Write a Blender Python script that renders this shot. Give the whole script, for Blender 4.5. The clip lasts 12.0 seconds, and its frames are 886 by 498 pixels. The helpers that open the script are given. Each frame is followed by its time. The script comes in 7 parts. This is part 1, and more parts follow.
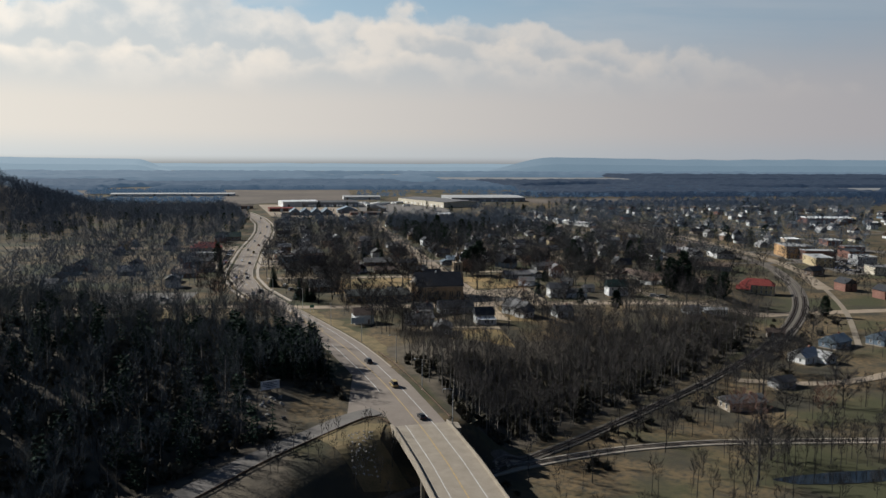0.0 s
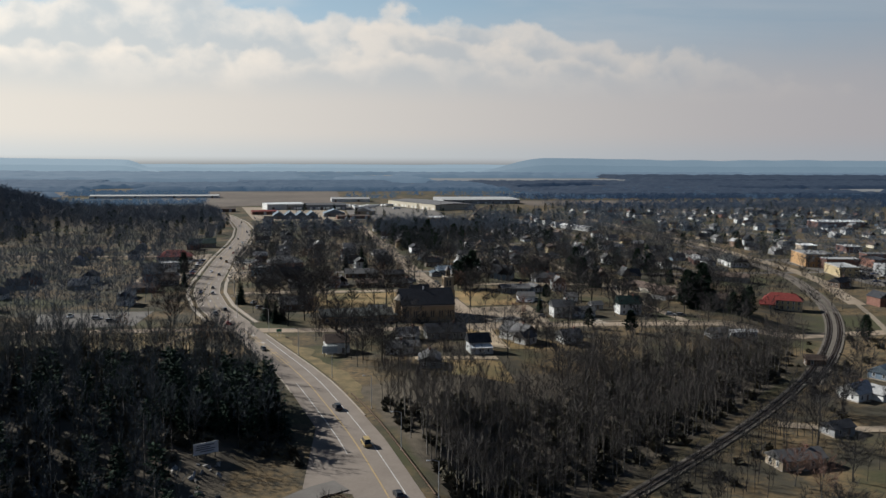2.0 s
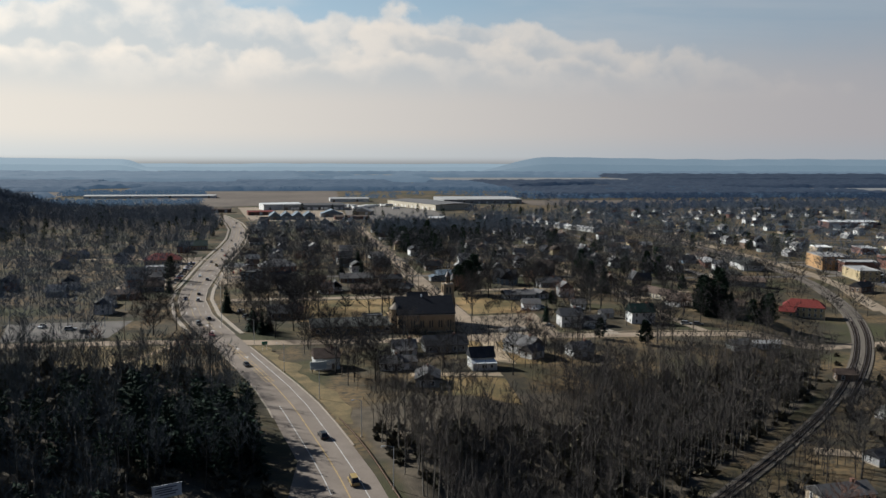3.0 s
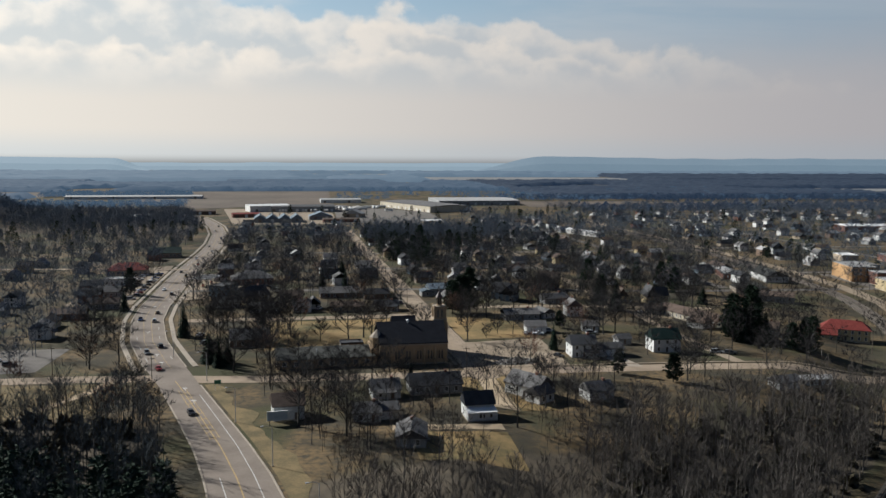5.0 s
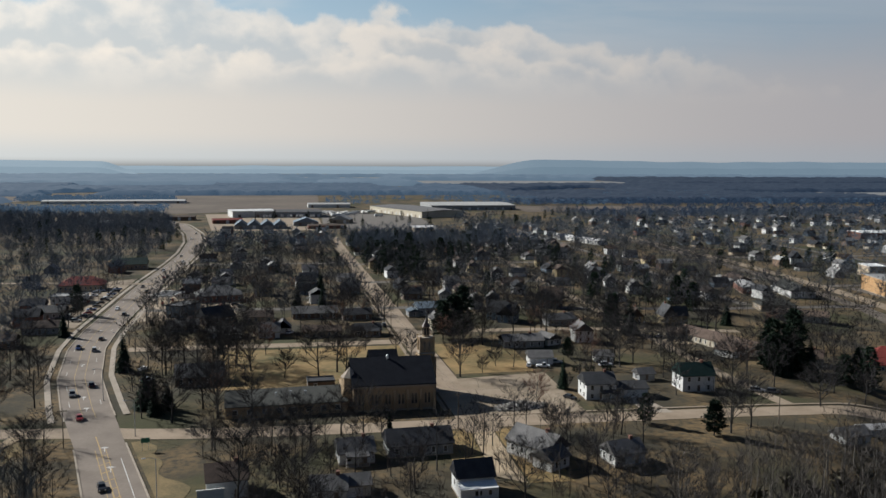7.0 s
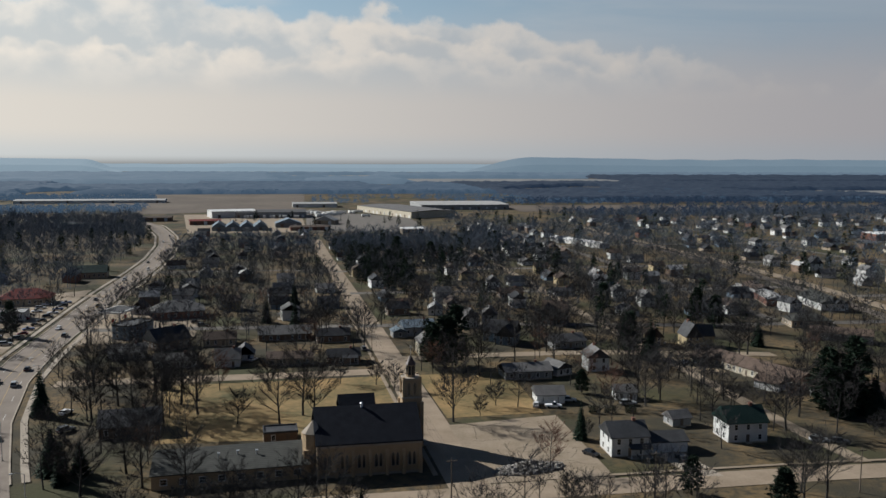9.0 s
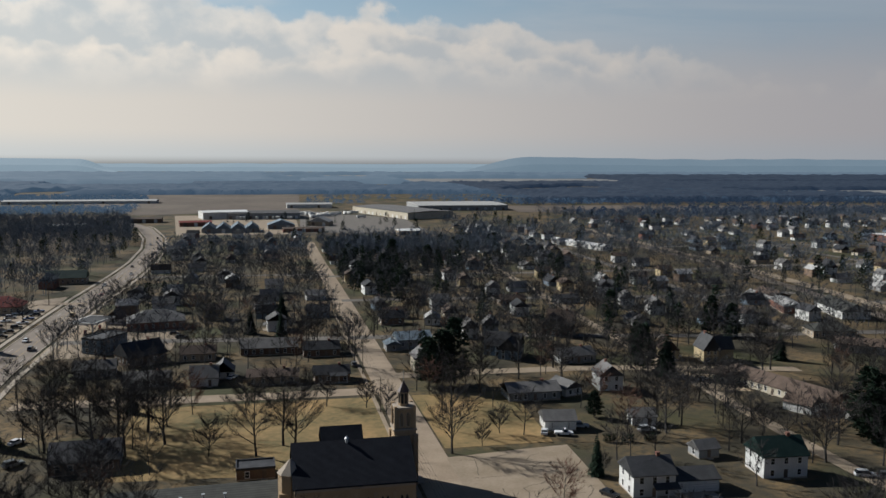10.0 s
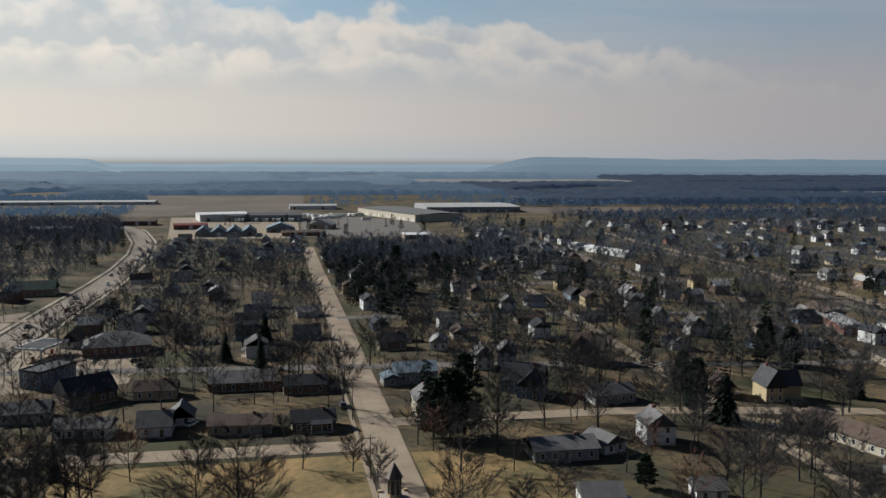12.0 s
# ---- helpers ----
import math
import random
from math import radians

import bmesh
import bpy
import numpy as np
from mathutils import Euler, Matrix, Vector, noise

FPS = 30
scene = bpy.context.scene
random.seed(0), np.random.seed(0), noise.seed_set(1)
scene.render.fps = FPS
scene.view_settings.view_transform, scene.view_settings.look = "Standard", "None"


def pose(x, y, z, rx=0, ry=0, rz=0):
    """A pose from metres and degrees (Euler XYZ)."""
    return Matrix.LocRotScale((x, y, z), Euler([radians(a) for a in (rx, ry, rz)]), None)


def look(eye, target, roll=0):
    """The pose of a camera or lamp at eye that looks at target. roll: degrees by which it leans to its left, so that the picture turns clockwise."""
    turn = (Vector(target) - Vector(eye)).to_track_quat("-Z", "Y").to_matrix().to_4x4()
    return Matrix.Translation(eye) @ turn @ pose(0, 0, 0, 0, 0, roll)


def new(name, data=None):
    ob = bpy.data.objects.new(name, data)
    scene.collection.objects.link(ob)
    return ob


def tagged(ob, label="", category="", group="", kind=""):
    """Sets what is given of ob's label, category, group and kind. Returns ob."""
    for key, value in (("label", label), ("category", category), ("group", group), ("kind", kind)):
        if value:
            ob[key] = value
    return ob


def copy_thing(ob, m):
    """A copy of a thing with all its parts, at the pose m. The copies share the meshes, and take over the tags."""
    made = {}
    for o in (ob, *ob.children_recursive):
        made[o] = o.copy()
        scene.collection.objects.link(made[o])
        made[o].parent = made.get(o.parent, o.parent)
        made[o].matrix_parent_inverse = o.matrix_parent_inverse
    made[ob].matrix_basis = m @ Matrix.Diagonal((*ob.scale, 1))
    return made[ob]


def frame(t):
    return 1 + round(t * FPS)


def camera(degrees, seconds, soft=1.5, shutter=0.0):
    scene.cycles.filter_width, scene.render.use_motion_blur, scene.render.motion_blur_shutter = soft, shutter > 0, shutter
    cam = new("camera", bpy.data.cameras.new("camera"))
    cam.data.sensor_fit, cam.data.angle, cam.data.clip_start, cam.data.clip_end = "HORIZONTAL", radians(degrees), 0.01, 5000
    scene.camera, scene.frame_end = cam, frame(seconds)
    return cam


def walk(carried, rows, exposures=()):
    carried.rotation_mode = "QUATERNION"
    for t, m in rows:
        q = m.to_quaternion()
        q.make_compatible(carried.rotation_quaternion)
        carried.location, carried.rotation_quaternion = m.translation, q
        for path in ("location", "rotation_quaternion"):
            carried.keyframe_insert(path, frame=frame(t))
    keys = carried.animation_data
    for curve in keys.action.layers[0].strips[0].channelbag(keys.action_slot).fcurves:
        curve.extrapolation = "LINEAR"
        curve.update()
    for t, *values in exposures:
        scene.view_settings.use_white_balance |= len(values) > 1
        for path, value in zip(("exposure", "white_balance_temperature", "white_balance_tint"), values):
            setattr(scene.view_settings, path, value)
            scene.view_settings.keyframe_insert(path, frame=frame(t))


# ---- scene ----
# ---------------- camera ----------------
cam = camera(55.3, 12.0)
METRES, EYE, TILT, LEAN, TURN = 342.9, 77.5, 0.0, 0.0, -10.0
ROWS = [
    (0.0, 0.0, 0.0, 0.0, 0.04, -6.32, -0.36),
    (0.5, 0.0027, 0.0405, 0.0001, -0.12, -6.29, -0.36),
    (1.0, 0.0036, 0.0839, 0.0003, -0.34, -6.25, -0.37),
    (1.5, 0.0053, 0.1264, 0.0002, -0.44, -6.25, -0.35),
    (2.0, 0.0066, 0.1707, -0.0011, -0.43, -6.27, -0.35),
    (2.5, 0.0076, 0.2113, -0.0019, -0.38, -6.27, -0.3),
    (3.0, 0.009, 0.2545, -0.0028, -0.38, -6.32, -0.28),
    (5.0, 0.0171, 0.4218, -0.001, -0.61, -6.38, -0.35),
    (5.5, 0.0187, 0.4618, -0.0024, -0.72, -6.41, -0.35),
    (6.0, 0.0209, 0.5046, -0.0037, -0.86, -6.35, -0.36),
    (6.5, 0.0227, 0.5448, -0.004, -0.99, -6.22, -0.35),
    (7.0, 0.0249, 0.5887, -0.0038, -1.04, -6.15, -0.36),
    (9.0, 0.0297, 0.7525, -0.0052, -1.65, -6.3, -0.34),
    (9.5, 0.031, 0.7917, -0.006, -1.75, -6.31, -0.31),
    (10.0, 0.0322, 0.8337, -0.0066, -1.83, -6.31, -0.31),
    (10.5, 0.0335, 0.8727, -0.0071, -1.9, -6.3, -0.33),
    (11.0, 0.0353, 0.9159, -0.0078, -1.77, -6.34, -0.34),
    (11.5, 0.0369, 0.9562, -0.0089, -1.49, -6.39, -0.32),
    (12.0, 0.0387, 0.999, -0.0103, -1.17, -6.3, -0.34),
]
walk(cam, [(t, pose(0, 0, EYE, TILT, LEAN, TURN) @ pose(METRES * x, METRES * y, METRES * z, 90 + pitch, roll, yaw)) for t, x, y, z, yaw, pitch, roll in ROWS], exposures=[(0, 0.575, 5960, 6), (3, 0.615, 5960, 6), (5.5, 0.655, 5960, 6), (7, 0.58, 5960, 6), (9, 0.455, 5960, 6), (12, 0.44, 5960, 6)])


def sm(a, b, v):
    s = np.clip((np.asarray(v, float) - a) / (b - a), 0, 1)
    return s * s * (3 - 2 * s)


# centre line of the highway (x by y) and its half width
HY = np.array([60, 160, 182, 204, 230, 252, 280, 300, 320, 342, 365, 393, 428, 450, 470, 510, 560, 600, 657, 720, 776, 824, 880, 965, 1060, 1155, 1270, 1328, 1420, 1600], float)
HX = np.array([44.5, 39.4, 38.5, 37.6, 35.6, 33.2, 29.8, 26.6, 23, 19, 13.8, 6.2, -3.5, -10, -16, -26.5, -34.5, -36.8, -36.8, -37, -36.4, -35, -33.5, -33.2, -37, -48, -72, -92, -135, -250], float)
HW = np.array([7.8, 7.8, 7.8, 7.8, 7.8, 7.9, 8.2, 8, 8, 7.6, 7, 6.6, 6.3, 6.8, 7, 7, 7, 7.2, 7.2, 7.2, 7.2, 7.2, 7.2, 7.2, 7, 7, 7, 7, 6, 6], float)
RAIL = np.array([(-40, 120), (-12, 165), (14, 200), (40, 222), (57, 231), (82, 247), (108, 267), (160, 308), (214, 356), (251, 396), (281, 434), (305, 470), (330, 515), (349, 560), (366, 605), (377, 664), (386, 736), (394, 825), (400, 950), (405, 1200)], float)


def rail_side(x, y):
    """Distance to the railway, positive on the town's side, and the place along it."""
    best, side = np.full(np.shape(x), 1e9), np.ones(np.shape(x))
    for (ax, ay), (bx, by) in zip(RAIL[:-1], RAIL[1:]):
        dx, dy = bx - ax, by - ay
        u = np.clip(((x - ax) * dx + (y - ay) * dy) / (dx * dx + dy * dy), 0, 1)
        d = np.hypot(x - ax - u * dx, y - ay - u * dy)
        s = np.sign(dx * (y - ay) - dy * (x - ax))
        side = np.where(d < best - 1e-6, s, side)
        best = np.minimum(best, d)
    return best * side


SIDE = np.array([(24, 250), (16, 246), (5, 234), (-11, 217), (-23, 200), (-40, 178), (-70, 130)], float)


def side_road(x, y):
    """Distance to the side road that joins before the bridge, and its height there."""
    best, z, run = np.full(np.shape(x), 1e9), np.zeros(np.shape(x)), 0.0
    for (ax, ay), (bx, by) in zip(SIDE[:-1], SIDE[1:]):
        dx, dy = bx - ax, by - ay
        long = np.hypot(dx, dy)
        u = np.clip(((x - ax) * dx + (y - ay) * dy) / long ** 2, 0, 1)
        d = np.hypot(x - ax - u * dx, y - ay - u * dy)
        z = np.where(d < best, -0.15 - 0.018 * (run + u * long), z)
        best = np.minimum(best, d)
        run += long
    return best, z


def road_z(y):
    return -8.0 * np.clip((np.asarray(y, float) - 330) / 620, 0, 1)


def gz(x, y):
    """Height of the ground."""
    x, y = np.asarray(x, float), np.asarray(y, float)
    z = road_z(y) - 4.0 * sm(120, 300, x) * (1 - sm(600, 950, y))
    low = -13.5 + 4.5 * sm(150, 380, x)
    reach = 40 + 50 * sm(40, 90, x) - 48 * sm(120, 205, x)
    w = (1 - sm(0.1, 1, (rail_side(x, y) - 7) / reach)) * (1 - sm(500, 700, y))
    z = z + (low - z) * w
    z = z + 21 * np.exp(-((x + 98) / 60) ** 2 - ((y - 275) / 85) ** 2)
    z = z + 62 * np.exp(-((x + 455) / 115) ** 2 - ((y - 1190) / 190) ** 2)
    hw = np.interp(y, HY, HW)
    d = np.abs(x - np.interp(y, HY, HX)) * 0.95 - hw
    e = (1 - sm(2.5, 24, d)) * (sm(229, 237, y) + 1 - sm(88, 98, y)) * (1 - sm(1350, 1500, y))
    z = z + (road_z(y) - 0.12 - z) * e
    d, s = side_road(x, y)
    return z + (s - z) * (1 - sm(11, 36, d))

# ---------------- light ----------------
SUN_DIR = Vector((-0.77, 0.64, math.tan(radians(30)))).normalized()
sun = new("sun", bpy.data.lights.new("sun", "SUN"))
sun.data.energy, sun.data.angle, sun.data.color = 5.0, radians(0.6), (1.0, 0.94, 0.87)
sun.matrix_world = look(SUN_DIR * 900, (0, 0, 0))


def build_world():
    w = bpy.data.worlds.new("sky")
    scene.world = w
    w.use_nodes = True
    nt = w.node_tree
    N, L = nt.nodes, nt.links
    N.clear()

    def node(kind, **kw):
        n = N.new(kind)
        for k, v in kw.items():
            setattr(n, k, v)
        return n

    def math_(op, a, b=None, clamp=False):
        n = node("ShaderNodeMath", operation=op, use_clamp=clamp)
        for i, v in enumerate((a, b)):
            if v is None:
                continue
            if isinstance(v, (int, float)):
                n.inputs[i].default_value = v
            else:
                L.new(v, n.inputs[i])
        return n.outputs[0]

    def step(v, a, b):
        n = node("ShaderNodeMapRange", interpolation_type="SMOOTHSTEP")
        L.new(v, n.inputs[0])
        n.inputs[1].default_value, n.inputs[2].default_value = a, b
        return n.outputs[0]

    def mix(f, a, b):
        n = node("ShaderNodeMix", data_type="RGBA")
        for sock, v in ((n.inputs[0], f), (n.inputs[6], a), (n.inputs[7], b)):
            if isinstance(v, tuple):
                sock.default_value = (*v, 1)
            elif isinstance(v, (int, float)):
                sock.default_value = v
            else:
                L.new(v, sock)
        return n.outputs[2]

    tc = node("ShaderNodeTexCoord")
    sep = node("ShaderNodeSeparateXYZ")
    L.new(tc.outputs["Generated"], sep.inputs[0])
    z = sep.outputs[2]
    sky = node("ShaderNodeTexSky", sky_type="NISHITA", sun_disc=False, sun_elevation=radians(31), sun_rotation=math.atan2(SUN_DIR.x, SUN_DIR.y), air_density=1.0, dust_density=1.5)
    dim = node("ShaderNodeVectorMath", operation="SCALE")
    L.new(sky.outputs[0], dim.inputs[0])
    dim.inputs["Scale"].default_value = 0.09
    dot = node("ShaderNodeVectorMath", operation="DOT_PRODUCT")
    L.new(tc.outputs["Generated"], dot.inputs[0])
    dot.inputs[1].default_value = SUN_DIR
    away = step(dot.outputs["Value"], 0.05, -0.4)

    def along_(v):
        n = node("ShaderNodeVectorMath", operation="DOT_PRODUCT")
        L.new(tc.outputs["Generated"], n.inputs[0])
        n.inputs[1].default_value = v
        return n.outputs["Value"]

    # bearing from the middle of the valley, and height over the horizon
    bearing = math_("ARCTAN2", along_((0.983, -0.182, 0)), along_((0.182, 0.983, 0)))
    sunward = math_("SUBTRACT", 1.0, step(bearing, -0.75, 0.62))

    def cloud_noise(scale, flat, at, detail, rough=0.5, warp=0.0):
        """Noise over bearing and height; flat below 1 draws it out along the horizon."""
        xyz = node("ShaderNodeCombineXYZ")
        L.new(math_("ADD", math_("MULTIPLY", bearing, flat), at[0]), xyz.inputs[0])
        L.new(math_("ADD", z, at[1]), xyz.inputs[1])
        n = node("ShaderNodeTexNoise")
        n.inputs["Scale"].default_value, n.inputs["Detail"].default_value, n.inputs["Roughness"].default_value = scale, detail, rough
        n.inputs["Distortion"].default_value = warp
        L.new(xyz.outputs[0], n.inputs["Vector"])
        return n.outputs[0]

    def billow(scale, at):
        xyz = node("ShaderNodeCombineXYZ")
        L.new(math_("ADD", bearing, at[0]), xyz.inputs[0])
        L.new(math_("ADD", math_("MULTIPLY", z, 1.25), at[1]), xyz.inputs[1])
        n = node("ShaderNodeTexVoronoi", feature="SMOOTH_F1")
        n.inputs["Scale"].default_value = scale
        n.inputs["Smoothness"].default_value = 0.25
        n.inputs["Detail"].default_value = 2.0
        L.new(xyz.outputs[0], n.inputs["Vector"])
        return math_("SUBTRACT", 0.5, n.outputs["Distance"])

    wisp = cloud_noise(7.0, 0.22, (2.1, 0.4), 6, 0.55, 0.6)
    soft = cloud_noise(9.0, 0.6, (0.7, 1.9), 4)
    # the blue of the sky, with warm haze towards the horizon
    blue = mix(0.93, dim.outputs[0], mix(step(z, 0.13, 0.44), mix(sunward, (0.225, 0.295, 0.36), (0.50, 0.63, 0.71)), (0.012, 0.036, 0.09)))
    warm = mix(sunward, (0.385, 0.348, 0.342), (0.86, 0.75, 0.63))
    low = mix(step(z, -0.003, 0.03), mix(sunward, (0.36, 0.355, 0.365), (0.70, 0.67, 0.62)), warm)
    hazy = mix(step(math_("ADD", z, math_("MULTIPLY", math_("SUBTRACT", soft, 0.5), 0.05)), 0.055, 0.185), low, blue)
    high = hazy
    # banks of cumulus: lit tops, grey bodies, bases lost in the haze
    for at, base, gain, puff, fade in (((0.0, 0.3), 0.176, 0.17, 0.03, 0.10), ((3.7, 1.3), 0.142, 0.20, 0.034, 0.05), ((7.9, 2.6), 0.118, 0.15, 0.028, 0.02)):
        broad = cloud_noise(3.6, 1.0, (at[0] + CLOUD_AT[0], 5.0), 2)
        rim = math_("ADD", math_("MULTIPLY", billow(17.0, at), puff), math_("MULTIPLY", math_("SUBTRACT", cloud_noise(26.0, 0.9, at, 6, 0.6), 0.5), 0.05))
        top = math_("ADD", math_("ADD", math_("MULTIPLY", math_("SUBTRACT", broad, 0.5), gain), base), rim)
        top = math_("SUBTRACT", top, math_("MULTIPLY", step(bearing, -0.05, 0.5), fade))
        depth = math_("SUBTRACT", top, z)
        cover = math_("MULTIPLY", step(depth, -0.002, 0.014), step(z, 0.055, 0.135))
        lit = step(math_("ADD", depth, math_("MULTIPLY", math_("SUBTRACT", cloud_noise(20.0, 0.8, (at[0] + 1.0, 0.6), 4), 0.5), 0.09)), 0.042, 0.002)
        cloud = mix(lit, mix(sunward, (0.36, 0.35, 0.36), (0.70, 0.665, 0.61)), mix(sunward, (0.52, 0.45, 0.40), (1.14, 0.955, 0.77)))
        high = mix(math_("MULTIPLY", cover, 0.74), high, cloud)
    thin = math_("MULTIPLY", step(wisp, 0.5, 0.72), 0.45)
    high = mix(math_("MULTIPLY", thin, step(z, 0.09, 0.17)), high, mix(sunward, (0.41, 0.40, 0.41), (0.82, 0.78, 0.72)))
    high = mix(math_("MULTIPLY", away, 0.92), high, mix(step(z, 0.0, 0.3), (0.06, 0.10, 0.17), (0.018, 0.042, 0.10)))
    ground = mix(step(z, -0.02, 0.0), (0.06, 0.06, 0.06), high)
    bg = node("ShaderNodeBackground")
    L.new(ground, bg.inputs[0])
    bg.inputs[1].default_value = SKY_STRENGTH
    out = node("ShaderNodeOutputWorld")
    L.new(bg.outputs[0], out.inputs[0])


SKY_STRENGTH = 0.70
CLOUD_AT = (0.35, 0.1, 0.2)
build_world()


# ---------------- materials ----------------
TONE = 0.83  # how dark all surfaces are


def mat(name, c1, c2, scale=1.0, rough=0.9, bump=0.0, metal=0.0, per=0.0, island=0.0, lines=None, glow=None, world_space=False):
    """A surface that wanders between two colours at two scales. per / island: how far each object / each piece differs
    in brightness. glow: emission that stands in for the haze of distance.
    """
    c1, c2 = [tuple(v * TONE for v in c) for c in (c1, c2)]
    m = bpy.data.materials.new(name)
    m.use_nodes = True
    nt = m.node_tree
    N, L = nt.nodes, nt.links
    b = N["Principled BSDF"]
    b.inputs["Roughness"].default_value, b.inputs["Metallic"].default_value = rough, metal
    b.inputs["Specular IOR Level"].default_value = 0.5 if rough < 0.8 else 0.15
    tc = N.new("ShaderNodeTexCoord")
    geo = N.new("ShaderNodeNewGeometry")
    src = geo.outputs["Position"] if world_space else tc.outputs["Object"]
    a = N.new("ShaderNodeTexNoise")
    a.inputs["Scale"].default_value, a.inputs["Detail"].default_value = scale, 5
    f = N.new("ShaderNodeTexNoise")
    f.inputs["Scale"].default_value, f.inputs["Detail"].default_value = scale * 11, 3
    L.new(src, a.inputs["Vector"])
    L.new(src, f.inputs["Vector"])
    add = N.new("ShaderNodeMath")
    add.operation = "MULTIPLY_ADD"
    L.new(f.outputs[0], add.inputs[0])
    add.inputs[1].default_value = 0.5
    L.new(a.outputs[0], add.inputs[2])
    mr = N.new("ShaderNodeMapRange")
    L.new(add.outputs[0], mr.inputs[0])
    mr.inputs[1].default_value, mr.inputs[2].default_value = 0.5, 1.0
    mx = N.new("ShaderNodeMix")
    mx.data_type = "RGBA"
    L.new(mr.outputs[0], mx.inputs[0])
    mx.inputs[6].default_value, mx.inputs[7].default_value = (*c1, 1), (*c2, 1)
    col = mx.outputs[2]
    for amount, sock in ((per, None), (island, geo.outputs["Random Per Island"])):
        if amount:
            if sock is None:
                sock = N.new("ShaderNodeObjectInfo").outputs["Random"]
            r = N.new("ShaderNodeMapRange")
            L.new(sock, r.inputs[0])
            r.inputs[3].default_value, r.inputs[4].default_value = 1 - amount, 1 + amount
            s = N.new("ShaderNodeVectorMath")
            s.operation = "SCALE"
            L.new(col, s.inputs[0])
            L.new(r.outputs[0], s.inputs["Scale"])
            col = s.outputs[0]
    height = f.outputs[0]
    if lines:
        wv = N.new("ShaderNodeTexWave")
        wv.bands_direction = lines[0]
        wv.inputs["Scale"].default_value = lines[1]
        wv.inputs["Distortion"].default_value = 0.3
        L.new(src, wv.inputs["Vector"])
        s = N.new("ShaderNodeMix")
        s.data_type, s.blend_type = "RGBA", "MULTIPLY"
        s.inputs[0].default_value = 0.25
        L.new(col, s.inputs[6])
        L.new(wv.outputs["Color"], s.inputs[7])
        col, height = s.outputs[2], wv.outputs["Color"]
    L.new(col, b.inputs["Base Color"])
    if bump:
        bp = N.new("ShaderNodeBump")
        bp.inputs["Strength"].default_value, bp.inputs["Distance"].default_value = bump, 0.05
        L.new(height, bp.inputs["Height"])
        L.new(bp.outputs[0], b.inputs["Normal"])
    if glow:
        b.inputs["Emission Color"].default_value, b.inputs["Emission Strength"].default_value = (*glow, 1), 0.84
    return m


def ground_material():
    m = bpy.data.materials.new("ground")
    m.use_nodes = True
    nt = m.node_tree
    N, L = nt.nodes, nt.links
    b = N["Principled BSDF"]
    b.inputs["Roughness"].default_value = 1.0
    b.inputs["Specular IOR Level"].default_value = 0.1
    geo = N.new("ShaderNodeNewGeometry")

    def noise_(scale, detail=4):
        n = N.new("ShaderNodeTexNoise")
        n.inputs["Scale"].default_value, n.inputs["Detail"].default_value = scale, detail
        L.new(geo.outputs["Position"], n.inputs["Vector"])
        return n.outputs[0]

    def ramp(v, a, b_):
        n = N.new("ShaderNodeMapRange")
        n.interpolation_type = "SMOOTHSTEP"
        L.new(v, n.inputs[0])
        n.inputs[1].default_value, n.inputs[2].default_value = a, b_
        return n.outputs[0]

    def mix(f, a, c):
        n = N.new("ShaderNodeMix")
        n.data_type = "RGBA"
        for sock, v in ((n.inputs[0], f), (n.inputs[6], a), (n.inputs[7], c)):
            if isinstance(v, tuple):
                sock.default_value = (*v, 1)
            else:
                L.new(v, sock)
        return n.outputs[2]

    grass = mix(ramp(noise_(0.045), 0.35, 0.65), (0.155, 0.108, 0.056), (0.048, 0.043, 0.03))
    grass = mix(ramp(noise_(0.5, 6), 0.35, 0.75), grass, (0.052, 0.046, 0.034))
    grass = mix(ramp(noise_(0.021), 0.48, 0.66), grass, (0.055, 0.054, 0.028))
    litter = mix(ramp(noise_(0.25, 6), 0.3, 0.7), (0.07, 0.058, 0.043), (0.115, 0.093, 0.066))
    at = N.new("ShaderNodeAttribute")
    at.attribute_name = "woods"
    tot = N.new("ShaderNodeMath")
    tot.operation = "MULTIPLY_ADD"
    L.new(noise_(0.12, 5), tot.inputs[0])
    tot.inputs[1].default_value = 0.7
    L.new(at.outputs["Fac"], tot.inputs[2])
    L.new(mix(ramp(tot.outputs[0], 0.55, 0.95), grass, litter), b.inputs["Base Color"])
    bp = N.new("ShaderNodeBump")
    bp.inputs["Strength"].default_value, bp.inputs["Distance"].default_value = 0.6, 0.3
    L.new(noise_(1.3, 6), bp.inputs["Height"])
    L.new(bp.outputs[0], b.inputs["Normal"])
    return m


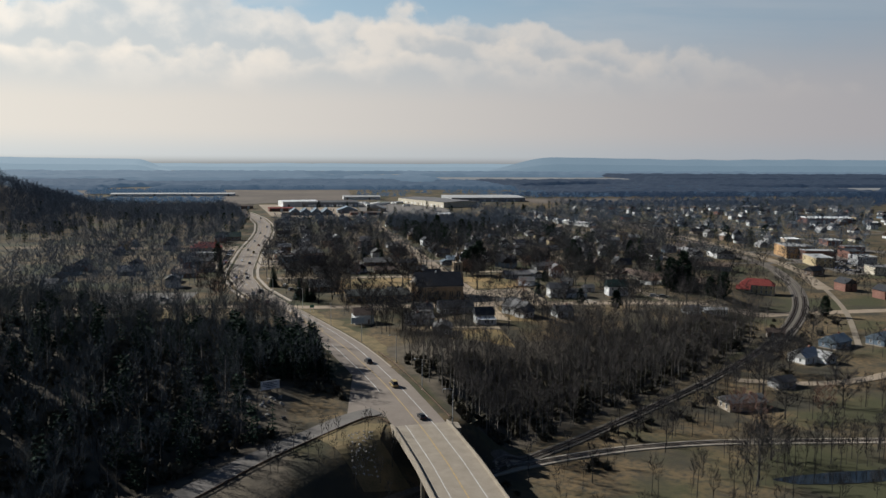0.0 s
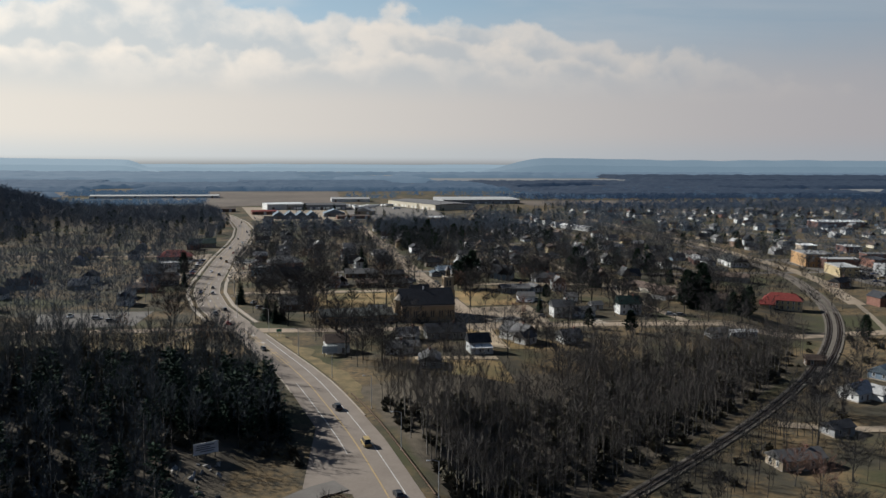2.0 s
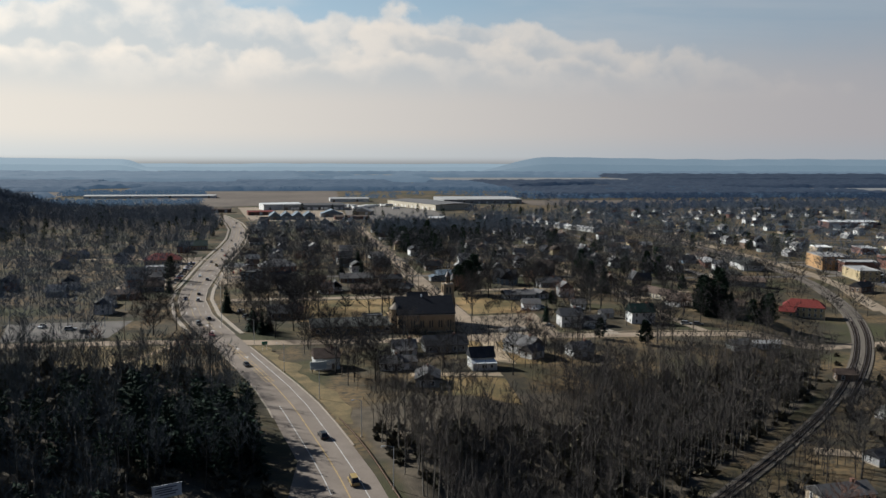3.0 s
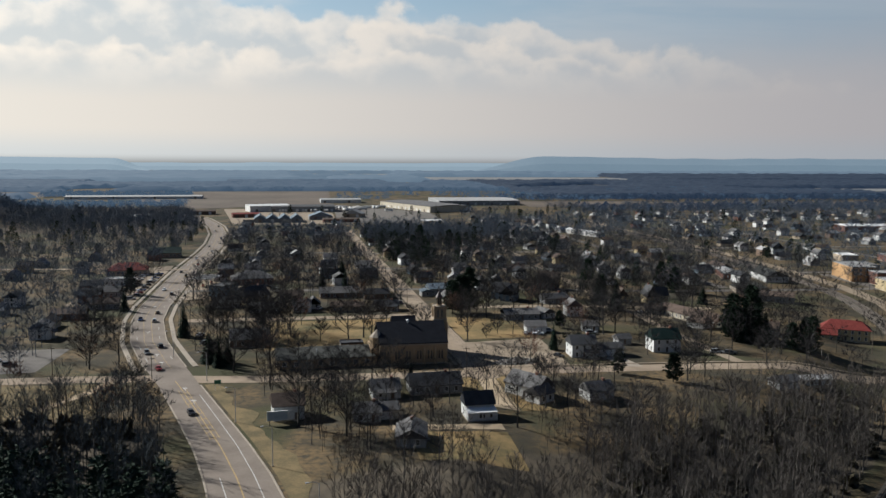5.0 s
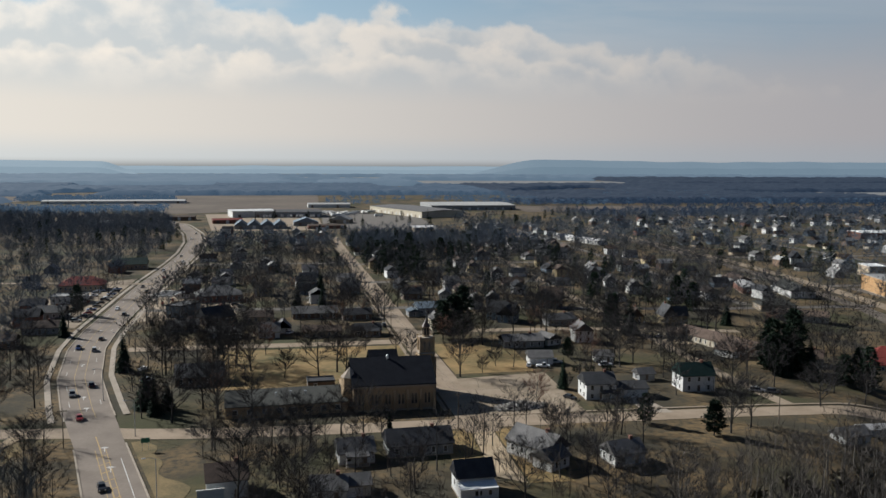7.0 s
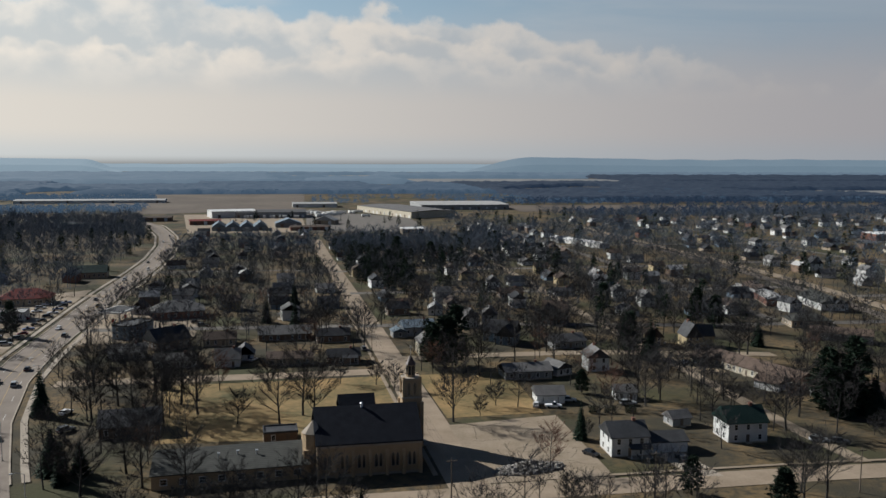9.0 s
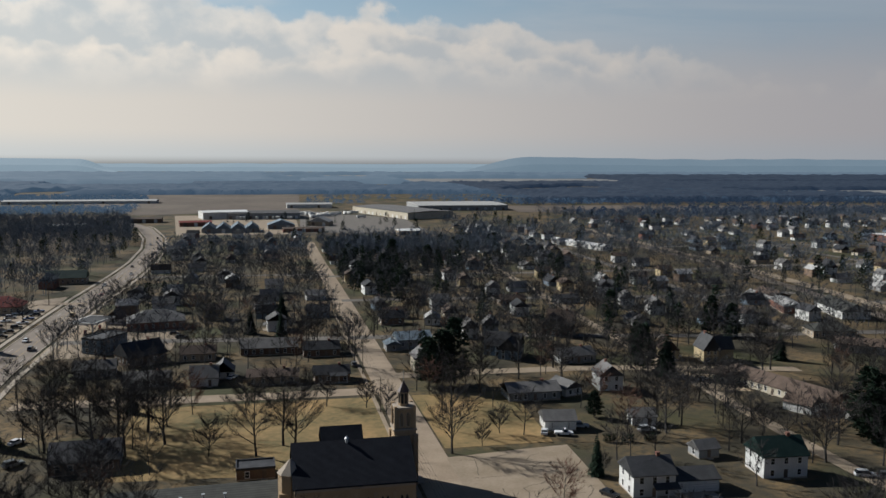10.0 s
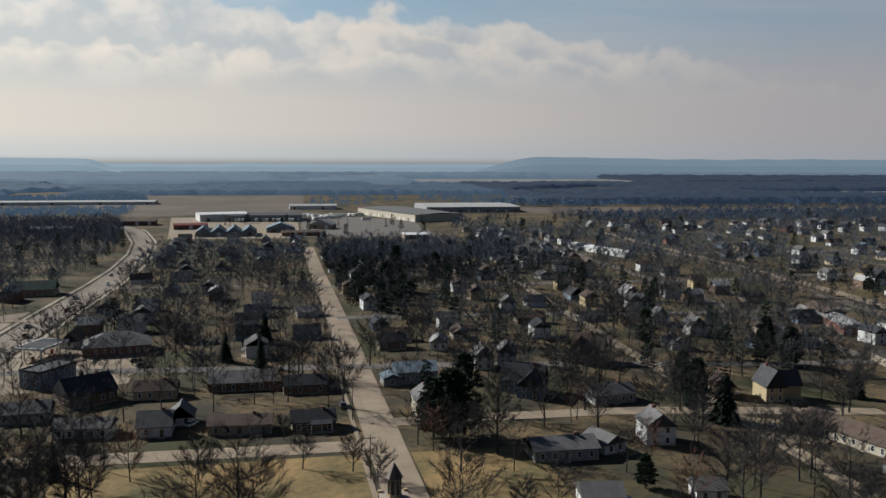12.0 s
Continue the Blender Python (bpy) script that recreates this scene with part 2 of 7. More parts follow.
M = dict(
    ground=ground_material(),
    asphalt=mat("asphalt", (0.19, 0.155, 0.125), (0.26, 0.215, 0.175), 0.12, 0.9, world_space=True),
    old_asphalt=mat("old_asphalt", (0.26, 0.20, 0.14), (0.37, 0.29, 0.21), 0.15, 0.95, world_space=True),
    lot=mat("lot", (0.245, 0.19, 0.13), (0.35, 0.28, 0.205), 0.14, 0.95, world_space=True),
    crack=mat("crack", (0.06, 0.05, 0.04), (0.1, 0.085, 0.07), 1.0, 0.95, world_space=True),
    dark_lot=mat("dark_lot", (0.13, 0.115, 0.10), (0.19, 0.17, 0.15), 0.14, 0.95, world_space=True),
    concrete=mat("concrete", (0.30, 0.25, 0.195), (0.41, 0.35, 0.28), 0.3, 0.9, 0.2, world_space=True),
    bridge=mat("bridge", (0.25, 0.205, 0.155), (0.33, 0.28, 0.215), 0.3, 0.9, 0.2, world_space=True),
    white_line=mat("white_line", (0.36, 0.33, 0.29), (0.74, 0.72, 0.68), 0.9, 0.8, world_space=True),
    yellow_line=mat("yellow_line", (0.30, 0.24, 0.15), (0.50, 0.33, 0.13), 0.9, 0.8, world_space=True),
    ballast=mat("ballast", (0.10, 0.085, 0.068), (0.18, 0.155, 0.125), 0.7, 0.95, 0.6, world_space=True),
    track=mat("track", (0.3, 0.25, 0.19), (0.2, 0.16, 0.11), 0.4, 0.95, 0.3, world_space=True),
    steel=mat("steel", (0.16, 0.12, 0.1), (0.28, 0.24, 0.21), 2, 0.5, metal=0.7),
    tie=mat("tie", (0.05, 0.04, 0.032), (0.10, 0.08, 0.065), 2, 0.95, island=0.3),
    galv=mat("galv", (0.42, 0.43, 0.44), (0.55, 0.56, 0.57), 3, 0.5, metal=0.5),
    rust=mat("rust", (0.12, 0.075, 0.05), (0.2, 0.14, 0.1), 2, 0.8, metal=0.2),
    pole=mat("pole", (0.12, 0.095, 0.075), (0.2, 0.165, 0.13), 3, 0.95, per=0.2),
    bark=mat("bark", (0.034, 0.032, 0.03), (0.07, 0.066, 0.061), 1.5, 0.95, 0.3, per=0.25, island=0.15),
    twig=mat("twig", (0.030, 0.028, 0.028), (0.055, 0.051, 0.05), 0.6, 0.95, per=0.25, island=0.3),
    red_twig=mat("red_twig", (0.13, 0.075, 0.055), (0.2, 0.12, 0.09), 0.6, 0.95, per=0.25, island=0.3),
    brush=mat("brush", (0.062, 0.05, 0.042), (0.115, 0.092, 0.076), 0.4, 0.95, island=0.3),
    # aerial haze mixed into these two twig colours: bluer and paler with distance
    hazed_twig=mat("hazed_twig", (0.08, 0.098, 0.126), (0.132, 0.155, 0.19), 0.3, 0.95, island=0.3),
    mid_hazed_twig=mat("mid_hazed_twig", (0.056, 0.058, 0.065), (0.096, 0.098, 0.106), 0.4, 0.95, island=0.3),
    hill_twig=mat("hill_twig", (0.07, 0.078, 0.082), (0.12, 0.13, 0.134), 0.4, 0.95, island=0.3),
    wood_twig=mat("wood_twig", (0.076, 0.066, 0.058), (0.13, 0.115, 0.102), 0.3, 0.95, island=0.3),
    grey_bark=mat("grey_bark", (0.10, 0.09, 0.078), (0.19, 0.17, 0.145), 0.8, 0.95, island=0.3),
    pale_ballast=mat("pale_ballast", (0.28, 0.235, 0.18), (0.40, 0.345, 0.275), 0.7, 0.95, 0.6, world_space=True),
    pale_bark=mat("pale_bark", (0.20, 0.17, 0.145), (0.34, 0.30, 0.26), 1.5, 0.95, island=0.2),
    needle=mat("needle", (0.011, 0.023, 0.014), (0.027, 0.042, 0.025), 0.8, 0.95, per=0.3, island=0.4),
    shrub=mat("shrub", (0.05, 0.05, 0.035), (0.11, 0.09, 0.06), 0.8, 0.95, per=0.3, island=0.4),
    # three steps of bluish haze, painted into woods by emission over a near-black base
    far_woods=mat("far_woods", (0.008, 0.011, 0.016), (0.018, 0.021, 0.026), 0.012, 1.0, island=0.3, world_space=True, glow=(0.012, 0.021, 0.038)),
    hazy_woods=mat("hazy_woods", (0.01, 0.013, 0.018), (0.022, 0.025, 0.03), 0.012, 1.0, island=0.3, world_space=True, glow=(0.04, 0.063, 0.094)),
    farther_hazed_woods=mat("farther_hazed_woods", (0.02, 0.024, 0.03), (0.04, 0.042, 0.047), 0.006, 1.0, island=0.2, world_space=True, glow=(0.08, 0.115, 0.152)),
    # the horizon's blue haze, emitted by the hills themselves
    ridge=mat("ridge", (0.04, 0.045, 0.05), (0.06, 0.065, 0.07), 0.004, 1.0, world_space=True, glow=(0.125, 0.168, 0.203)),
    far_hazed_ridge=mat("far_hazed_ridge", (0.04, 0.045, 0.05), (0.06, 0.065, 0.07), 0.004, 1.0, world_space=True, glow=(0.19, 0.24, 0.275)),
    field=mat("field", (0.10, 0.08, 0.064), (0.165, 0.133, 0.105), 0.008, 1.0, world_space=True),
    # field colour with a faint blue emission added as haze
    far_hazed_field=mat("far_hazed_field", (0.13, 0.11, 0.09), (0.19, 0.165, 0.135), 0.006, 1.0, world_space=True, glow=(0.04, 0.055, 0.07)),
    dirt=mat("dirt", (0.36, 0.27, 0.17), (0.48, 0.38, 0.26), 0.2, 1.0, 0.3, world_space=True),
    dry_grass=mat("dry_grass", (0.25, 0.18, 0.09), (0.10, 0.086, 0.046), 0.16, 1.0, 0.4, world_space=True),
    lawn=mat("lawn", (0.36, 0.235, 0.105), (0.11, 0.1, 0.048), 0.05, 1.0, 0.4, world_space=True),
    water=mat("water", (0.012, 0.014, 0.016), (0.02, 0.022, 0.022), 0.2, 0.08, world_space=True),
    stone=mat("stone", (0.24, 0.215, 0.185), (0.46, 0.43, 0.39), 0.6, 0.95, 0.4, island=0.35),
    glass=mat("glass", (0.012, 0.014, 0.017), (0.03, 0.034, 0.04), 0.4, 0.12),
    tyre=mat("tyre", (0.012, 0.012, 0.012), (0.03, 0.03, 0.03), 4, 0.85),
    light=mat("light", (0.75, 0.73, 0.68), (0.85, 0.83, 0.8), 3, 0.3),
    tail=mat("tail", (0.25, 0.01, 0.01), (0.35, 0.02, 0.02), 3, 0.3),
    trim=mat("trim", (0.68, 0.66, 0.62), (0.8, 0.78, 0.74), 1, 0.7),
    door=mat("door", (0.10, 0.07, 0.05), (0.2, 0.15, 0.11), 1, 0.6, per=0.4),
    sign_green=mat("sign_green", (0.02, 0.16, 0.1), (0.03, 0.2, 0.13), 1, 0.5),
    sign_pale=mat("sign_pale", (0.36, 0.42, 0.47), (0.46, 0.52, 0.56), 0.6, 0.6),
    sign_white=mat("sign_white", (0.62, 0.63, 0.64), (0.76, 0.77, 0.77), 0.4, 0.6),
    sign_text=mat("sign_text", (0.09, 0.1, 0.12), (0.14, 0.15, 0.17), 1, 0.6),
    church_wall=mat("church_wall", (0.38, 0.27, 0.16), (0.5, 0.37, 0.235), 0.35, 0.9, 0.3, lines=("Z", 2.2)),
    church_roof=mat("church_roof", (0.010, 0.012, 0.019), (0.02, 0.023, 0.032), 0.5, 0.85, 0.3, lines=("Z", 2.0)),
    copper=mat("copper", (0.055, 0.032, 0.026), (0.10, 0.06, 0.045), 1, 0.6),
)
WALLS = {k: mat("wall_" + k, a, b, 0.35, 0.8, 0.3, per=0.1, lines=("Z", 3.2)) for k, a, b in (
    ("white", (0.62, 0.61, 0.58), (0.78, 0.77, 0.74)), ("cream", (0.55, 0.48, 0.36), (0.68, 0.61, 0.48)), ("grey", (0.27, 0.27, 0.27), (0.38, 0.38, 0.37)),
    ("blue", (0.15, 0.2, 0.26), (0.22, 0.28, 0.34)), ("yellow", (0.46, 0.36, 0.2), (0.57, 0.46, 0.28)), ("tan", (0.38, 0.30, 0.21), (0.5, 0.41, 0.3)),
    ("brown", (0.15, 0.10, 0.07), (0.23, 0.165, 0.12)), ("brick", (0.17, 0.08, 0.06), (0.25, 0.135, 0.1)), ("ochre", (0.42, 0.25, 0.115), (0.52, 0.33, 0.17)))}
ROOFS = {k: mat("roof_" + k, a, b, 0.4, 0.85, 0.4, per=0.2, lines=("Z", 2.6)) for k, a, b in (
    ("grey", (0.12, 0.115, 0.11), (0.20, 0.19, 0.185)), ("dark", (0.035, 0.036, 0.04), (0.07, 0.07, 0.075)), ("brown", (0.085, 0.06, 0.048), (0.15, 0.11, 0.085)),
    ("green", (0.012, 0.03, 0.026), (0.024, 0.048, 0.042)), ("red", (0.17, 0.035, 0.03), (0.24, 0.055, 0.045)), ("pale", (0.34, 0.33, 0.32), (0.48, 0.47, 0.45)),
    ("white", (0.7, 0.69, 0.67), (0.82, 0.81, 0.79)), ("slate", (0.16, 0.2, 0.24), (0.24, 0.29, 0.33)), ("olive", (0.05, 0.05, 0.045), (0.085, 0.085, 0.075)), ("charcoal", (0.06, 0.06, 0.062), (0.1, 0.1, 0.102)))}
PAINTS = [mat("paint_" + k, a, tuple(v * 1.15 for v in a), 2, 0.3, per=0.1) for k, a in (
    ("white", (0.7, 0.7, 0.7)), ("black", (0.02, 0.02, 0.022)), ("silver", (0.38, 0.39, 0.4)), ("red", (0.28, 0.02, 0.02)), ("blue", (0.03, 0.06, 0.16)),
    ("gold", (0.4, 0.28, 0.1)), ("grey", (0.12, 0.125, 0.13)))]


# ---------------- mesh helpers ----------------
class Soup:
    """Vertices and faces that are gathered into one mesh."""

    def __init__(self):
        self.v, self.f = [], []

    def add(self, verts, faces):
        n = len(self.v)
        self.v += [tuple(p) for p in verts]
        self.f += [tuple(n + i for i in f) for f in faces]
        return self

    def box(self, x0, x1, y0, y1, z0, z1, m=None):
        vs = [Vector((x, y, z)) for z in (z0, z1) for x, y in ((x0, y0), (x1, y0), (x1, y1), (x0, y1))]
        if m is not None:
            vs = [m @ v for v in vs]
        return self.add(vs, [(3, 2, 1, 0), (4, 5, 6, 7), (0, 1, 5, 4), (1, 2, 6, 5), (2, 3, 7, 6), (3, 0, 4, 7)])

    def tube(self, p, q, r0, r1, n=3, caps=False):
        p, q = Vector(p), Vector(q)
        d = (q - p).normalized()
        a = d.orthogonal().normalized()
        b = d.cross(a)
        ring = [(math.cos(2 * math.pi * i / n), math.sin(2 * math.pi * i / n)) for i in range(n)]
        vs = [p + r0 * (c * a + s * b) for c, s in ring] + [q + r1 * (c * a + s * b) for c, s in ring]
        fs = [(i, (i + 1) % n, n + (i + 1) % n, n + i) for i in range(n)]
        if caps:
            fs += [tuple(range(n))[::-1], tuple(range(n, 2 * n))]
        return self.add(vs, fs)

    def prism(self, outline, y0, y1):
        """An outline of (x, z), pulled along y."""
        n = len(outline)
        vs = [(x, y0, z) for x, z in outline] + [(x, y1, z) for x, z in outline]
        return self.add(vs, [tuple(range(n)), tuple(range(2 * n - 1, n - 1, -1))] + [(i, n + i, n + (i + 1) % n, (i + 1) % n) for i in range(n)])

    def arrays(self):
        """Vertices and triangles as arrays."""
        t = [(f[0], f[i], f[i + 1]) for f in self.f for i in range(1, len(f) - 1)]
        return np.array(self.v, float), np.array(t, int)

    def mesh(self, name):
        me = bpy.data.meshes.new(name)
        me.from_pydata(self.v, [], self.f)
        return me


def part(name, soup, material, parent=None, label="", at=None):
    ob = new(name, soup if isinstance(soup, bpy.types.Mesh) else soup.mesh(name))
    if not ob.data.materials:
        ob.data.materials.append(material)
    ob.parent = parent
    if at is not None:
        ob.matrix_basis = at
    return tagged(ob, label)


def big_mesh(name, V, T, material, smooth=False):
    me = bpy.data.meshes.new(name)
    me.vertices.add(len(V))
    me.vertices.foreach_set("co", np.asarray(V, np.float32).ravel())
    me.loops.add(3 * len(T))
    me.loops.foreach_set("vertex_index", np.asarray(T, np.int32).ravel())
    me.polygons.add(len(T))
    me.polygons.foreach_set("loop_start", np.arange(0, 3 * len(T), 3, dtype=np.int32))
    me.polygons.foreach_set("loop_total", np.full(len(T), 3, np.int32))
    if smooth:
        me.polygons.foreach_set("use_smooth", np.ones(len(T), bool))
    me.materials.append(material)
    me.update(calc_edges=True)
    return new(name, me)


def scatter(name, protos, places, material):
    """Many plants that nobody counts, in one mesh: places are (x, y, z, size, turn, which)."""
    Vs, Ts, n = [], [], 0
    for x, y, z, s, a, k in places:
        V, T = protos[k]
        c, sn = math.cos(a), math.sin(a)
        R = np.array(((c, -sn, 0), (sn, c, 0), (0, 0, 1))) * s
        Vs.append(V @ R.T + (x, y, z))
        Ts.append(T + n)
        n += len(V)
    return big_mesh(name, np.concatenate(Vs), np.concatenate(Ts), material)


def along(pts, gap):
    """Points every gap metres along a line."""
    out = []
    for (ax, ay), (bx, by) in zip(pts[:-1], pts[1:]):
        n = max(1, round(math.hypot(bx - ax, by - ay) / gap))
        out += [(ax + (bx - ax) * i / n, ay + (by - ay) * i / n) for i in range(n)]
    return out + [tuple(pts[-1])]


def smooth_line(pts, times=2):
    for _ in range(times):
        out = [pts[0]]
        for a, b in zip(pts[:-1], pts[1:]):
            out += [(a[0] * 0.75 + b[0] * 0.25, a[1] * 0.75 + b[1] * 0.25), (a[0] * 0.25 + b[0] * 0.75, a[1] * 0.25 + b[1] * 0.75)]
        pts = out + [pts[-1]]
    return pts


def normals(pts):
    P = np.array(pts, float)
    d = np.gradient(P, axis=0)
    d /= np.linalg.norm(d, axis=1)[:, None] + 1e-9
    return P, np.stack((d[:, 1], -d[:, 0]), 1)


def ribbon(name, pts, left, right, lift, material, zfun=None, thick=0.0, across=4, gap=4.0, soup=None):
    """A strip along a line, from left to right of it (metres to its right are positive), that follows the ground."""
    if gap:
        pts = along(pts, gap)
    P, nrm = normals(pts)
    left, right = np.broadcast_to(left, len(P)), np.broadcast_to(right, len(P))
    zfun = zfun or gz
    s = soup or Soup()
    rows = []
    O = left[:, None] + (right - left)[:, None] * np.arange(across + 1) / across
    QX, QY = P[:, :1] + nrm[:, :1] * O, P[:, 1:] + nrm[:, 1:] * O
    QZ = zfun(QX, QY) + lift
    for i in range(len(P)):
        row = [(float(QX[i, k]), float(QY[i, k]), float(QZ[i, k])) for k in range(across + 1)]
        if thick:
            row = [(row[0][0], row[0][1], row[0][2] - thick)] + row + [(row[-1][0], row[-1][1], row[-1][2] - thick)]
        rows.append(row)
    m = len(rows[0])
    s.add([p for r in rows for p in r], [(i * m + k, i * m + k + 1, (i + 1) * m + k + 1, (i + 1) * m + k) for i in range(len(rows) - 1) for k in range(m - 1)])
    return s if soup else part(name, s, material)


def patch(name, corners, lift, material, n=8):
    """A four-cornered area that follows the ground."""
    (ax, ay), (bx, by), (cx, cy), (dx, dy) = corners
    s = Soup()
    vs = []
    for i in range(n + 1):
        for j in range(n + 1):
            u, v = i / n, j / n
            x = (1 - u) * ((1 - v) * ax + v * dx) + u * ((1 - v) * bx + v * cx)
            y = (1 - u) * ((1 - v) * ay + v * dy) + u * ((1 - v) * by + v * cy)
            vs.append((x, y, float(gz(x, y)) + lift))
    s.add(vs, [(i * (n + 1) + j, (i + 1) * (n + 1) + j, (i + 1) * (n + 1) + j + 1, i * (n + 1) + j + 1) for i in range(n) for j in range(n)])
    return tagged(part(name, s, material), kind="structure")


# ---------------- ground ----------------
def woods_at(x, y):
    """How far the ground lies under trees, 0 to 1."""
    x, y = np.asarray(x, float), np.asarray(y, float)
    d = x - np.interp(y, HY, HX)
    south = sm(10, 18, d) * sm(4, 14, rail_side(x, y)) * (1 - sm(335, 350, y - 0.25 * (x - 60))) * (1 - sm(250, 280, x))
    hill = sm(8, 22, -d) * (1 - sm(370, 400, y)) * (1 - sm(-8, 2, x))
    west = sm(16, 40, -d) * sm(1060, 1090, y) * (1 - sm(1320, 1380, y))
    bluff = sm(-280, -330, x) * (1 - sm(1380, 1450, y)) * sm(930, 1000, y)
    return np.clip(south + hill + west + bluff + sm(2050, 2200, y), 0, 1)


def build_ground():
    far = np.array([250, 400, 620, 950, 1400, 2000, 2900, 4000, 4900], float)
    xs = np.concatenate((-far[::-1] - 520, np.arange(-520, -170, 14), np.arange(-170, 460, 4.5), 460 + far))
    ys = np.concatenate((np.array([-1500, -600, -200, 0, 20]), np.arange(40, 760, 4.5), np.arange(760, 1500, 25), 1500 + far))
    X, Y = np.meshgrid(xs, ys)
    Z = gz(X, Y)
    nx, ny = len(xs), len(ys)
    i = (np.arange(ny - 1)[:, None] * nx + np.arange(nx - 1)).ravel()
    T = np.concatenate((np.stack((i, i + 1, i + nx + 1), 1), np.stack((i, i + nx + 1, i + nx), 1)))
    ob = big_mesh("ground", np.stack((X.ravel(), Y.ravel(), Z.ravel()), 1), T, M["ground"], smooth=True)
    a = ob.data.attributes.new("woods", "FLOAT", "POINT")
    a.data.foreach_set("value", woods_at(X, Y).ravel().astype(np.float32))
    tagged(ob, "dry winter grass and brown leaf litter", "ground", kind="structure")


build_ground()

# ---------------- highway and streets ----------------
hwy = [(float(np.interp(y, HY, HX)), float(y)) for y in np.arange(30, 1601, 6.0)]
hwy = smooth_line(hwy, 1)
hwy_w = np.interp([p[1] for p in hwy], HY, HW)


def on_road(x, y):
    return road_z(y)


def piece_of(y0, y1):
    k = [i for i, p in enumerate(hwy) if y0 <= p[1] <= y1]
    return [hwy[i] for i in k], hwy_w[k]


pts, wid = piece_of(30, 1600)
tagged(ribbon("road", pts, -wid, wid, 0.0, M["asphalt"], on_road, gap=0), "sunlit worn asphalt highway", "road", kind="structure")


def marking(name, y0, y1, offset, width, material, label, dash=0):
    pts, wid = piece_of(y0, y1)
    s = Soup()
    if dash:
        for i in range(0, len(pts) - 3, dash):
            ribbon(name, pts[i:i + 3], wid[i:i + 3] * 0 + offset - width / 2, wid[i:i + 3] * 0 + offset + width / 2, 0.02, material, on_road, across=1, gap=0, soup=s)
    else:
        o = offset(wid) if callable(offset) else wid * 0 + offset
        ribbon(name, pts, o - width / 2, o + width / 2, 0.02, material, on_road, across=1, gap=0, soup=s)
    tagged(part(name, s, material), label, "road marking", kind="structure")


marking("trim_yellow_line", 30, 440, -0.2, 0.35, M["yellow_line"], "faded double yellow centre line")
marking("trim_yellow_line", 455, 1300, -1.7, 0.2, M["yellow_line"], "faded yellow turning lane line")
marking("trim_yellow_line", 455, 1300, 1.7, 0.2, M["yellow_line"], "faded yellow turning lane line")
marking("trim_edge_line", 150, 420, lambda w: w * 0 + 4.0, 0.22, M["white_line"], "white edge line")
marking("trim_edge_line", 150, 236, lambda w: w * 0 - 4.2, 0.22, M["white_line"], "white edge line")
marking("trim_edge_line", 270, 345, lambda w: w * 0 - 4.0, 0.22, M["white_line"], "white turning lane line")
for o in (-1.5, 1.1):
    marking("trim_yellow_line", 372, 430, o, 0.22, M["yellow_line"], "yellow painted median line")
s = Soup()
for y in range(374, 428, 6):
    x = float(np.interp(y, HY, HX))
    s.add([(x - 1.5, y - 1.5, float(road_z(y)) + 0.025), (x - 1.5, y - 0.9, float(road_z(y)) + 0.025), (x + 1.1, y + 1.5, float(road_z(y)) + 0.025), (x + 1.1, y + 0.9, float(road_z(y)) + 0.025)], [(0, 3, 2, 1)])
tagged(part("trim_hatching", s, M["yellow_line"]), "yellow hatching of a painted median", "road marking", kind="structure")
marking("trim_lane_line", 470, 1300, -4.6, 0.18, M["white_line"], "white dashed lane line", dash=7)
marking("trim_lane_line", 470, 1300, 4.6, 0.18, M["white_line"], "white dashed lane line", dash=7)


def lane_arrow(y, offset):
    """A worn white turning arrow, its stem along the lane."""
    x = float(np.interp(y, HY, HX)) + offset
    k = (float(np.interp(y + 3, HY, HX)) - float(np.interp(y - 3, HY, HX))) / 6
    s = Soup()
    for shape in (((-0.12, -1.6), (0.12, -1.6), (0.12, 0.9), (-0.12, 0.9)), ((-1.1, 0.7), (-0.12, 0.2), (-0.12, 1.2)), ((0.12, 0.2), (1.1, 0.7), (0.12, 1.2))):
        s.add([(x + a + k * b, y + b * 1.6, float(road_z(y)) + 0.03) for a, b in shape], [tuple(range(len(shape)))])
    tagged(part("trim_lane_arrow", s, M["white_line"]), "worn white turning arrow on asphalt", "road marking", kind="structure")


for y, offset in ((412, 0.9), (428, 0.9), (468, 0.0), (482, 0.0), (530, 0.0), (600, 0.0)):
    lane_arrow(y, offset)


def kerb_run(y0, y1, side, walk_off):
    """A kerb and a pavement beside the highway."""
    pts, wid = piece_of(y0, y1)
    P, nrm = normals(pts)
    for name, a, b, h, material, label in (("kerb", 0.0, 0.45, 0.15, M["concrete"], "pale concrete kerb"), ("pavement", walk_off, walk_off + 1.9, 0.14, M["concrete"], "pale concrete pavement")):
        if name == "pavement" and not walk_off:
            continue
        lo, hi = (wid + a, wid + b) if side > 0 else (-wid - b, -wid - a)
        tagged(ribbon(name, pts, lo, hi, h, material, on_road, thick=0.4, across=1, gap=0), label, name, kind="structure")


kerb_run(455, 1300, -1, 2.6)
kerb_run(455, 1300, 1, 2.6)
kerb_run(300, 432, 1, 0)
kerb_run(330, 432, -1, 0)

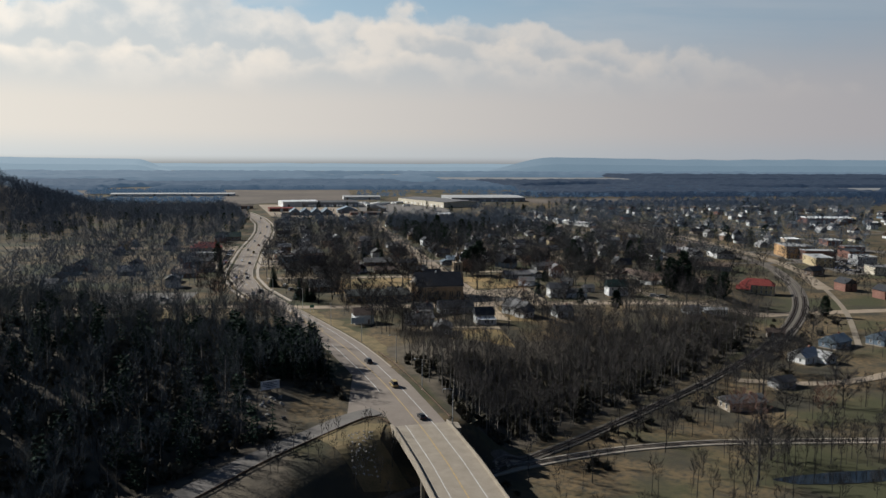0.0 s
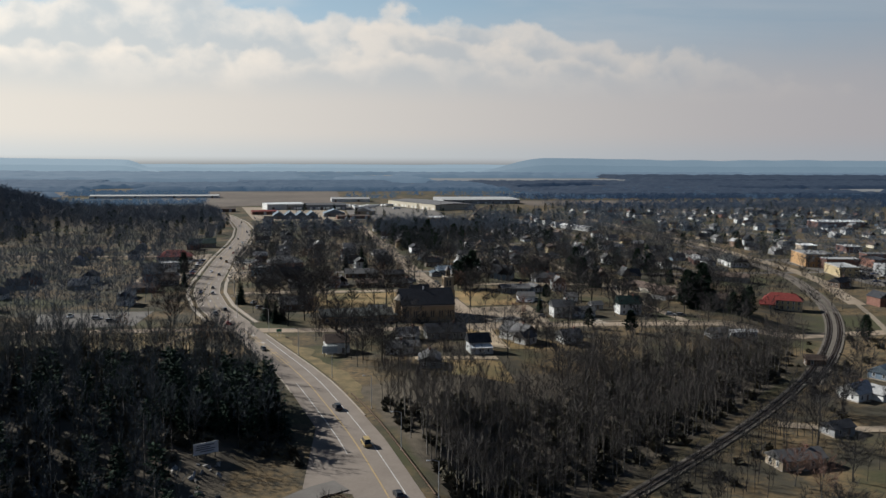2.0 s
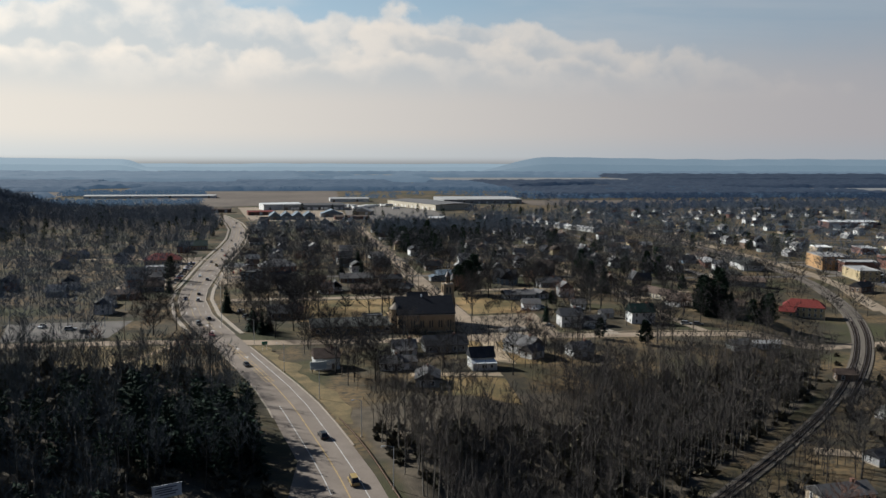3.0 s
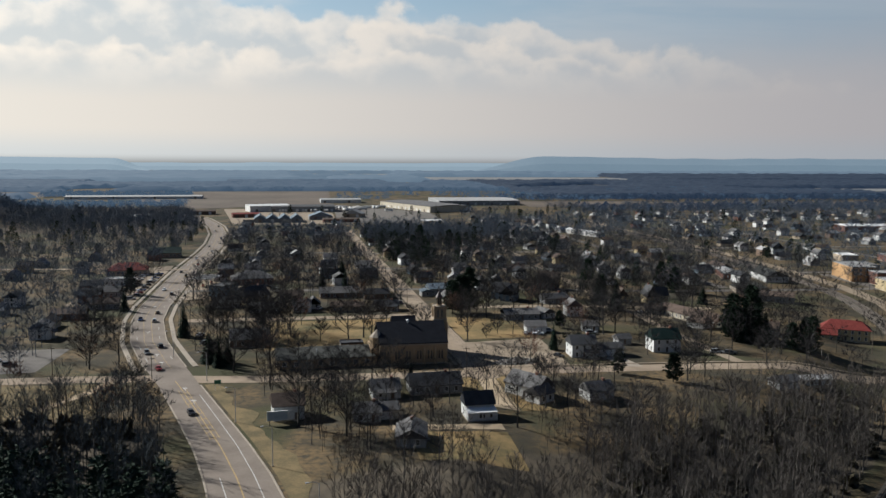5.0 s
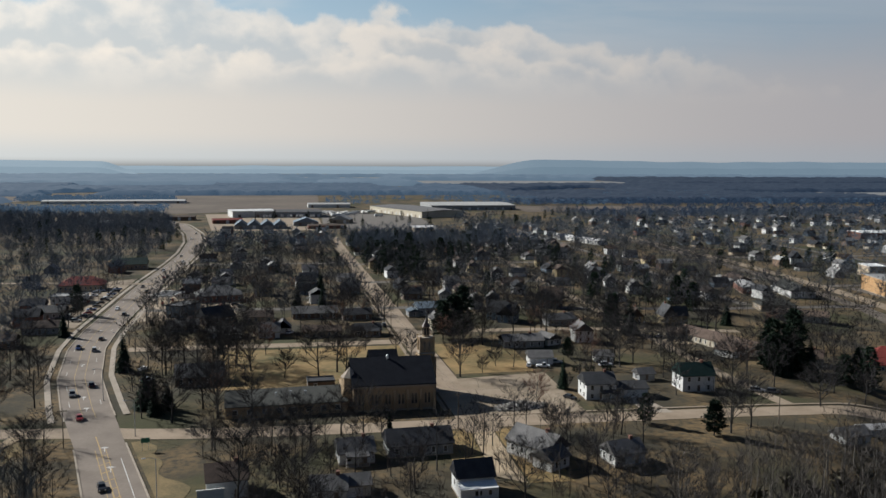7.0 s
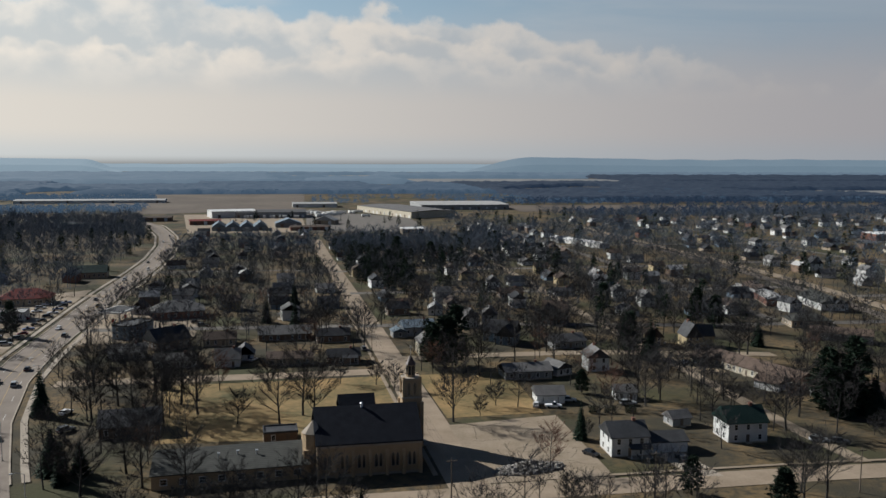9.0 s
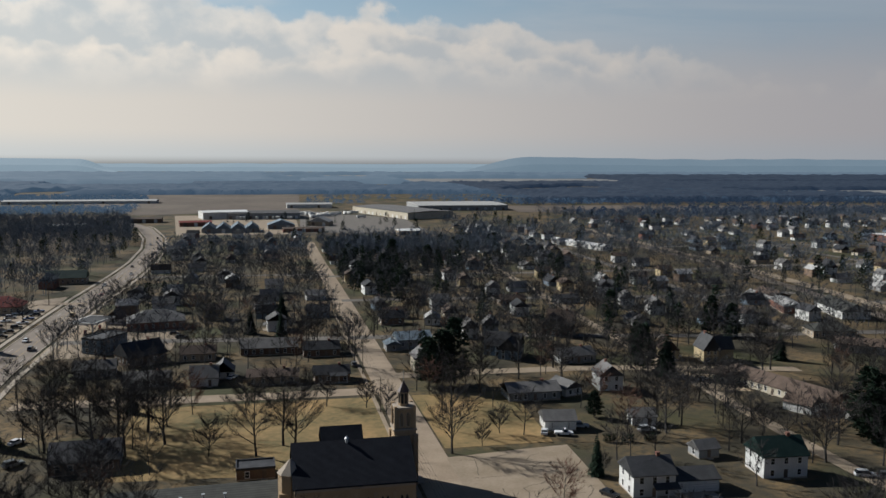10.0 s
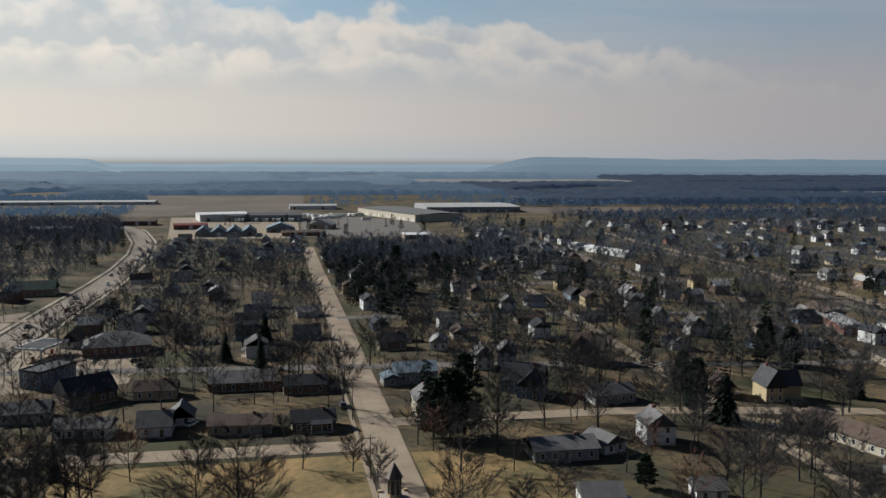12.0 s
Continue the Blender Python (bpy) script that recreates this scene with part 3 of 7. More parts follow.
STREETS = [  # line, width
    ([(100, 424), (100.5, 560), (101, 760), (100, 1000), (100, 1095)], 10.2, "old_asphalt"),
    ([(-160, 449), (-42, 446.5), (-12, 444), (7, 439), (40, 434.5), (138, 431.5), (168, 432), (195, 433), (225, 433), (258, 433), (330, 428), (520, 410)], 9.5, "old_asphalt"),
    ([(-18, 556), (60, 553), (100, 553)], 8.5, "old_asphalt"),
    ([(105, 572), (150, 572), (186, 574), (262, 566)], 7.5, "lot"),
    ([(-28, 655), (40, 648), (103, 641), (260, 632), (420, 625)], 8, "dark_lot"),
    ([(101, 745), (250, 742), (380, 740)], 8, "dark_lot"),
    ([(101, 850), (250, 850), (390, 850)], 8, "dark_lot"),
    ([(-30, 870), (101, 862)], 8, "dark_lot"),
    ([(206, 439), (205, 470), (208, 520), (214, 640), (226, 860), (230, 1150)], 5.5, "lot"),
    ([(310, 640), (318, 860), (322, 1200)], 7, "dark_lot"),
    ([(262, 352), (300, 412), (322, 452), (345, 500)], 3.0, "track"),
    ([(345, 500), (362, 545), (378, 580), (394, 650), (404, 740), (412, 860), (420, 1200)], 10, "lot"),
    ([(404, 700), (560, 690), (800, 680)], 8, "dark_lot"),
    ([(412, 860), (600, 850), (900, 840)], 8, "dark_lot"),
    ([(520, 560), (528, 860), (534, 1200)], 7, "dark_lot"),
    ([(660, 560), (668, 860), (674, 1200)], 7, "dark_lot"),
    ([(150, 1010), (420, 1000), (900, 990)], 8, "dark_lot"),
    ([tuple(p) for p in SIDE], 7.0, "dark_lot"),
    ([(176, 312), (210, 296), (262, 312), (330, 340)], 6, "lot"),
    ([(-28, 441), (-33, 425), (-42, 408), (-46, 394)], 3.6, "dirt"),
    ([(-36, 760), (-120, 775), (-240, 790)], 7, "old_asphalt"),
]
for i, (line, width, kind) in enumerate(STREETS):
    tagged(ribbon("road", smooth_line(line, 2), -width / 2, width / 2, 0.10 + 0.012 * i, M[kind], gap=3.5), "pale worn side street", "road", kind="structure")

tagged(ribbon("pavement", [(105, 439), (138, 438.5), (168, 439), (195, 440), (225, 440), (258, 440)], -0.6, 0.6, 0.25, M["lot"], thick=0.3), "narrow concrete pavement beside the street", "pavement", kind="structure")
tagged(ribbon("pavement", [(93.5, 446), (93.5, 540), (93.8, 700)], -0.6, 0.6, 0.25, M["lot"], thick=0.3), "narrow concrete pavement beside the street", "pavement", kind="structure")

# concrete bridge over the railway
pts, wid = piece_of(92, 236)
tagged(ribbon("bridge_deck", pts, -wid - 0.6, wid + 0.6, 0.012, M["bridge"], on_road, thick=1.3, gap=0), "pale concrete bridge deck", "bridge", kind="structure")
part("soffit", ribbon("soffit", pts, wid * -1 - 0.6, wid + 0.6, -1.29, M["bridge"], on_road, gap=0, soup=Soup()), M["bridge"], bpy.data.objects["bridge_deck"])
for side in (-1, 1):
    o = side * (wid + 0.4)
    s = ribbon("parapet", pts, o - 0.2, o + 0.2, 0.85, M["bridge"], on_road, thick=0.9, across=1, gap=0, soup=Soup())
    part("parapet", s, M["bridge"], bpy.data.objects["bridge_deck"], "low concrete parapet")
for y in (122, 150, 178, 206):
    cx = float(np.interp(y, HY, HX))
    s = Soup().box(cx - 8, cx + 8, y - 0.7, y + 0.7, -2.0, -1.2)
    for k in (-6, 0, 6):
        s.tube((cx + k, y, -16), (cx + k, y, -1.8), 0.6, 0.6, 10)
    tagged(part("bridge_pier", s, M["bridge"]), "round concrete columns under a cap beam", "bridge pier", kind="structure")
s = Soup().box(26.6, 44.6, 231, 237, -9, -0.05)
for a, b in ((44.2, 46.5),):
    s.box(a, b, 231.5, 237, -8, -0.3)
tagged(part("bridge_abutment", s, M["bridge"]), "concrete bridge abutment", "bridge abutment", kind="structure")

# lots, lawns, drives
for label, material, lift, corners in (
    ("cracked concrete parking lot", "lot", 0.11, ((104.8, 437), (136, 437), (139, 489), (104.8, 485))),
    ("worn asphalt road junction", "asphalt", 0.06, ((19.5, 293), (24, 293), (27, 244), (15, 250))),
    ("pale concrete drive", "concrete", 0.14, ((155, 435), (163, 434), (161, 452), (153, 453))),
    ("dry yellow lawn", "lawn", 0.06, ((22, 484), (94, 478), (94, 546), (20, 546))),
    ("dry yellow lawn", "lawn", 0.06, ((106, 492), (136, 492), (140, 545), (106, 545))),
    ("gravel drive", "dirt", 0.08, ((94, 390), (101, 384), (103, 426), (97, 427))),
    ("dry yellow lawn", "lawn", 0.06, ((101.5, 384), (113, 384), (113, 426), (103.5, 426))),
    ("dry yellow lawn", "lawn", 0.06, ((64, 347), (92, 343), (92, 366), (64, 370))),
    ("dry yellow lawn", "lawn", 0.06, ((86, 396), (94, 393), (96.5, 426), (88, 427))),
    ("gravel drive", "dirt", 0.08, ((60, 372), (92, 368), (92, 373), (60, 377))),
    ("gas station forecourt", "lot", 0.09, ((-28, 620), (22, 632), (22, 690), (-28, 715))),
    ("shop parking lot", "lot", 0.09, ((-84, 610), (-50, 610), (-50, 790), (-84, 760))),
    ("car park", "dark_lot", 0.09, ((-100, 455), (-58, 460), (-55, 500), (-110, 500))),
    ("concrete yard beside apartments", "dirt", 0.10, ((208, 540), (224, 536), (224, 560), (208, 566))),
    ("downtown car park", "dark_lot", 0.09, ((404, 560), (470, 560), (470, 690), (412, 690))),
    ("industrial yard", "dark_lot", 0.2, ((96, 1190), (235, 1170), (240, 1380), (110, 1560))),
    ("industrial yard", "lot", 0.2, ((-30, 1180), (96, 1180), (100, 1470), (-60, 1470))),
    ("ploughed winter field", "field", 0.3, ((-110, 1480), (110, 1580), (130, 2080), (-420, 2080))),
    ("ploughed winter field", "field", 0.3, ((430, 1480), (700, 1480), (700, 1640), (430, 1640))),
    ("ploughed winter field", "field", 0.3, ((700, 1500), (1120, 1490), (1150, 1600), (700, 1610))),
    ("dry yellow grass beside a dirt drive", "dry_grass", 0.12, ((-66, 396), (-26, 396), (-24, 438), (-70, 440))),
    ("ploughed winter field", "field", 0.3, ((-560, 1850), (-420, 1840), (-400, 2060), (-560, 2060))),
    ("distant field paled by painted haze", "far_hazed_field", 0.3, ((460, 2780), (1230, 2700), (1300, 3200), (480, 3400))),
    ("distant field paled by painted haze", "far_hazed_field", 0.3, ((60, 3300), (480, 3300), (500, 3800), (60, 3800))),
    ("distant field paled by painted haze", "far_hazed_field", 0.3, ((1150, 2060), (1800, 1980), (1820, 2180), (1150, 2200))),
    ("distant field paled by painted haze", "far_hazed_field", 0.3, ((-500, 2500), (-150, 2500), (-120, 2700), (-500, 2700))),
):
    tagged(patch("lawn" if "lawn" in label else "ground_patch", corners, lift, M[material]), label, "lawn" if "lawn" in label else "ground")

pts, wid = piece_of(318, 432)
tagged(ribbon("grass_verge", pts, wid + 1.5, wid + 7 + 4 * np.array([noise.noise(Vector((q[1] / 9, 0.4, 2.0))) for q in pts]), 0.07, M["dry_grass"], across=8, gap=0), "dry yellow grass verge beside the highway", "grass", kind="structure")
bank = [(4, 231.5), (12, 236), (19, 240), (25.5, 238)]
tagged(ribbon("grass_bank", bank, 0.4, 26, 0.22, M["dry_grass"], across=14, gap=2.0), "steep bank of dry yellow grass beside the bridge", "grass", kind="structure")

# ---------------- railway ----------------
branch = [(49, 226), (58, 230), (76, 236.5), (99, 242), (119, 243.5), (138, 243), (185, 236), (250, 224), (320, 205)]
siding = [(x + 4.2, y - 2.2) for x, y in RAIL[8:]]


def railway(line, label, bedding="ballast"):
    line = smooth_line([tuple(p) for p in line], 2)
    bed = tagged(ribbon("railway_track", line, -2.4, 2.4, 0.30, M[bedding], thick=0.5, gap=3), label, "railway track", kind="structure")
    for o in (-0.72, 0.72):
        part("rail", ribbon("rail", line, o - 0.09, o + 0.09, 0.62, M["steel"], thick=0.2, across=1, gap=3, soup=Soup()), M["steel"], bed, "rusty steel rail")
    P, nrm = normals(along(line, 0.75))
    s = Soup()
    for p, n in zip(P, nrm):
        if p[1] < 480:
            a, b = p - n * 1.3, p + n * 1.3
            t = np.array((-n[1], n[0])) * 0.12
            z = float(gz(*p)) + 0.33
            q = [a - t, b - t, b + t, a + t]
            s.add([(v[0], v[1], z) for v in q] + [(v[0], v[1], z + 0.12) for v in q], [(4, 5, 6, 7), (0, 1, 5, 4), (1, 2, 6, 5), (2, 3, 7, 6), (3, 0, 4, 7)])
    if s.v:
        tagged(part("ties", s, M["tie"], bed, "weathered timber ties"), kind="stuff")


railway(RAIL, "main railway track on dark ballast")
railway(branch, "branch railway track on pale ballast", "pale_ballast")
railway(siding, "second railway track on dark ballast")

# ---------------- buildings ----------------
TAKEN = []  # (x, y, radius) kept free of trees


def place(x, y, turn=0, lift=0.0):
    return Matrix.Translation((x, y, float(gz(x, y)) + lift)) @ Matrix.Rotation(radians(turn), 4, "Z")


def block(w, d, h, rise, hip=0.0, over=0.45, thick=0.22):
    """Walls and roof of one block, the ridge along x. hip: how far the ridge stops short of the ends."""
    x, y = w / 2, d / 2
    wall = Soup()
    b = -0.8
    base = [(-x, -y), (x, -y), (x, y), (-x, y)]
    if hip or rise < 0.7:
        wall.add([(*p, b) for p in base] + [(*p, h) for p in base], [(i, (i + 1) % 4, 4 + (i + 1) % 4, 4 + i) for i in range(4)] + [(4, 5, 6, 7)])
    else:
        vs = [(*p, b) for p in base] + [(*p, h) for p in base] + [(-x, 0, h + rise), (x, 0, h + rise)]
        wall.add(vs, [(0, 1, 5, 4), (2, 3, 7, 6), (1, 2, 6, 9, 5), (3, 0, 4, 8, 7), (4, 5, 9, 8), (6, 7, 8, 9)])
    roof = Soup()
    if rise < 0.7:
        roof.box(-x - 0.15, x + 0.15, -y - 0.15, y + 0.15, h, h + 0.25)
        for a in ((-x - 0.15, x + 0.15, -y - 0.15, -y + 0.15), (-x - 0.15, x + 0.15, y - 0.15, y + 0.15), (-x - 0.15, -x + 0.15, -y, y), (x - 0.15, x + 0.15, -y, y)):
            roof.box(*a, h + 0.2, h + 0.6)
    else:
        drop = over * rise / y
        ex, ey = x + over, y + over
        rx = x - hip if hip else ex
        lo, hi = h - drop + 0.05, h + rise + 0.05
        vs = [(-ex, -ey, lo), (ex, -ey, lo), (ex, ey, lo), (-ex, ey, lo), (-rx, 0, hi), (rx, 0, hi)]
        vs += [(px, py, pz + thick) for px, py, pz in vs]
        roof.add(vs, [(6, 7, 11, 10), (8, 9, 10, 11), (7, 8, 11), (9, 6, 10), (1, 0, 4, 5), (3, 2, 5, 4), (2, 1, 5), (0, 3, 4),
                      (0, 1, 7, 6), (1, 2, 8, 7), (2, 3, 9, 8), (3, 0, 6, 9)])
    return wall, roof


WINDOW = {}


def window_mesh(w, h):
    key = (round(w, 2), round(h, 2))
    if key not in WINDOW:
        f = Soup()
        f.box(-w / 2 - 0.12, w / 2 + 0.12, -0.07, 0.0, h / 2, h / 2 + 0.14).box(-w / 2 - 0.16, w / 2 + 0.16, -0.1, 0.0, -h / 2 - 0.12, -h / 2)
        f.box(-w / 2 - 0.12, -w / 2, -0.07, 0.0, -h / 2, h / 2).box(w / 2, w / 2 + 0.12, -0.07, 0.0, -h / 2, h / 2).box(-w / 2, w / 2, -0.05, 0.0, -0.03, 0.03)
        WINDOW[key] = f.mesh("window"), Soup().box(-w / 2, w / 2, -0.03, 0.02, -h / 2, h / 2).mesh("pane")
    return WINDOW[key]


def wall_frame(w, d, face):
    """The pose of a wall's middle, for windows that look outwards along its -y."""
    turn = {"s": 0, "e": 90, "n": 180, "w": 270}[face]
    dist = d / 2 if face in "sn" else w / 2
    return Matrix.Rotation(radians(turn), 4, "Z") @ Matrix.Translation((0, -dist, 0))


def windows(root, w, d, h, storeys, base, faces="sewn", skip=(), size=(0.95, 1.45), near=True, gap=2.7):
    for face in faces:
        run = w if face in "sn" else d
        n = max(1, int((run - 1.0) / gap))
        for st in range(storeys):
            for i in range(n):
                if (face, st, i) in skip:
                    continue
                x = (i - (n - 1) / 2) * run / (n + 0.25)
                z = st * (h / storeys) + h / storeys * 0.55
                f, p = window_mesh(*size)
                if not near:
                    part("window", p, M["glass"], root, at=base @ wall_frame(w, d, face) @ Matrix.Translation((x, -0.01, z)))
                    continue
                win = part("window", f, M["trim"], root, at=base @ wall_frame(w, d, face) @ Matrix.Translation((x, -0.01, z)))
                part("pane", p, M["glass"], win)


def house(w=10, d=8, h=5.4, storeys=2, rise=3.0, wall="white", roof="grey", hip=0.0, wing=None, porch=None, chimney=True, garage=False, label="", gap=2.7, faces="sew", name="house", category="house", near=True):
    """A house on its own Empty. wing: (w, d, h, storeys, rise, x, y, turn)."""
    root = new(name)
    root.empty_display_size = 1
    blocks = [(w, d, h, storeys, rise, hip, Matrix.Identity(4))]
    if wing:
        ww, wd, wh, ws, wr, wx, wy, wt = wing
        blocks.append((ww, wd, wh, ws, wr, 0.0, pose(wx, wy, 0, 0, 0, wt)))
    for bw, bd, bh, bs, br, bhip, at in blocks:
        a, b = block(bw, bd, bh, br, bhip)
        part("wall", a, WALLS[wall], root, at=at)
        part("roof", b, ROOFS[roof], root, at=at)
        if near:
            part("foundation", Soup().box(-bw / 2 - 0.05, bw / 2 + 0.05, -bd / 2 - 0.05, bd / 2 + 0.05, -0.9, 0.35), M["concrete"], root, at=at)
        windows(root, bw, bd, bh, bs, at, faces=faces, near=near, skip={("s", 0, max(1, int((bw - 1.0) / gap)) // 2)} if at == Matrix.Identity(4) else (), gap=gap)
        if br > 2.2 and not bhip and near:
            for face in "ew":
                f, p = window_mesh(0.7, 1.0)
                win = part("window", f, M["trim"], root, at=at @ wall_frame(bw, bd, face) @ Matrix.Translation((0, -0.01, bh + br * 0.3)))
                part("pane", p, M["glass"], win)
    n = max(1, int((w - 1.0) / gap))
    dx = (n // 2 - (n - 1) / 2) * w / (n + 0.25)
    part("door", Soup().box(dx - 0.5, dx + 0.5, -d / 2 - 0.06, -d / 2 + 0.02, 0.3, 2.4), M["door"], root)
    if near:
        part("step", Soup().box(dx - 0.8, dx + 0.8, -d / 2 - 1.1, -d / 2 + 0.02, -0.5, 0.28), M["concrete"], root)
    if porch:
        pw, pd, px = porch
        s = Soup()
        s.add([(px - pw / 2, -d / 2 - pd, 2.6), (px + pw / 2, -d / 2 - pd, 2.6), (px + pw / 2, -d / 2, 3.3), (px - pw / 2, -d / 2, 3.3),
               (px - pw / 2, -d / 2 - pd, 2.8), (px + pw / 2, -d / 2 - pd, 2.8), (px + pw / 2, -d / 2, 3.5), (px - pw / 2, -d / 2, 3.5)],
              [(3, 2, 1, 0), (4, 5, 6, 7), (0, 1, 5, 4), (1, 2, 6, 5), (3, 0, 4, 7)])
        part("porch_roof", s, ROOFS[roof], root)
        part("porch_floor", Soup().box(px - pw / 2, px + pw / 2, -d / 2 - pd, -d / 2 - 0.01, -0.6, 0.3), M["concrete"], root)
        for k in range(3 if near else 0):
            cx = px - pw / 2 + 0.15 + k * (pw - 0.3) / 2
            part("post", Soup().box(cx - 0.09, cx + 0.09, -d / 2 - pd + 0.05, -d / 2 - pd + 0.23, 0.3, 2.65), M["trim"], root)
    if chimney:
        part("chimney", Soup().box(w * 0.2, w * 0.2 + 0.8, -0.4, 0.4, h + rise * 0.5, h + rise + 0.9).box(w * 0.2 - 0.08, w * 0.2 + 0.88, -0.48, 0.48, h + rise + 0.75, h + rise + 0.95), WALLS["brick"], root, "brick chimney")
    if garage:
        at = blocks[-1][6]
        bw, bd = blocks[-1][0], blocks[-1][1]
        count = garage if isinstance(garage, int) and garage is not True else 1
        for k in range(count):
            gx = (k - (count - 1) / 2) * bw / count
            gw = min(4.6, bw / count - 0.5)
            g = part("garage_door", Soup().box(gx - gw / 2, gx + gw / 2, -bd / 2 - 0.08, -bd / 2 + 0.02, 0.05, 2.35), M["trim"], root, "white panelled garage door", at=at)
            for r in range(1, 4):
                part("panel_joint", Soup().box(gx - gw / 2, gx + gw / 2, -bd / 2 - 0.095, -bd / 2 - 0.085, r * 0.58 + 0.05, r * 0.58 + 0.09), M["sign_text"], g)
    return tagged(root, label or f"{wall} sided house with a {roof} shingle roof", category)


def stand(root, x, y, turn=0, radius=8, lift=0.0):
    root.matrix_basis = place(x, y, turn, lift)
    TAKEN.append((x, y, radius))
    return root


def put(x, y, turn, radius=8, **kw):
    return stand(house(**kw), x, y, turn, radius)


# houses near the church and the woods
porch_house = put(87, 382, 2, 9, w=8.6, d=6, h=4.6, storeys=1, rise=2.9, wall="white", roof="dark", porch=(9, 3.2, 0), chimney=False, label="white house with a black roof and a white enclosed porch")
for c in porch_house.children:
    if c.name.startswith("porch_roof"):
        c.data.materials[0] = ROOFS["white"]
enclosed = part("porch_wall", Soup().box(-4.3, 4.3, -5.9, -3.03, -0.5, 2.6), WALLS["white"], porch_house, "white boarded porch wall")
for x in (-0.6, 0.3, 2.6):
    part("window", Soup().box(x - 0.35, x + 0.35, -5.96, -5.88, 1.1, 2.2), M["glass"], enclosed)
put(62, 408, 3, 8, w=9, d=8, h=3.2, storeys=1, rise=2.6, wall="white", roof="grey", porch=(6, 2.0, 0), label="small white house with a covered porch")
put(59, 386, 3, 6, w=8.5, d=6.5, h=2.8, storeys=1, rise=1.6, wall="cream", roof="grey", chimney=False, garage=True, label="cream double garage with a grey roof", name="garage", category="garage")
put(64, 362, 80, 8, w=12, d=8, h=3.0, storeys=1, rise=2.0, wall="grey", roof="grey", label="grey house with a low gable roof")
put(79, 412, 2, 11, w=17, d=9.5, h=3.2, storeys=1, rise=3.0, wall="grey", roof="dark", label="low grey house with a long dark gable roof")
put(109, 402, -58, 10, w=14, d=8.5, h=4.0, storeys=1, rise=3.2, wall="white", roof="grey", wing=(7, 6, 3.2, 1, 2.0, 7.5, -3.5, 90), label="white house with a long grey roof and a side wing")
put(146, 455, -3, 12, w=10, d=9, h=5.4, storeys=2, rise=2.8, wall="white", roof="charcoal", porch=(6, 2.2, 2.5), wing=(11, 8, 2.9, 1, 1.6, 11.2, 1.5, 0), garage=3, label="white two-storey house with an attached three-door garage")
put(184, 462, -3, 10, w=11.5, d=9, h=5.8, storeys=2, rise=3.4, wall="white", roof="green", label="white two-storey house with a dark green gable roof", gap=3.2)
put(142, 505, -8, 8, w=9, d=8, h=3.0, storeys=1, rise=1.9, wall="white", roof="grey", garage=True, chimney=False, label="small white house with a garage door")
put(31, 391, 6, 8, w=9, d=9, h=4.6, storeys=1, rise=2.6, wall="white", roof="brown", label="white house behind bare trees")
put(54, 384, -6, 7, w=8, d=7, h=3.0, storeys=1, rise=2.2, wall="white", roof="grey", label="small white cottage behind trees")
put(16, 496, 4, 11, w=16, d=10, h=3.4, storeys=1, rise=3.4, wall="brown", roof="grey", label="brown building with a grey metal roof")
put(130, 396, 10, 7, w=9, d=7, h=3.2, storeys=1, rise=2.4, wall="white", roof="grey", label="white house half hidden by trees")
put(221, 415, -4, 7, w=13, d=4.6, h=2.7, storeys=1, rise=0.9, wall="white", roof="pale", chimney=False, label="white mobile home among bare trees", name="mobile_home", category="mobile home")
put(203, 405, 8, 6, w=9, d=6, h=2.8, storeys=1, rise=1.8, wall="white", roof="grey", chimney=False, label="small white cottage among bare trees")
# by the street north of the church
put(20, 576, -4, 9, w=15, d=8, h=3.0, storeys=1, rise=1.8, wall="white", roof="grey", label="white ranch house with a grey roof")
put(39, 574, 0, 8, w=9, d=9, h=3.2, storeys=1, rise=3.2, wall="white", roof="grey", wing=(7, 7, 3.0, 1, 3.0, 6, 8, 90), label="white house with a steep gable beside its garage")
put(62, 572, -3, 9, w=17, d=8, h=2.9, storeys=1, rise=1.8, wall="tan", roof="brown", label="tan ranch house with a brown roof")
put(82, 571, 2, 8, w=12, d=8, h=3.0, storeys=1, rise=2.2, wall="brown", roof="dark", porch=(6, 2, 2), label="brown bungalow with a dark roof")
put(81, 612, 2, 8, w=14, d=9, h=3.0, storeys=1, rise=2.4, wall="brown", roof="dark", label="dark ranch house under trees")
put(61, 621, 0, 10, w=22, d=12, h=2.9, storeys=1, rise=2.6, wall="brown", roof="grey", chimney=False, label="low building with a broad grey roof")
put(13, 611, 35, 10, w=15, d=12, h=4.0, storeys=1, rise=4.4, wall="brown", roof="dark", label="brown house with a large dark roof")
put(34, 613, 0, 8, w=13, d=8, h=3.0, storeys=1, rise=2.4, wall="tan", roof="brown", label="tan house with a brown roof")
put(0, 594, 5, 8, w=14, d=9, h=3.0, storeys=1, rise=2.4, wall="grey", roof="grey", label="grey house with a grey roof")
put(10, 684, 8, 14, w=25, d=16, h=4.0, storeys=1, rise=4.2, wall="brick", roof="grey", hip=8, chimney=False, label="brick shop with a broad grey hip roof", name="shop", category="shop")
put(119, 619, 3, 10, w=14, d=10, h=4.2, storeys=1, rise=2.4, wall="grey", roof="slate", wing=(7, 6, 2.8, 1, 1.2, -9, -3, 90), label="grey house with a slate roof and a white porch wing")
put(116, 580, 90, 8, w=10, d=7, h=5.2, storeys=2, rise=2.6, wall="cream", roof="grey", label="cream two-storey house behind an evergreen")
put(137, 668, 80, 7, w=9, d=7, h=3.6, storeys=1, rise=2.4, wall="white", roof="pale", chimney=False, label="white garage with a bright gable", name="garage", category="garage")
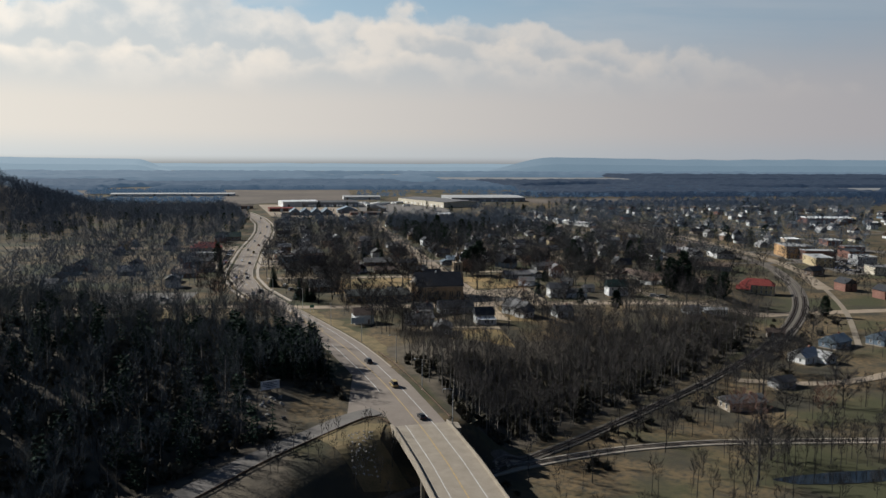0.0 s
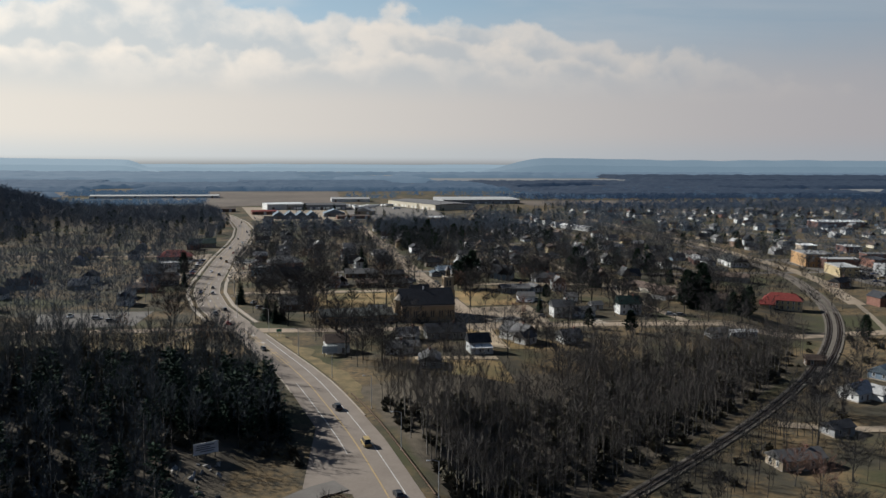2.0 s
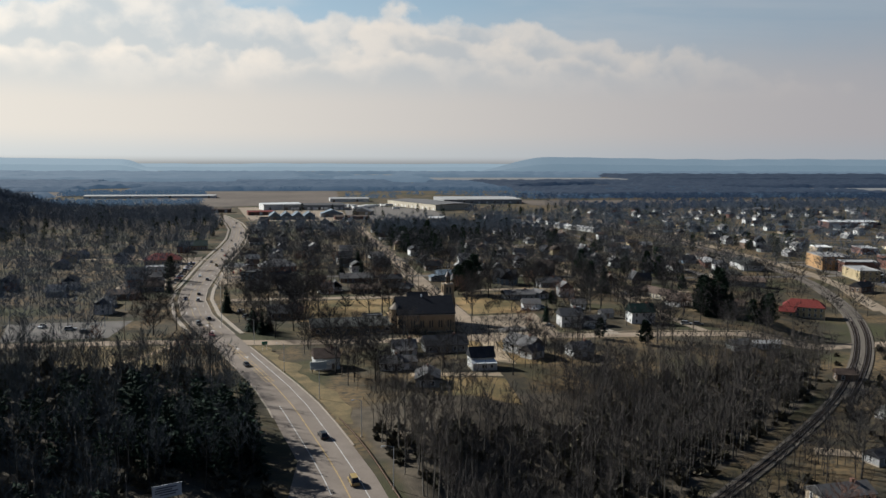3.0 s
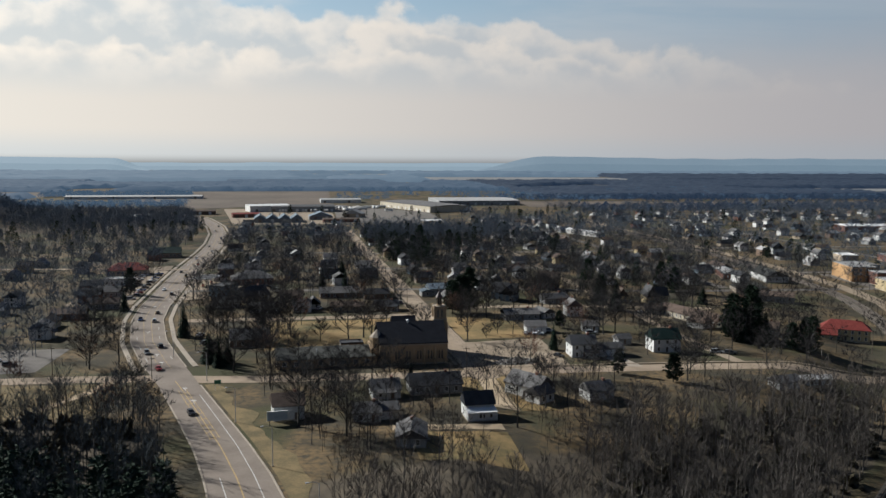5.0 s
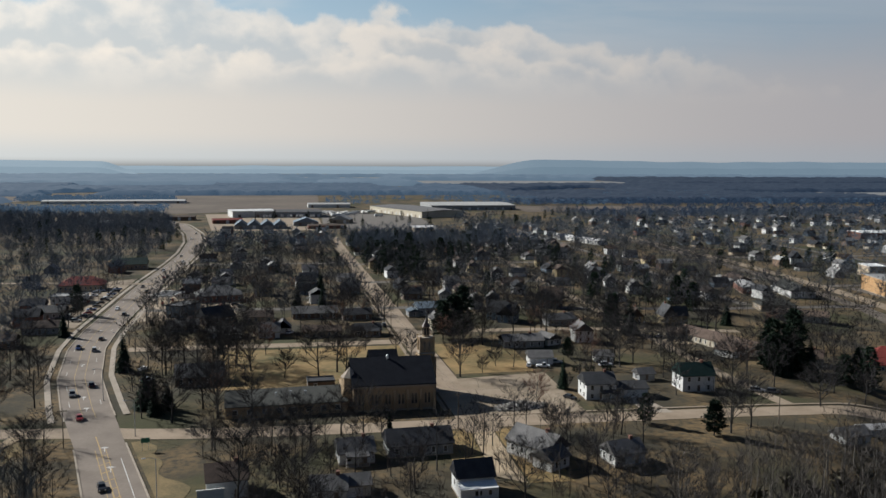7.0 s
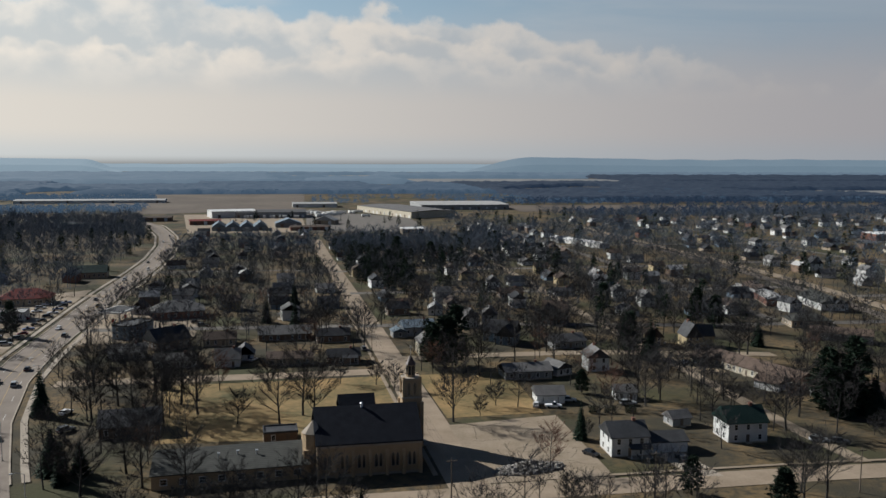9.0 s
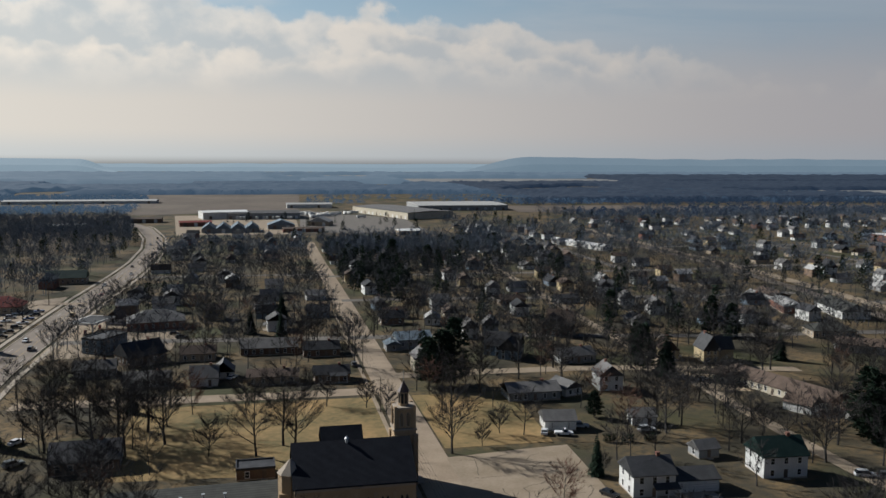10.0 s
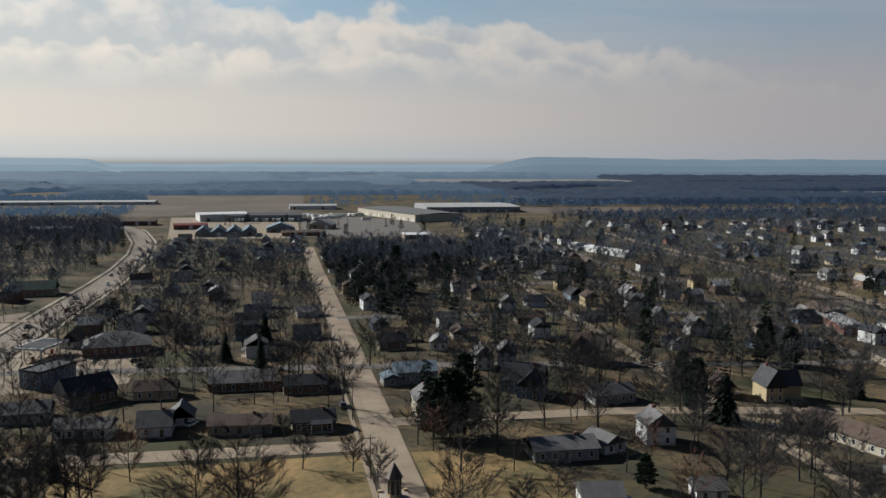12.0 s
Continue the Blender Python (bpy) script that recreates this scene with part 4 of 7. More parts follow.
put(118, 672, 4, 8, w=11, d=8, h=3.6, storeys=1, rise=2.8, wall="brown", roof="dark", label="dark house under bare trees")
put(153, 600, -30, 11, w=14, d=10, h=4.5, storeys=2, rise=4.5, wall="blue", roof="dark", wing=(8, 8, 4.5, 2, 4.0, 4, -6, 90), label="dark blue house with steep black gables")
put(147, 634, 85, 7, w=9, d=7, h=5.4, storeys=2, rise=3.2, wall="white", roof="grey", label="tall white gabled house with a grey roof")
put(158, 640, 75, 7, w=9, d=7, h=5.4, storeys=2, rise=3.2, wall="white", roof="grey", label="tall white gabled house with a grey roof")
put(144, 537, 0, 10, w=17, d=10, h=3.0, storeys=1, rise=2.0, wall="grey", roof="grey", label="grey ranch house with a grey roof")
put(157, 540, -70, 7, w=9, d=7, h=3.0, storeys=1, rise=1.8, wall="white", roof="grey", chimney=False, label="white garage with a grey roof", name="garage", category="garage")
put(174, 545, 85, 8, w=9, d=8, h=5.6, storeys=2, rise=3.0, wall="white", roof="grey", label="white two-storey house with a grey roof")
put(219, 590, 76, 7, w=8.5, d=7, h=4.2, storeys=2, rise=3.6, wall="yellow", roof="brown", label="yellow house with a steep brown gable")
put(233, 584, 84, 9, w=10, d=6.5, h=5.6, storeys=2, rise=5.0, wall="yellow", roof="charcoal", wing=(9, 7, 5.0, 2, 4.0, 2, -6, 90), label="yellow Victorian house with steep gables and white trim")
put(234, 533, -74, 18, w=44, d=12, h=3.2, storeys=1, rise=2.4, wall="cream", roof="brown", chimney=False, wing=(9, 9, 3.0, 1, 1.8, -20, -6, 0), label="long cream apartment row with a brown roof", name="apartment_row", category="apartments")
put(227, 513, -60, 7, w=9, d=8, h=3.0, storeys=1, rise=2.0, wall="white", roof="brown", chimney=False, garage=True, label="white double garage with a brown roof", name="garage", category="garage")
put(243, 499, -50, 9, w=16, d=9, h=3.2, storeys=1, rise=2.4, wall="white", roof="brown", label="white house with a brown roof")
put(192, 642, -30, 10, w=12, d=9, h=5.6, storeys=2, rise=5.0, wall="brick", roof="brown", wing=(8, 7, 5.4, 2, 4.6, -3, -6, 90), label="red-brown Victorian house with steep dark gables")
put(177, 586, 10, 9, w=15, d=9, h=3.0, storeys=1, rise=2.4, wall="grey", roof="grey", label="grey ranch house with a grey roof")
put(168, 505, -10, 6, w=7, d=6, h=2.8, storeys=1, rise=1.8, wall="white", roof="grey", chimney=False, name="garage", category="garage", label="small white garage with a grey roof")
put(172, 476, 5, 5, w=6, d=5, h=2.6, storeys=1, rise=1.6, wall="grey", roof="grey", chimney=False, name="shed", category="shed", label="small grey garden shed")
put(252, 498, -40, 9, w=13, d=9, h=3.4, storeys=1, rise=2.6, wall="tan", roof="brown", label="tan house with a brown roof beside pines")
put(226, 728, 8, 8, w=14, d=8, h=3.0, storeys=1, rise=1.6, wall="grey", roof="dark", label="low dark house with a dark roof")
put(261, 757, 80, 8, w=10, d=8, h=5.0, storeys=2, rise=3.4, wall="white", roof="dark", label="white gabled house with a dark roof")
put(258, 718, 75, 8, w=10, d=8, h=4.6, storeys=2, rise=3.4, wall="white", roof="grey", label="white gabled house with a grey roof")
put(262, 690, 80, 8, w=11, d=8, h=5.4, storeys=2, rise=3.4, wall="white", roof="grey", label="white two-storey gabled house")
put(191, 757, 80, 8, w=10, d=8, h=5.0, storeys=2, rise=3.0, wall="white", roof="grey", label="white gabled house with a grey roof")
put(192, 722, 0, 9, w=14, d=8, h=3.2, storeys=1, rise=2.4, wall="brown", roof="brown", label="brown house with a brown roof")
# bottomland by the railway
put(160, 277, 4, 10, w=15, d=8, h=3.0, storeys=1, rise=2.0, wall="tan", roof="grey", label="tan ranch house among bare trees")
put(222, 334, 20, 9, w=11, d=9, h=3.2, storeys=1, rise=3.0, wall="white", roof="pale", wing=(8, 7, 3.0, 1, 2.2, 6, -5, 90), label="white house with a pale metal roof")
put(252, 356, 25, 9, w=13, d=9, h=3.2, storeys=1, rise=2.6, wall="blue", roof="slate", label="blue house with a slate roof")
put(276, 355, 25, 9, w=12, d=9, h=3.4, storeys=1, rise=2.4, wall="blue", roof="slate", label="blue-grey house with a slate roof")
put(237, 382, -20, 6, w=8, d=6, h=2.8, storeys=1, rise=1.6, wall="brown", roof="brown", chimney=False, name="shed", category="shed", label="rust brown shed on dry grass")
put(190, 300, 12, 6, w=9, d=6, h=2.8, storeys=1, rise=1.6, wall="grey", roof="dark", chimney=False, name="shed", category="shed", label="grey shed with a dark roof")
put(300, 372, 25, 9, w=13, d=9, h=3.4, storeys=1, rise=2.4, wall="grey", roof="grey", label="grey house with a low grey roof")
# west of the highway
put(-62, 600, 6, 9, w=15, d=9, h=3.2, storeys=1, rise=2.4, wall="grey", roof="brown", label="brown-roofed house beside the highway")
put(-72, 571, 0, 9, w=16, d=9, h=3.2, storeys=1, rise=2.2, wall="brown", roof="brown", label="brown house with a brown roof")
put(-68, 640, 0, 9, w=15, d=10, h=3.6, storeys=1, rise=2.6, wall="grey", roof="grey", label="grey house beside a shop")
put(-74, 740, 4, 14, w=26, d=16, h=4.0, storeys=1, rise=4.2, wall="tan", roof="red", chimney=False, name="shop", category="shop", label="roadside restaurant with a red hip roof", hip=7)
put(-64, 850, 4, 14, w=24, d=15, h=4.0, storeys=1, rise=4.0, wall="tan", roof="green", chimney=False, name="shop", category="shop", label="roadside shop with a green roof")
put(-70, 690, 4, 12, w=18, d=12, h=4.0, storeys=1, rise=0.4, wall="white", roof="pale", chimney=False, name="shop", category="shop", label="white flat-roofed shop beside a car park")
put(-4, 636, 60, 10, w=16, d=9, h=6.0, storeys=2, rise=0.4, wall="blue", roof="charcoal", chimney=False, name="shop", category="shop", label="blue two-storey shop with a flat roof")


# the railway depot, the ochre hotel and the downtown blocks
put(294, 497, -34, 13, w=21, d=10.5, h=5.6, storeys=2, rise=3.4, wall="yellow", roof="red", hip=4, wing=(8, 7, 3.2, 1, 2.0, -8, -6, 0), name="station", category="railway depot", label="yellow brick railway depot with a red hip roof")
put(424, 668, 76, 16, w=34, d=16, h=10, storeys=3, rise=0.4, wall="ochre", roof="pale", chimney=False, name="hotel", category="building", label="three-storey ochre brick commercial block", gap=3.6)
put(414, 612, 76, 14, w=30, d=14, h=7, storeys=2, rise=0.4, wall="yellow", roof="pale", chimney=False, name="shop", category="building", label="two-storey yellow brick commercial block", gap=3.6)
rng = random.Random(5)
for i, (x, y) in enumerate(((432, 640), (455, 700), (470, 650), (490, 600), (478, 560), (500, 690), (520, 640), (540, 600), (452, 610), (430, 560), (560, 680), (470, 740), (520, 750), (585, 640))):
    put(x, y, 76 + rng.choice((0, 90)), 14, w=rng.uniform(16, 28), d=rng.uniform(11, 15), h=rng.uniform(5, 8.5), storeys=2, rise=0.4, wall=("brick", "tan", "brick", "grey", "cream")[i % 5],
        roof=("pale", "grey", "dark", "white")[i % 4], chimney=False, gap=4.2, faces="sw", name="shop", category="building", label="flat-roofed downtown commercial block with two storeys")
put(376, 560, 20, 8, w=13, d=8, h=4, storeys=1, rise=2.6, wall="brown", roof="dark", name="shed", category="shed", label="dark timber shed beside the railway")
put(361, 672, 80, 12, w=30, d=15, h=4.4, storeys=1, rise=3.4, wall="white", roof="olive", chimney=False, name="warehouse", category="warehouse", label="long white-walled freight house with a grey roof", gap=4)
put(340, 690, 72, 12, w=30, d=11, h=4.0, storeys=1, rise=1.6, wall="brick", roof="pale", chimney=False, name="warehouse", category="warehouse", label="low warehouse with a pale roof", gap=4)
put(353, 724, 80, 12, w=24, d=11, h=3.6, storeys=1, rise=2.0, wall="grey", roof="brown", chimney=False, name="warehouse", category="warehouse", label="low warehouse with a brown roof", gap=4)
put(312, 590, -35, 10, w=26, d=12, h=3.6, storeys=1, rise=2.0, wall="grey", roof="brown", chimney=False, name="warehouse", category="warehouse", label="low building with a rust-brown roof", gap=4)

put(318, 624, -12, 9, w=20, d=13, h=3.4, storeys=1, rise=2.6, wall="tan", roof="olive", chimney=False, name="warehouse", category="warehouse", label="low building with an olive hip roof", hip=5)
put(340, 722, 80, 6, w=10, d=7, h=3.6, storeys=1, rise=2.0, wall="white", roof="pale", chimney=False, name="warehouse", category="warehouse", label="small white store with a pale roof")
put(455, 812, 70, 7, w=12, d=9, h=5.5, storeys=2, rise=5.0, wall="white", roof="dark", label="white gabled chapel-like house with a dark roof")


# ---------------- church ----------------
def church():
    root = new("church")
    w, d, h, rise = 25.5, 20.0, 8.2, 6.3
    a, b = block(w, d, h, rise, over=0.35, thick=0.3)
    part("wall", a, M["church_wall"], root, "tan brick wall")
    part("roof", b, M["church_roof"], root, "steep dark slate roof")
    part("plinth", Soup().box(-w / 2 - 0.15, w / 2 + 0.15, -d / 2 - 0.15, d / 2 + 0.15, -1, 0.7), M["concrete"], root)
    lancet = [(-0.32, 0), (0.32, 0), (0.32, 2.6), (0.2, 3.05), (0, 3.35), (-0.2, 3.05), (-0.32, 2.6)]
    frame_ = Soup().prism([(x * 1.45, z * 1.04 - 0.1) for x, z in lancet], -0.07, 0).mesh("window")
    pane = Soup().prism(lancet, -0.10, 0.02).mesh("pane")
    butt = Soup()
    butt.add([(-0.4, -0.9, -0.8), (0.4, -0.9, -0.8), (0.4, 0.05, -0.8), (-0.4, 0.05, -0.8), (-0.4, -0.9, 3.6), (0.4, -0.9, 3.6), (0.4, 0.05, 6.6), (-0.4, 0.05, 6.6)],
             [(0, 1, 5, 4), (1, 2, 6, 5), (3, 0, 4, 7), (4, 5, 6, 7)])
    butt = butt.mesh("buttress")
    for face, run in (("s", w), ("n", w)):
        for i in range(6):
            x = (i - 2.5) * run / 6.2
            for o in (-0.55, 0.55):
                at = wall_frame(w, d, face) @ Matrix.Translation((x + o, -0.01, 2.2))
                win = part("window", frame_, M["concrete"], root, "narrow lancet window", at=at)
                part("pane", pane, M["glass"], win)
        for i in range(7):
            part("buttress", butt, M["church_wall"], root, at=wall_frame(w, d, face) @ Matrix.Translation(((i - 3) * (run - 0.8) / 6, 0, 0)))
    part("cornice", Soup().box(-w / 2, w / 2, -d / 2 - 0.22, -d / 2 + 0.1, h - 0.7, h - 0.25), M["concrete"], root)
    # cross gable on the far side of the roof
    a, b = block(9, 9, h + 3.4, 3.4, over=0.3, thick=0.3)
    at = pose(-1.5, 8.5, 0, 0, 0, 0)
    part("transept_wall", a, M["church_wall"], root, at=at)
    part("transept_roof", b, M["church_roof"], root, at=at)
    part("roof_vent", Soup().tube((-1, -0.5, 14.3), (-1, -0.5, 15.3), 0.4, 0.25, 8).tube((-1, -0.5, 15.3), (-1, -0.5, 15.8), 0.5, 0.02, 8), M["galv"], root, "pale metal roof vent")
    # apse turret at the west end
    s = Soup().tube((-w / 2 - 0.6, -4.5, -0.8), (-w / 2 - 0.6, -4.5, 10.2), 2.6, 2.6, 8)
    part("turret", s, M["church_wall"], root, at=None)
    part("turret_cap", Soup().tube((-w / 2 - 0.6, -4.5, 10.1), (-w / 2 - 0.6, -4.5, 12.9), 2.9, 0.1, 8, True), M["concrete"], root, "pale conical turret cap")
    s = Soup().box(-w / 2 - 3, -w / 2 + 0.2, -7, 8, -0.8, 6.2)
    part("chancel", s, M["church_wall"], root)
    # tower
    tx, ty = 13.4, 11.0
    t = Soup().box(tx - 2.6, tx + 2.6, ty - 2.6, ty + 2.6, -1, 13.4).box(tx - 2.2, tx + 2.2, ty - 2.2, ty + 2.2, 13.4, 18.3)
    for sx in (-1, 1):
        for sy in (-1, 1):
            t.box(tx + sx * 2.5 - 0.55, tx + sx * 2.5 + 0.55, ty + sy * 2.5 - 0.55, ty + sy * 2.5 + 0.55, -1, 12.2)
            t.box(tx + sx * 2.2 - 0.35, tx + sx * 2.2 + 0.35, ty + sy * 2.2 - 0.35, ty + sy * 2.2 + 0.35, 12, 18.9)
    tower = part("tower", t, M["church_wall"], root, "square brick bell tower with stepped buttresses")
    part("string_course", Soup().box(tx - 2.8, tx + 2.8, ty - 2.8, ty + 2.8, 13.2, 13.6).box(tx - 2.45, tx + 2.45, ty - 2.45, ty + 2.45, 18.2, 18.6), M["concrete"], tower)
    for turn in (0, 90, 180, 270):
        for o in (-0.75, 0.75):
            at = Matrix.Translation((tx, ty, 0)) @ Matrix.Rotation(radians(turn), 4, "Z") @ Matrix.Translation((o, -2.21, 14.1))
            win = part("belfry_opening", frame_, M["concrete"], tower, "tall louvred belfry opening", at=at)
    for turn in (0, 90, 180, 270):
        for o in (-0.75, 0.75):
            at = Matrix.Translation((tx, ty, 0)) @ Matrix.Rotation(radians(turn), 4, "Z") @ Matrix.Translation((o, -2.23, 14.1))
            part("louvre", pane, M["glass"], tower, at=at)
    lan = Soup().tube((tx, ty, 18.5), (tx, ty, 22.0), 1.25, 1.15, 8, True)
    lantern = part("lantern", lan, M["church_wall"], root, "tan octagonal lantern with dark louvres")
    for i in range(8):
        a = 2 * math.pi * (i + 0.5) / 8
        at = Matrix.Translation((tx, ty, 20.4)) @ Matrix.Rotation(a, 4, "Z") @ Matrix.Translation((0, -1.1, 0))
        part("louvre", Soup().box(-0.3, 0.3, -0.06, 0.03, -1.2, 1.2), M["glass"], lantern, at=at)
    part("spire", Soup().tube((tx, ty, 21.9), (tx, ty, 24.4), 1.5, 0.08, 8, True), M["copper"], root, "short dark copper spire")
    part("cross", Soup().tube((tx, ty, 24.2), (tx, ty, 27.2), 0.05, 0.05, 5).tube((tx - 0.5, ty, 26.5), (tx + 0.5, ty, 26.5), 0.05, 0.05, 5), M["galv"], root)
    # entrance at the foot of the tower
    part("door", Soup().prism([(-1, 0), (1, 0), (1, 2.6), (0, 3.6), (-1, 2.6)], -0.1, 0.02), M["door"], root, at=Matrix.Translation((13.4 + 2.62, 11, 0)) @ Matrix.Rotation(radians(90), 4, "Z"))
    part("step", Soup().box(16, 18, 8.6, 13.4, -0.6, 0.25), M["concrete"], root)
    return tagged(root, "tan brick church with a dark steep roof and a bell tower", "church")


stand(church(), 78.0, 460, 0, 18)
TAKEN += [(70, 462, 14), (88, 462, 14), (92, 472, 9)]


def annex():
    root = new("parish_hall")
    part("wall", Soup().box(-18, 18, -9, 8, -0.8, 3.6), M["church_wall"], root)
    part("roof", Soup().add([(-18.4, -9.4, 3.55), (18.4, -9.4, 3.55), (18.4, 4, 5.2), (-18.4, 4, 5.2), (18.4, 8.4, 3.55), (-18.4, 8.4, 3.55), (-18.4, -9.4, 3.8), (18.4, -9.4, 3.8), (18.4, 4, 5.45), (-18.4, 4, 5.45), (18.4, 8.4, 3.8), (-18.4, 8.4, 3.8)],
                            [(6, 7, 8, 9), (9, 8, 10, 11), (0, 1, 7, 6), (1, 2, 8, 7), (2, 4, 10, 8), (4, 5, 11, 10), (5, 3, 9, 11), (3, 0, 6, 9)]), ROOFS["olive"], root, "low grey shingle roof")
    for x, y in ((-3, -2.5), (1.5, -1.5), (6, -2)):
        part("roof_vent", Soup().tube((x, y, 4.6), (x, y, 5.7), 0.18, 0.18, 8, True).box(x - 0.35, x + 0.35, y - 0.35, y + 0.35, 5.6, 5.8), M["galv"], root, "pale roof vent")
    windows(root, 36, 18, 3.6, 1, Matrix.Identity(4), faces="sw", gap=4, size=(1.4, 1.3))
    return tagged(root, "low tan parish hall with a grey roof", "hall")


stand(annex(), 45, 459, 2, 18)
put(57, 482, 2, 5, w=9, d=6, h=2.6, storeys=1, rise=0.5, wall="brown", roof="dark", chimney=False, name="garage", category="garage", label="low brown garage with a dark flat roof")
TAKEN += [(34, 460, 9), (58, 460, 9), (150, 441, 8), (165, 443, 8), (184, 446, 8), (226, 560, 6), (216, 545, 6)]


# ---------------- industry in the distance ----------------
def hall(w, d, h, wall, roof, label, teeth=0, doors=6):
    root = new("factory_hall")
    part("wall", Soup().box(-w / 2, w / 2, -d / 2, d / 2, -1, h), WALLS[wall], root)
    if teeth:
        s = Soup()
        for i in range(teeth):
            a, b = -w / 2 + i * w / teeth, -w / 2 + (i + 1) * w / teeth
            s.add([(a, -d / 2 - 1, h), (b, -d / 2 - 1, h), ((a + b) / 2, -d / 2 - 1, h + 5.5), (a, d / 2 + 1, h), (b, d / 2 + 1, h), ((a + b) / 2, d / 2 + 1, h + 5.5)],
                  [(0, 1, 2), (5, 4, 3), (0, 2, 5, 3), (2, 1, 4, 5)])
        part("roof", s, ROOFS[roof], root)
    else:
        part("roof", Soup().add([(-w / 2 - 0.5, -d / 2 - 0.5, h), (w / 2 + 0.5, -d / 2 - 0.5, h), (w / 2 + 0.5, d / 2 + 0.5, h), (-w / 2 - 0.5, d / 2 + 0.5, h), (-w / 2 - 0.5, 0, h + 1.6), (w / 2 + 0.5, 0, h + 1.6)],
                                [(0, 1, 5, 4), (2, 3, 4, 5), (1, 2, 5), (3, 0, 4)]), ROOFS[roof], root)
    for i in range(doors):
        x = (i - (doors - 1) / 2) * w / doors
        part("loading_door", Soup().box(x - 1.8, x + 1.8, -d / 2 - 0.1, -d / 2 + 0.05, 0.3, 4.2), M["trim"] if i % 3 else M["door"], root)
    return tagged(root, label, "factory", group="factories in the distance")


stand(hall(164, 70, 9, "cream", "grey", "long cream factory wall with a grey roof", doors=14), 246, 1453, -70, 5)
stand(hall(140, 110, 8, "grey", "pale", "large factory with a pale cream flat roof", doors=10), 356, 1590, 0, 5)
stand(hall(92, 56, 8, "grey", "charcoal", "long dark grey industrial shed with white doors", doors=11), 58, 1424, 0, 5)
stand(hall(58, 34, 9, "white", "white", "white-roofed industrial shed beside the highway", doors=3), 6, 1422, 14, 5)
stand(hall(60, 34, 4.5, "grey", "slate", "shed with four pale peaked roofs", teeth=4, doors=4), 23, 1222, 2, 5)
stand(hall(30, 22, 5, "grey", "slate", "grey gabled shed beside a yard", teeth=1, doors=2), 77, 1254, 2, 5)
stand(hall(26, 20, 5, "tan", "pale", "shed with a pale gabled roof", teeth=1, doors=2), 124, 1290, -18, 5)
stand(hall(44, 14, 4, "brick", "brown", "low brown workshop row beside a yard", doors=5), 100, 1206, 3, 5)
stand(hall(36, 18, 5, "brick", "red", "red-roofed brick roadside building with wide doors", doors=3), -20, 1300, 8, 5)
stand(hall(40, 18, 5, "brown", "brown", "dark brown roadside building with wide doors", doors=3), -84, 1362, 0, 5)
stand(hall(240, 40, 5, "white", "pale", "very long shed with a pale roof", doors=10), -240, 1790, 1, 5)
stand(hall(42, 18, 5, "grey", "white", "long shed with a white roof among trees", doors=3), -157, 1272, 8, 5)
stand(hall(70, 40, 6, "white", "pale", "pale workshop beside the yard", doors=5), 128, 1640, 0, 5)
stand(hall(24, 16, 4.5, "tan", "white", "low pale shop at the end of the street", doors=2), 208, 1162, 4, 5)
stand(hall(60, 28, 7, "brick", "white", "school-like building with a white roof", doors=4), 690, 1010, -8, 5)
stand(hall(78, 12, 4, "white", "white", "long low white building among trees", doors=6), 346, 1017, -74, 5)
for i in range(30):
    r = random.Random(i)
    x, y = (r.uniform(98, 188), r.uniform(1400, 1490)) if i < 20 else (r.uniform(20, 96), 1393 + r.uniform(-1, 1))
    s = new("trailer")
    part("trailer_body", Soup().box(-6, 6, -1.3, 1.3, 1.0, 4.0), M["trim"], s)
    for k in (-4.4, -3.2, 4.2):
        part("wheel", Soup().tube((k, -1.3, 0.5), (k, 1.3, 0.5), 0.5, 0.5, 8, True), M["tyre"], s)
    stand(tagged(s, "white box trailer parked in a yard", "trailer", group="trailers in the yard"), x, y, r.choice((5, 95, 12)) if i < 20 else 90, 2)

# rows of further houses along the streets
PROTOS = []
for i in range(14):
    r = random.Random(40 + i)
    two = i % 2
    PROTOS.append(house(w=r.uniform(9, 13), d=r.uniform(7, 9), h=5.3 if two else 3.0, storeys=2 if two else 1, rise=r.uniform(2.2, 3.6), gap=5.4, faces="sw", near=False,
                        wall=("white", "white", "cream", "white", "grey", "white", "tan", "white", "blue", "yellow", "white", "brown", "white", "brick")[i], roof=("grey", "dark", "brown", "grey", "pale", "brown", "dark")[i % 7],
                        porch=(5, 1.8, 0) if i % 3 == 0 else None, chimney=i % 4 == 0))
    PROTOS[-1].matrix_basis = place(*((235, 905), (270, 905), (292, 912), (255, 935), (284, 940), (262, 975), (289, 978), (130, 905), (150, 912), (178, 903), (200, 908), (135, 940), (165, 945), (195, 938))[i], 90 * (i % 2))
    TAKEN.append((PROTOS[-1].location.x, PROTOS[-1].location.y, 8))
    tagged(PROTOS[-1], group="houses of the town")


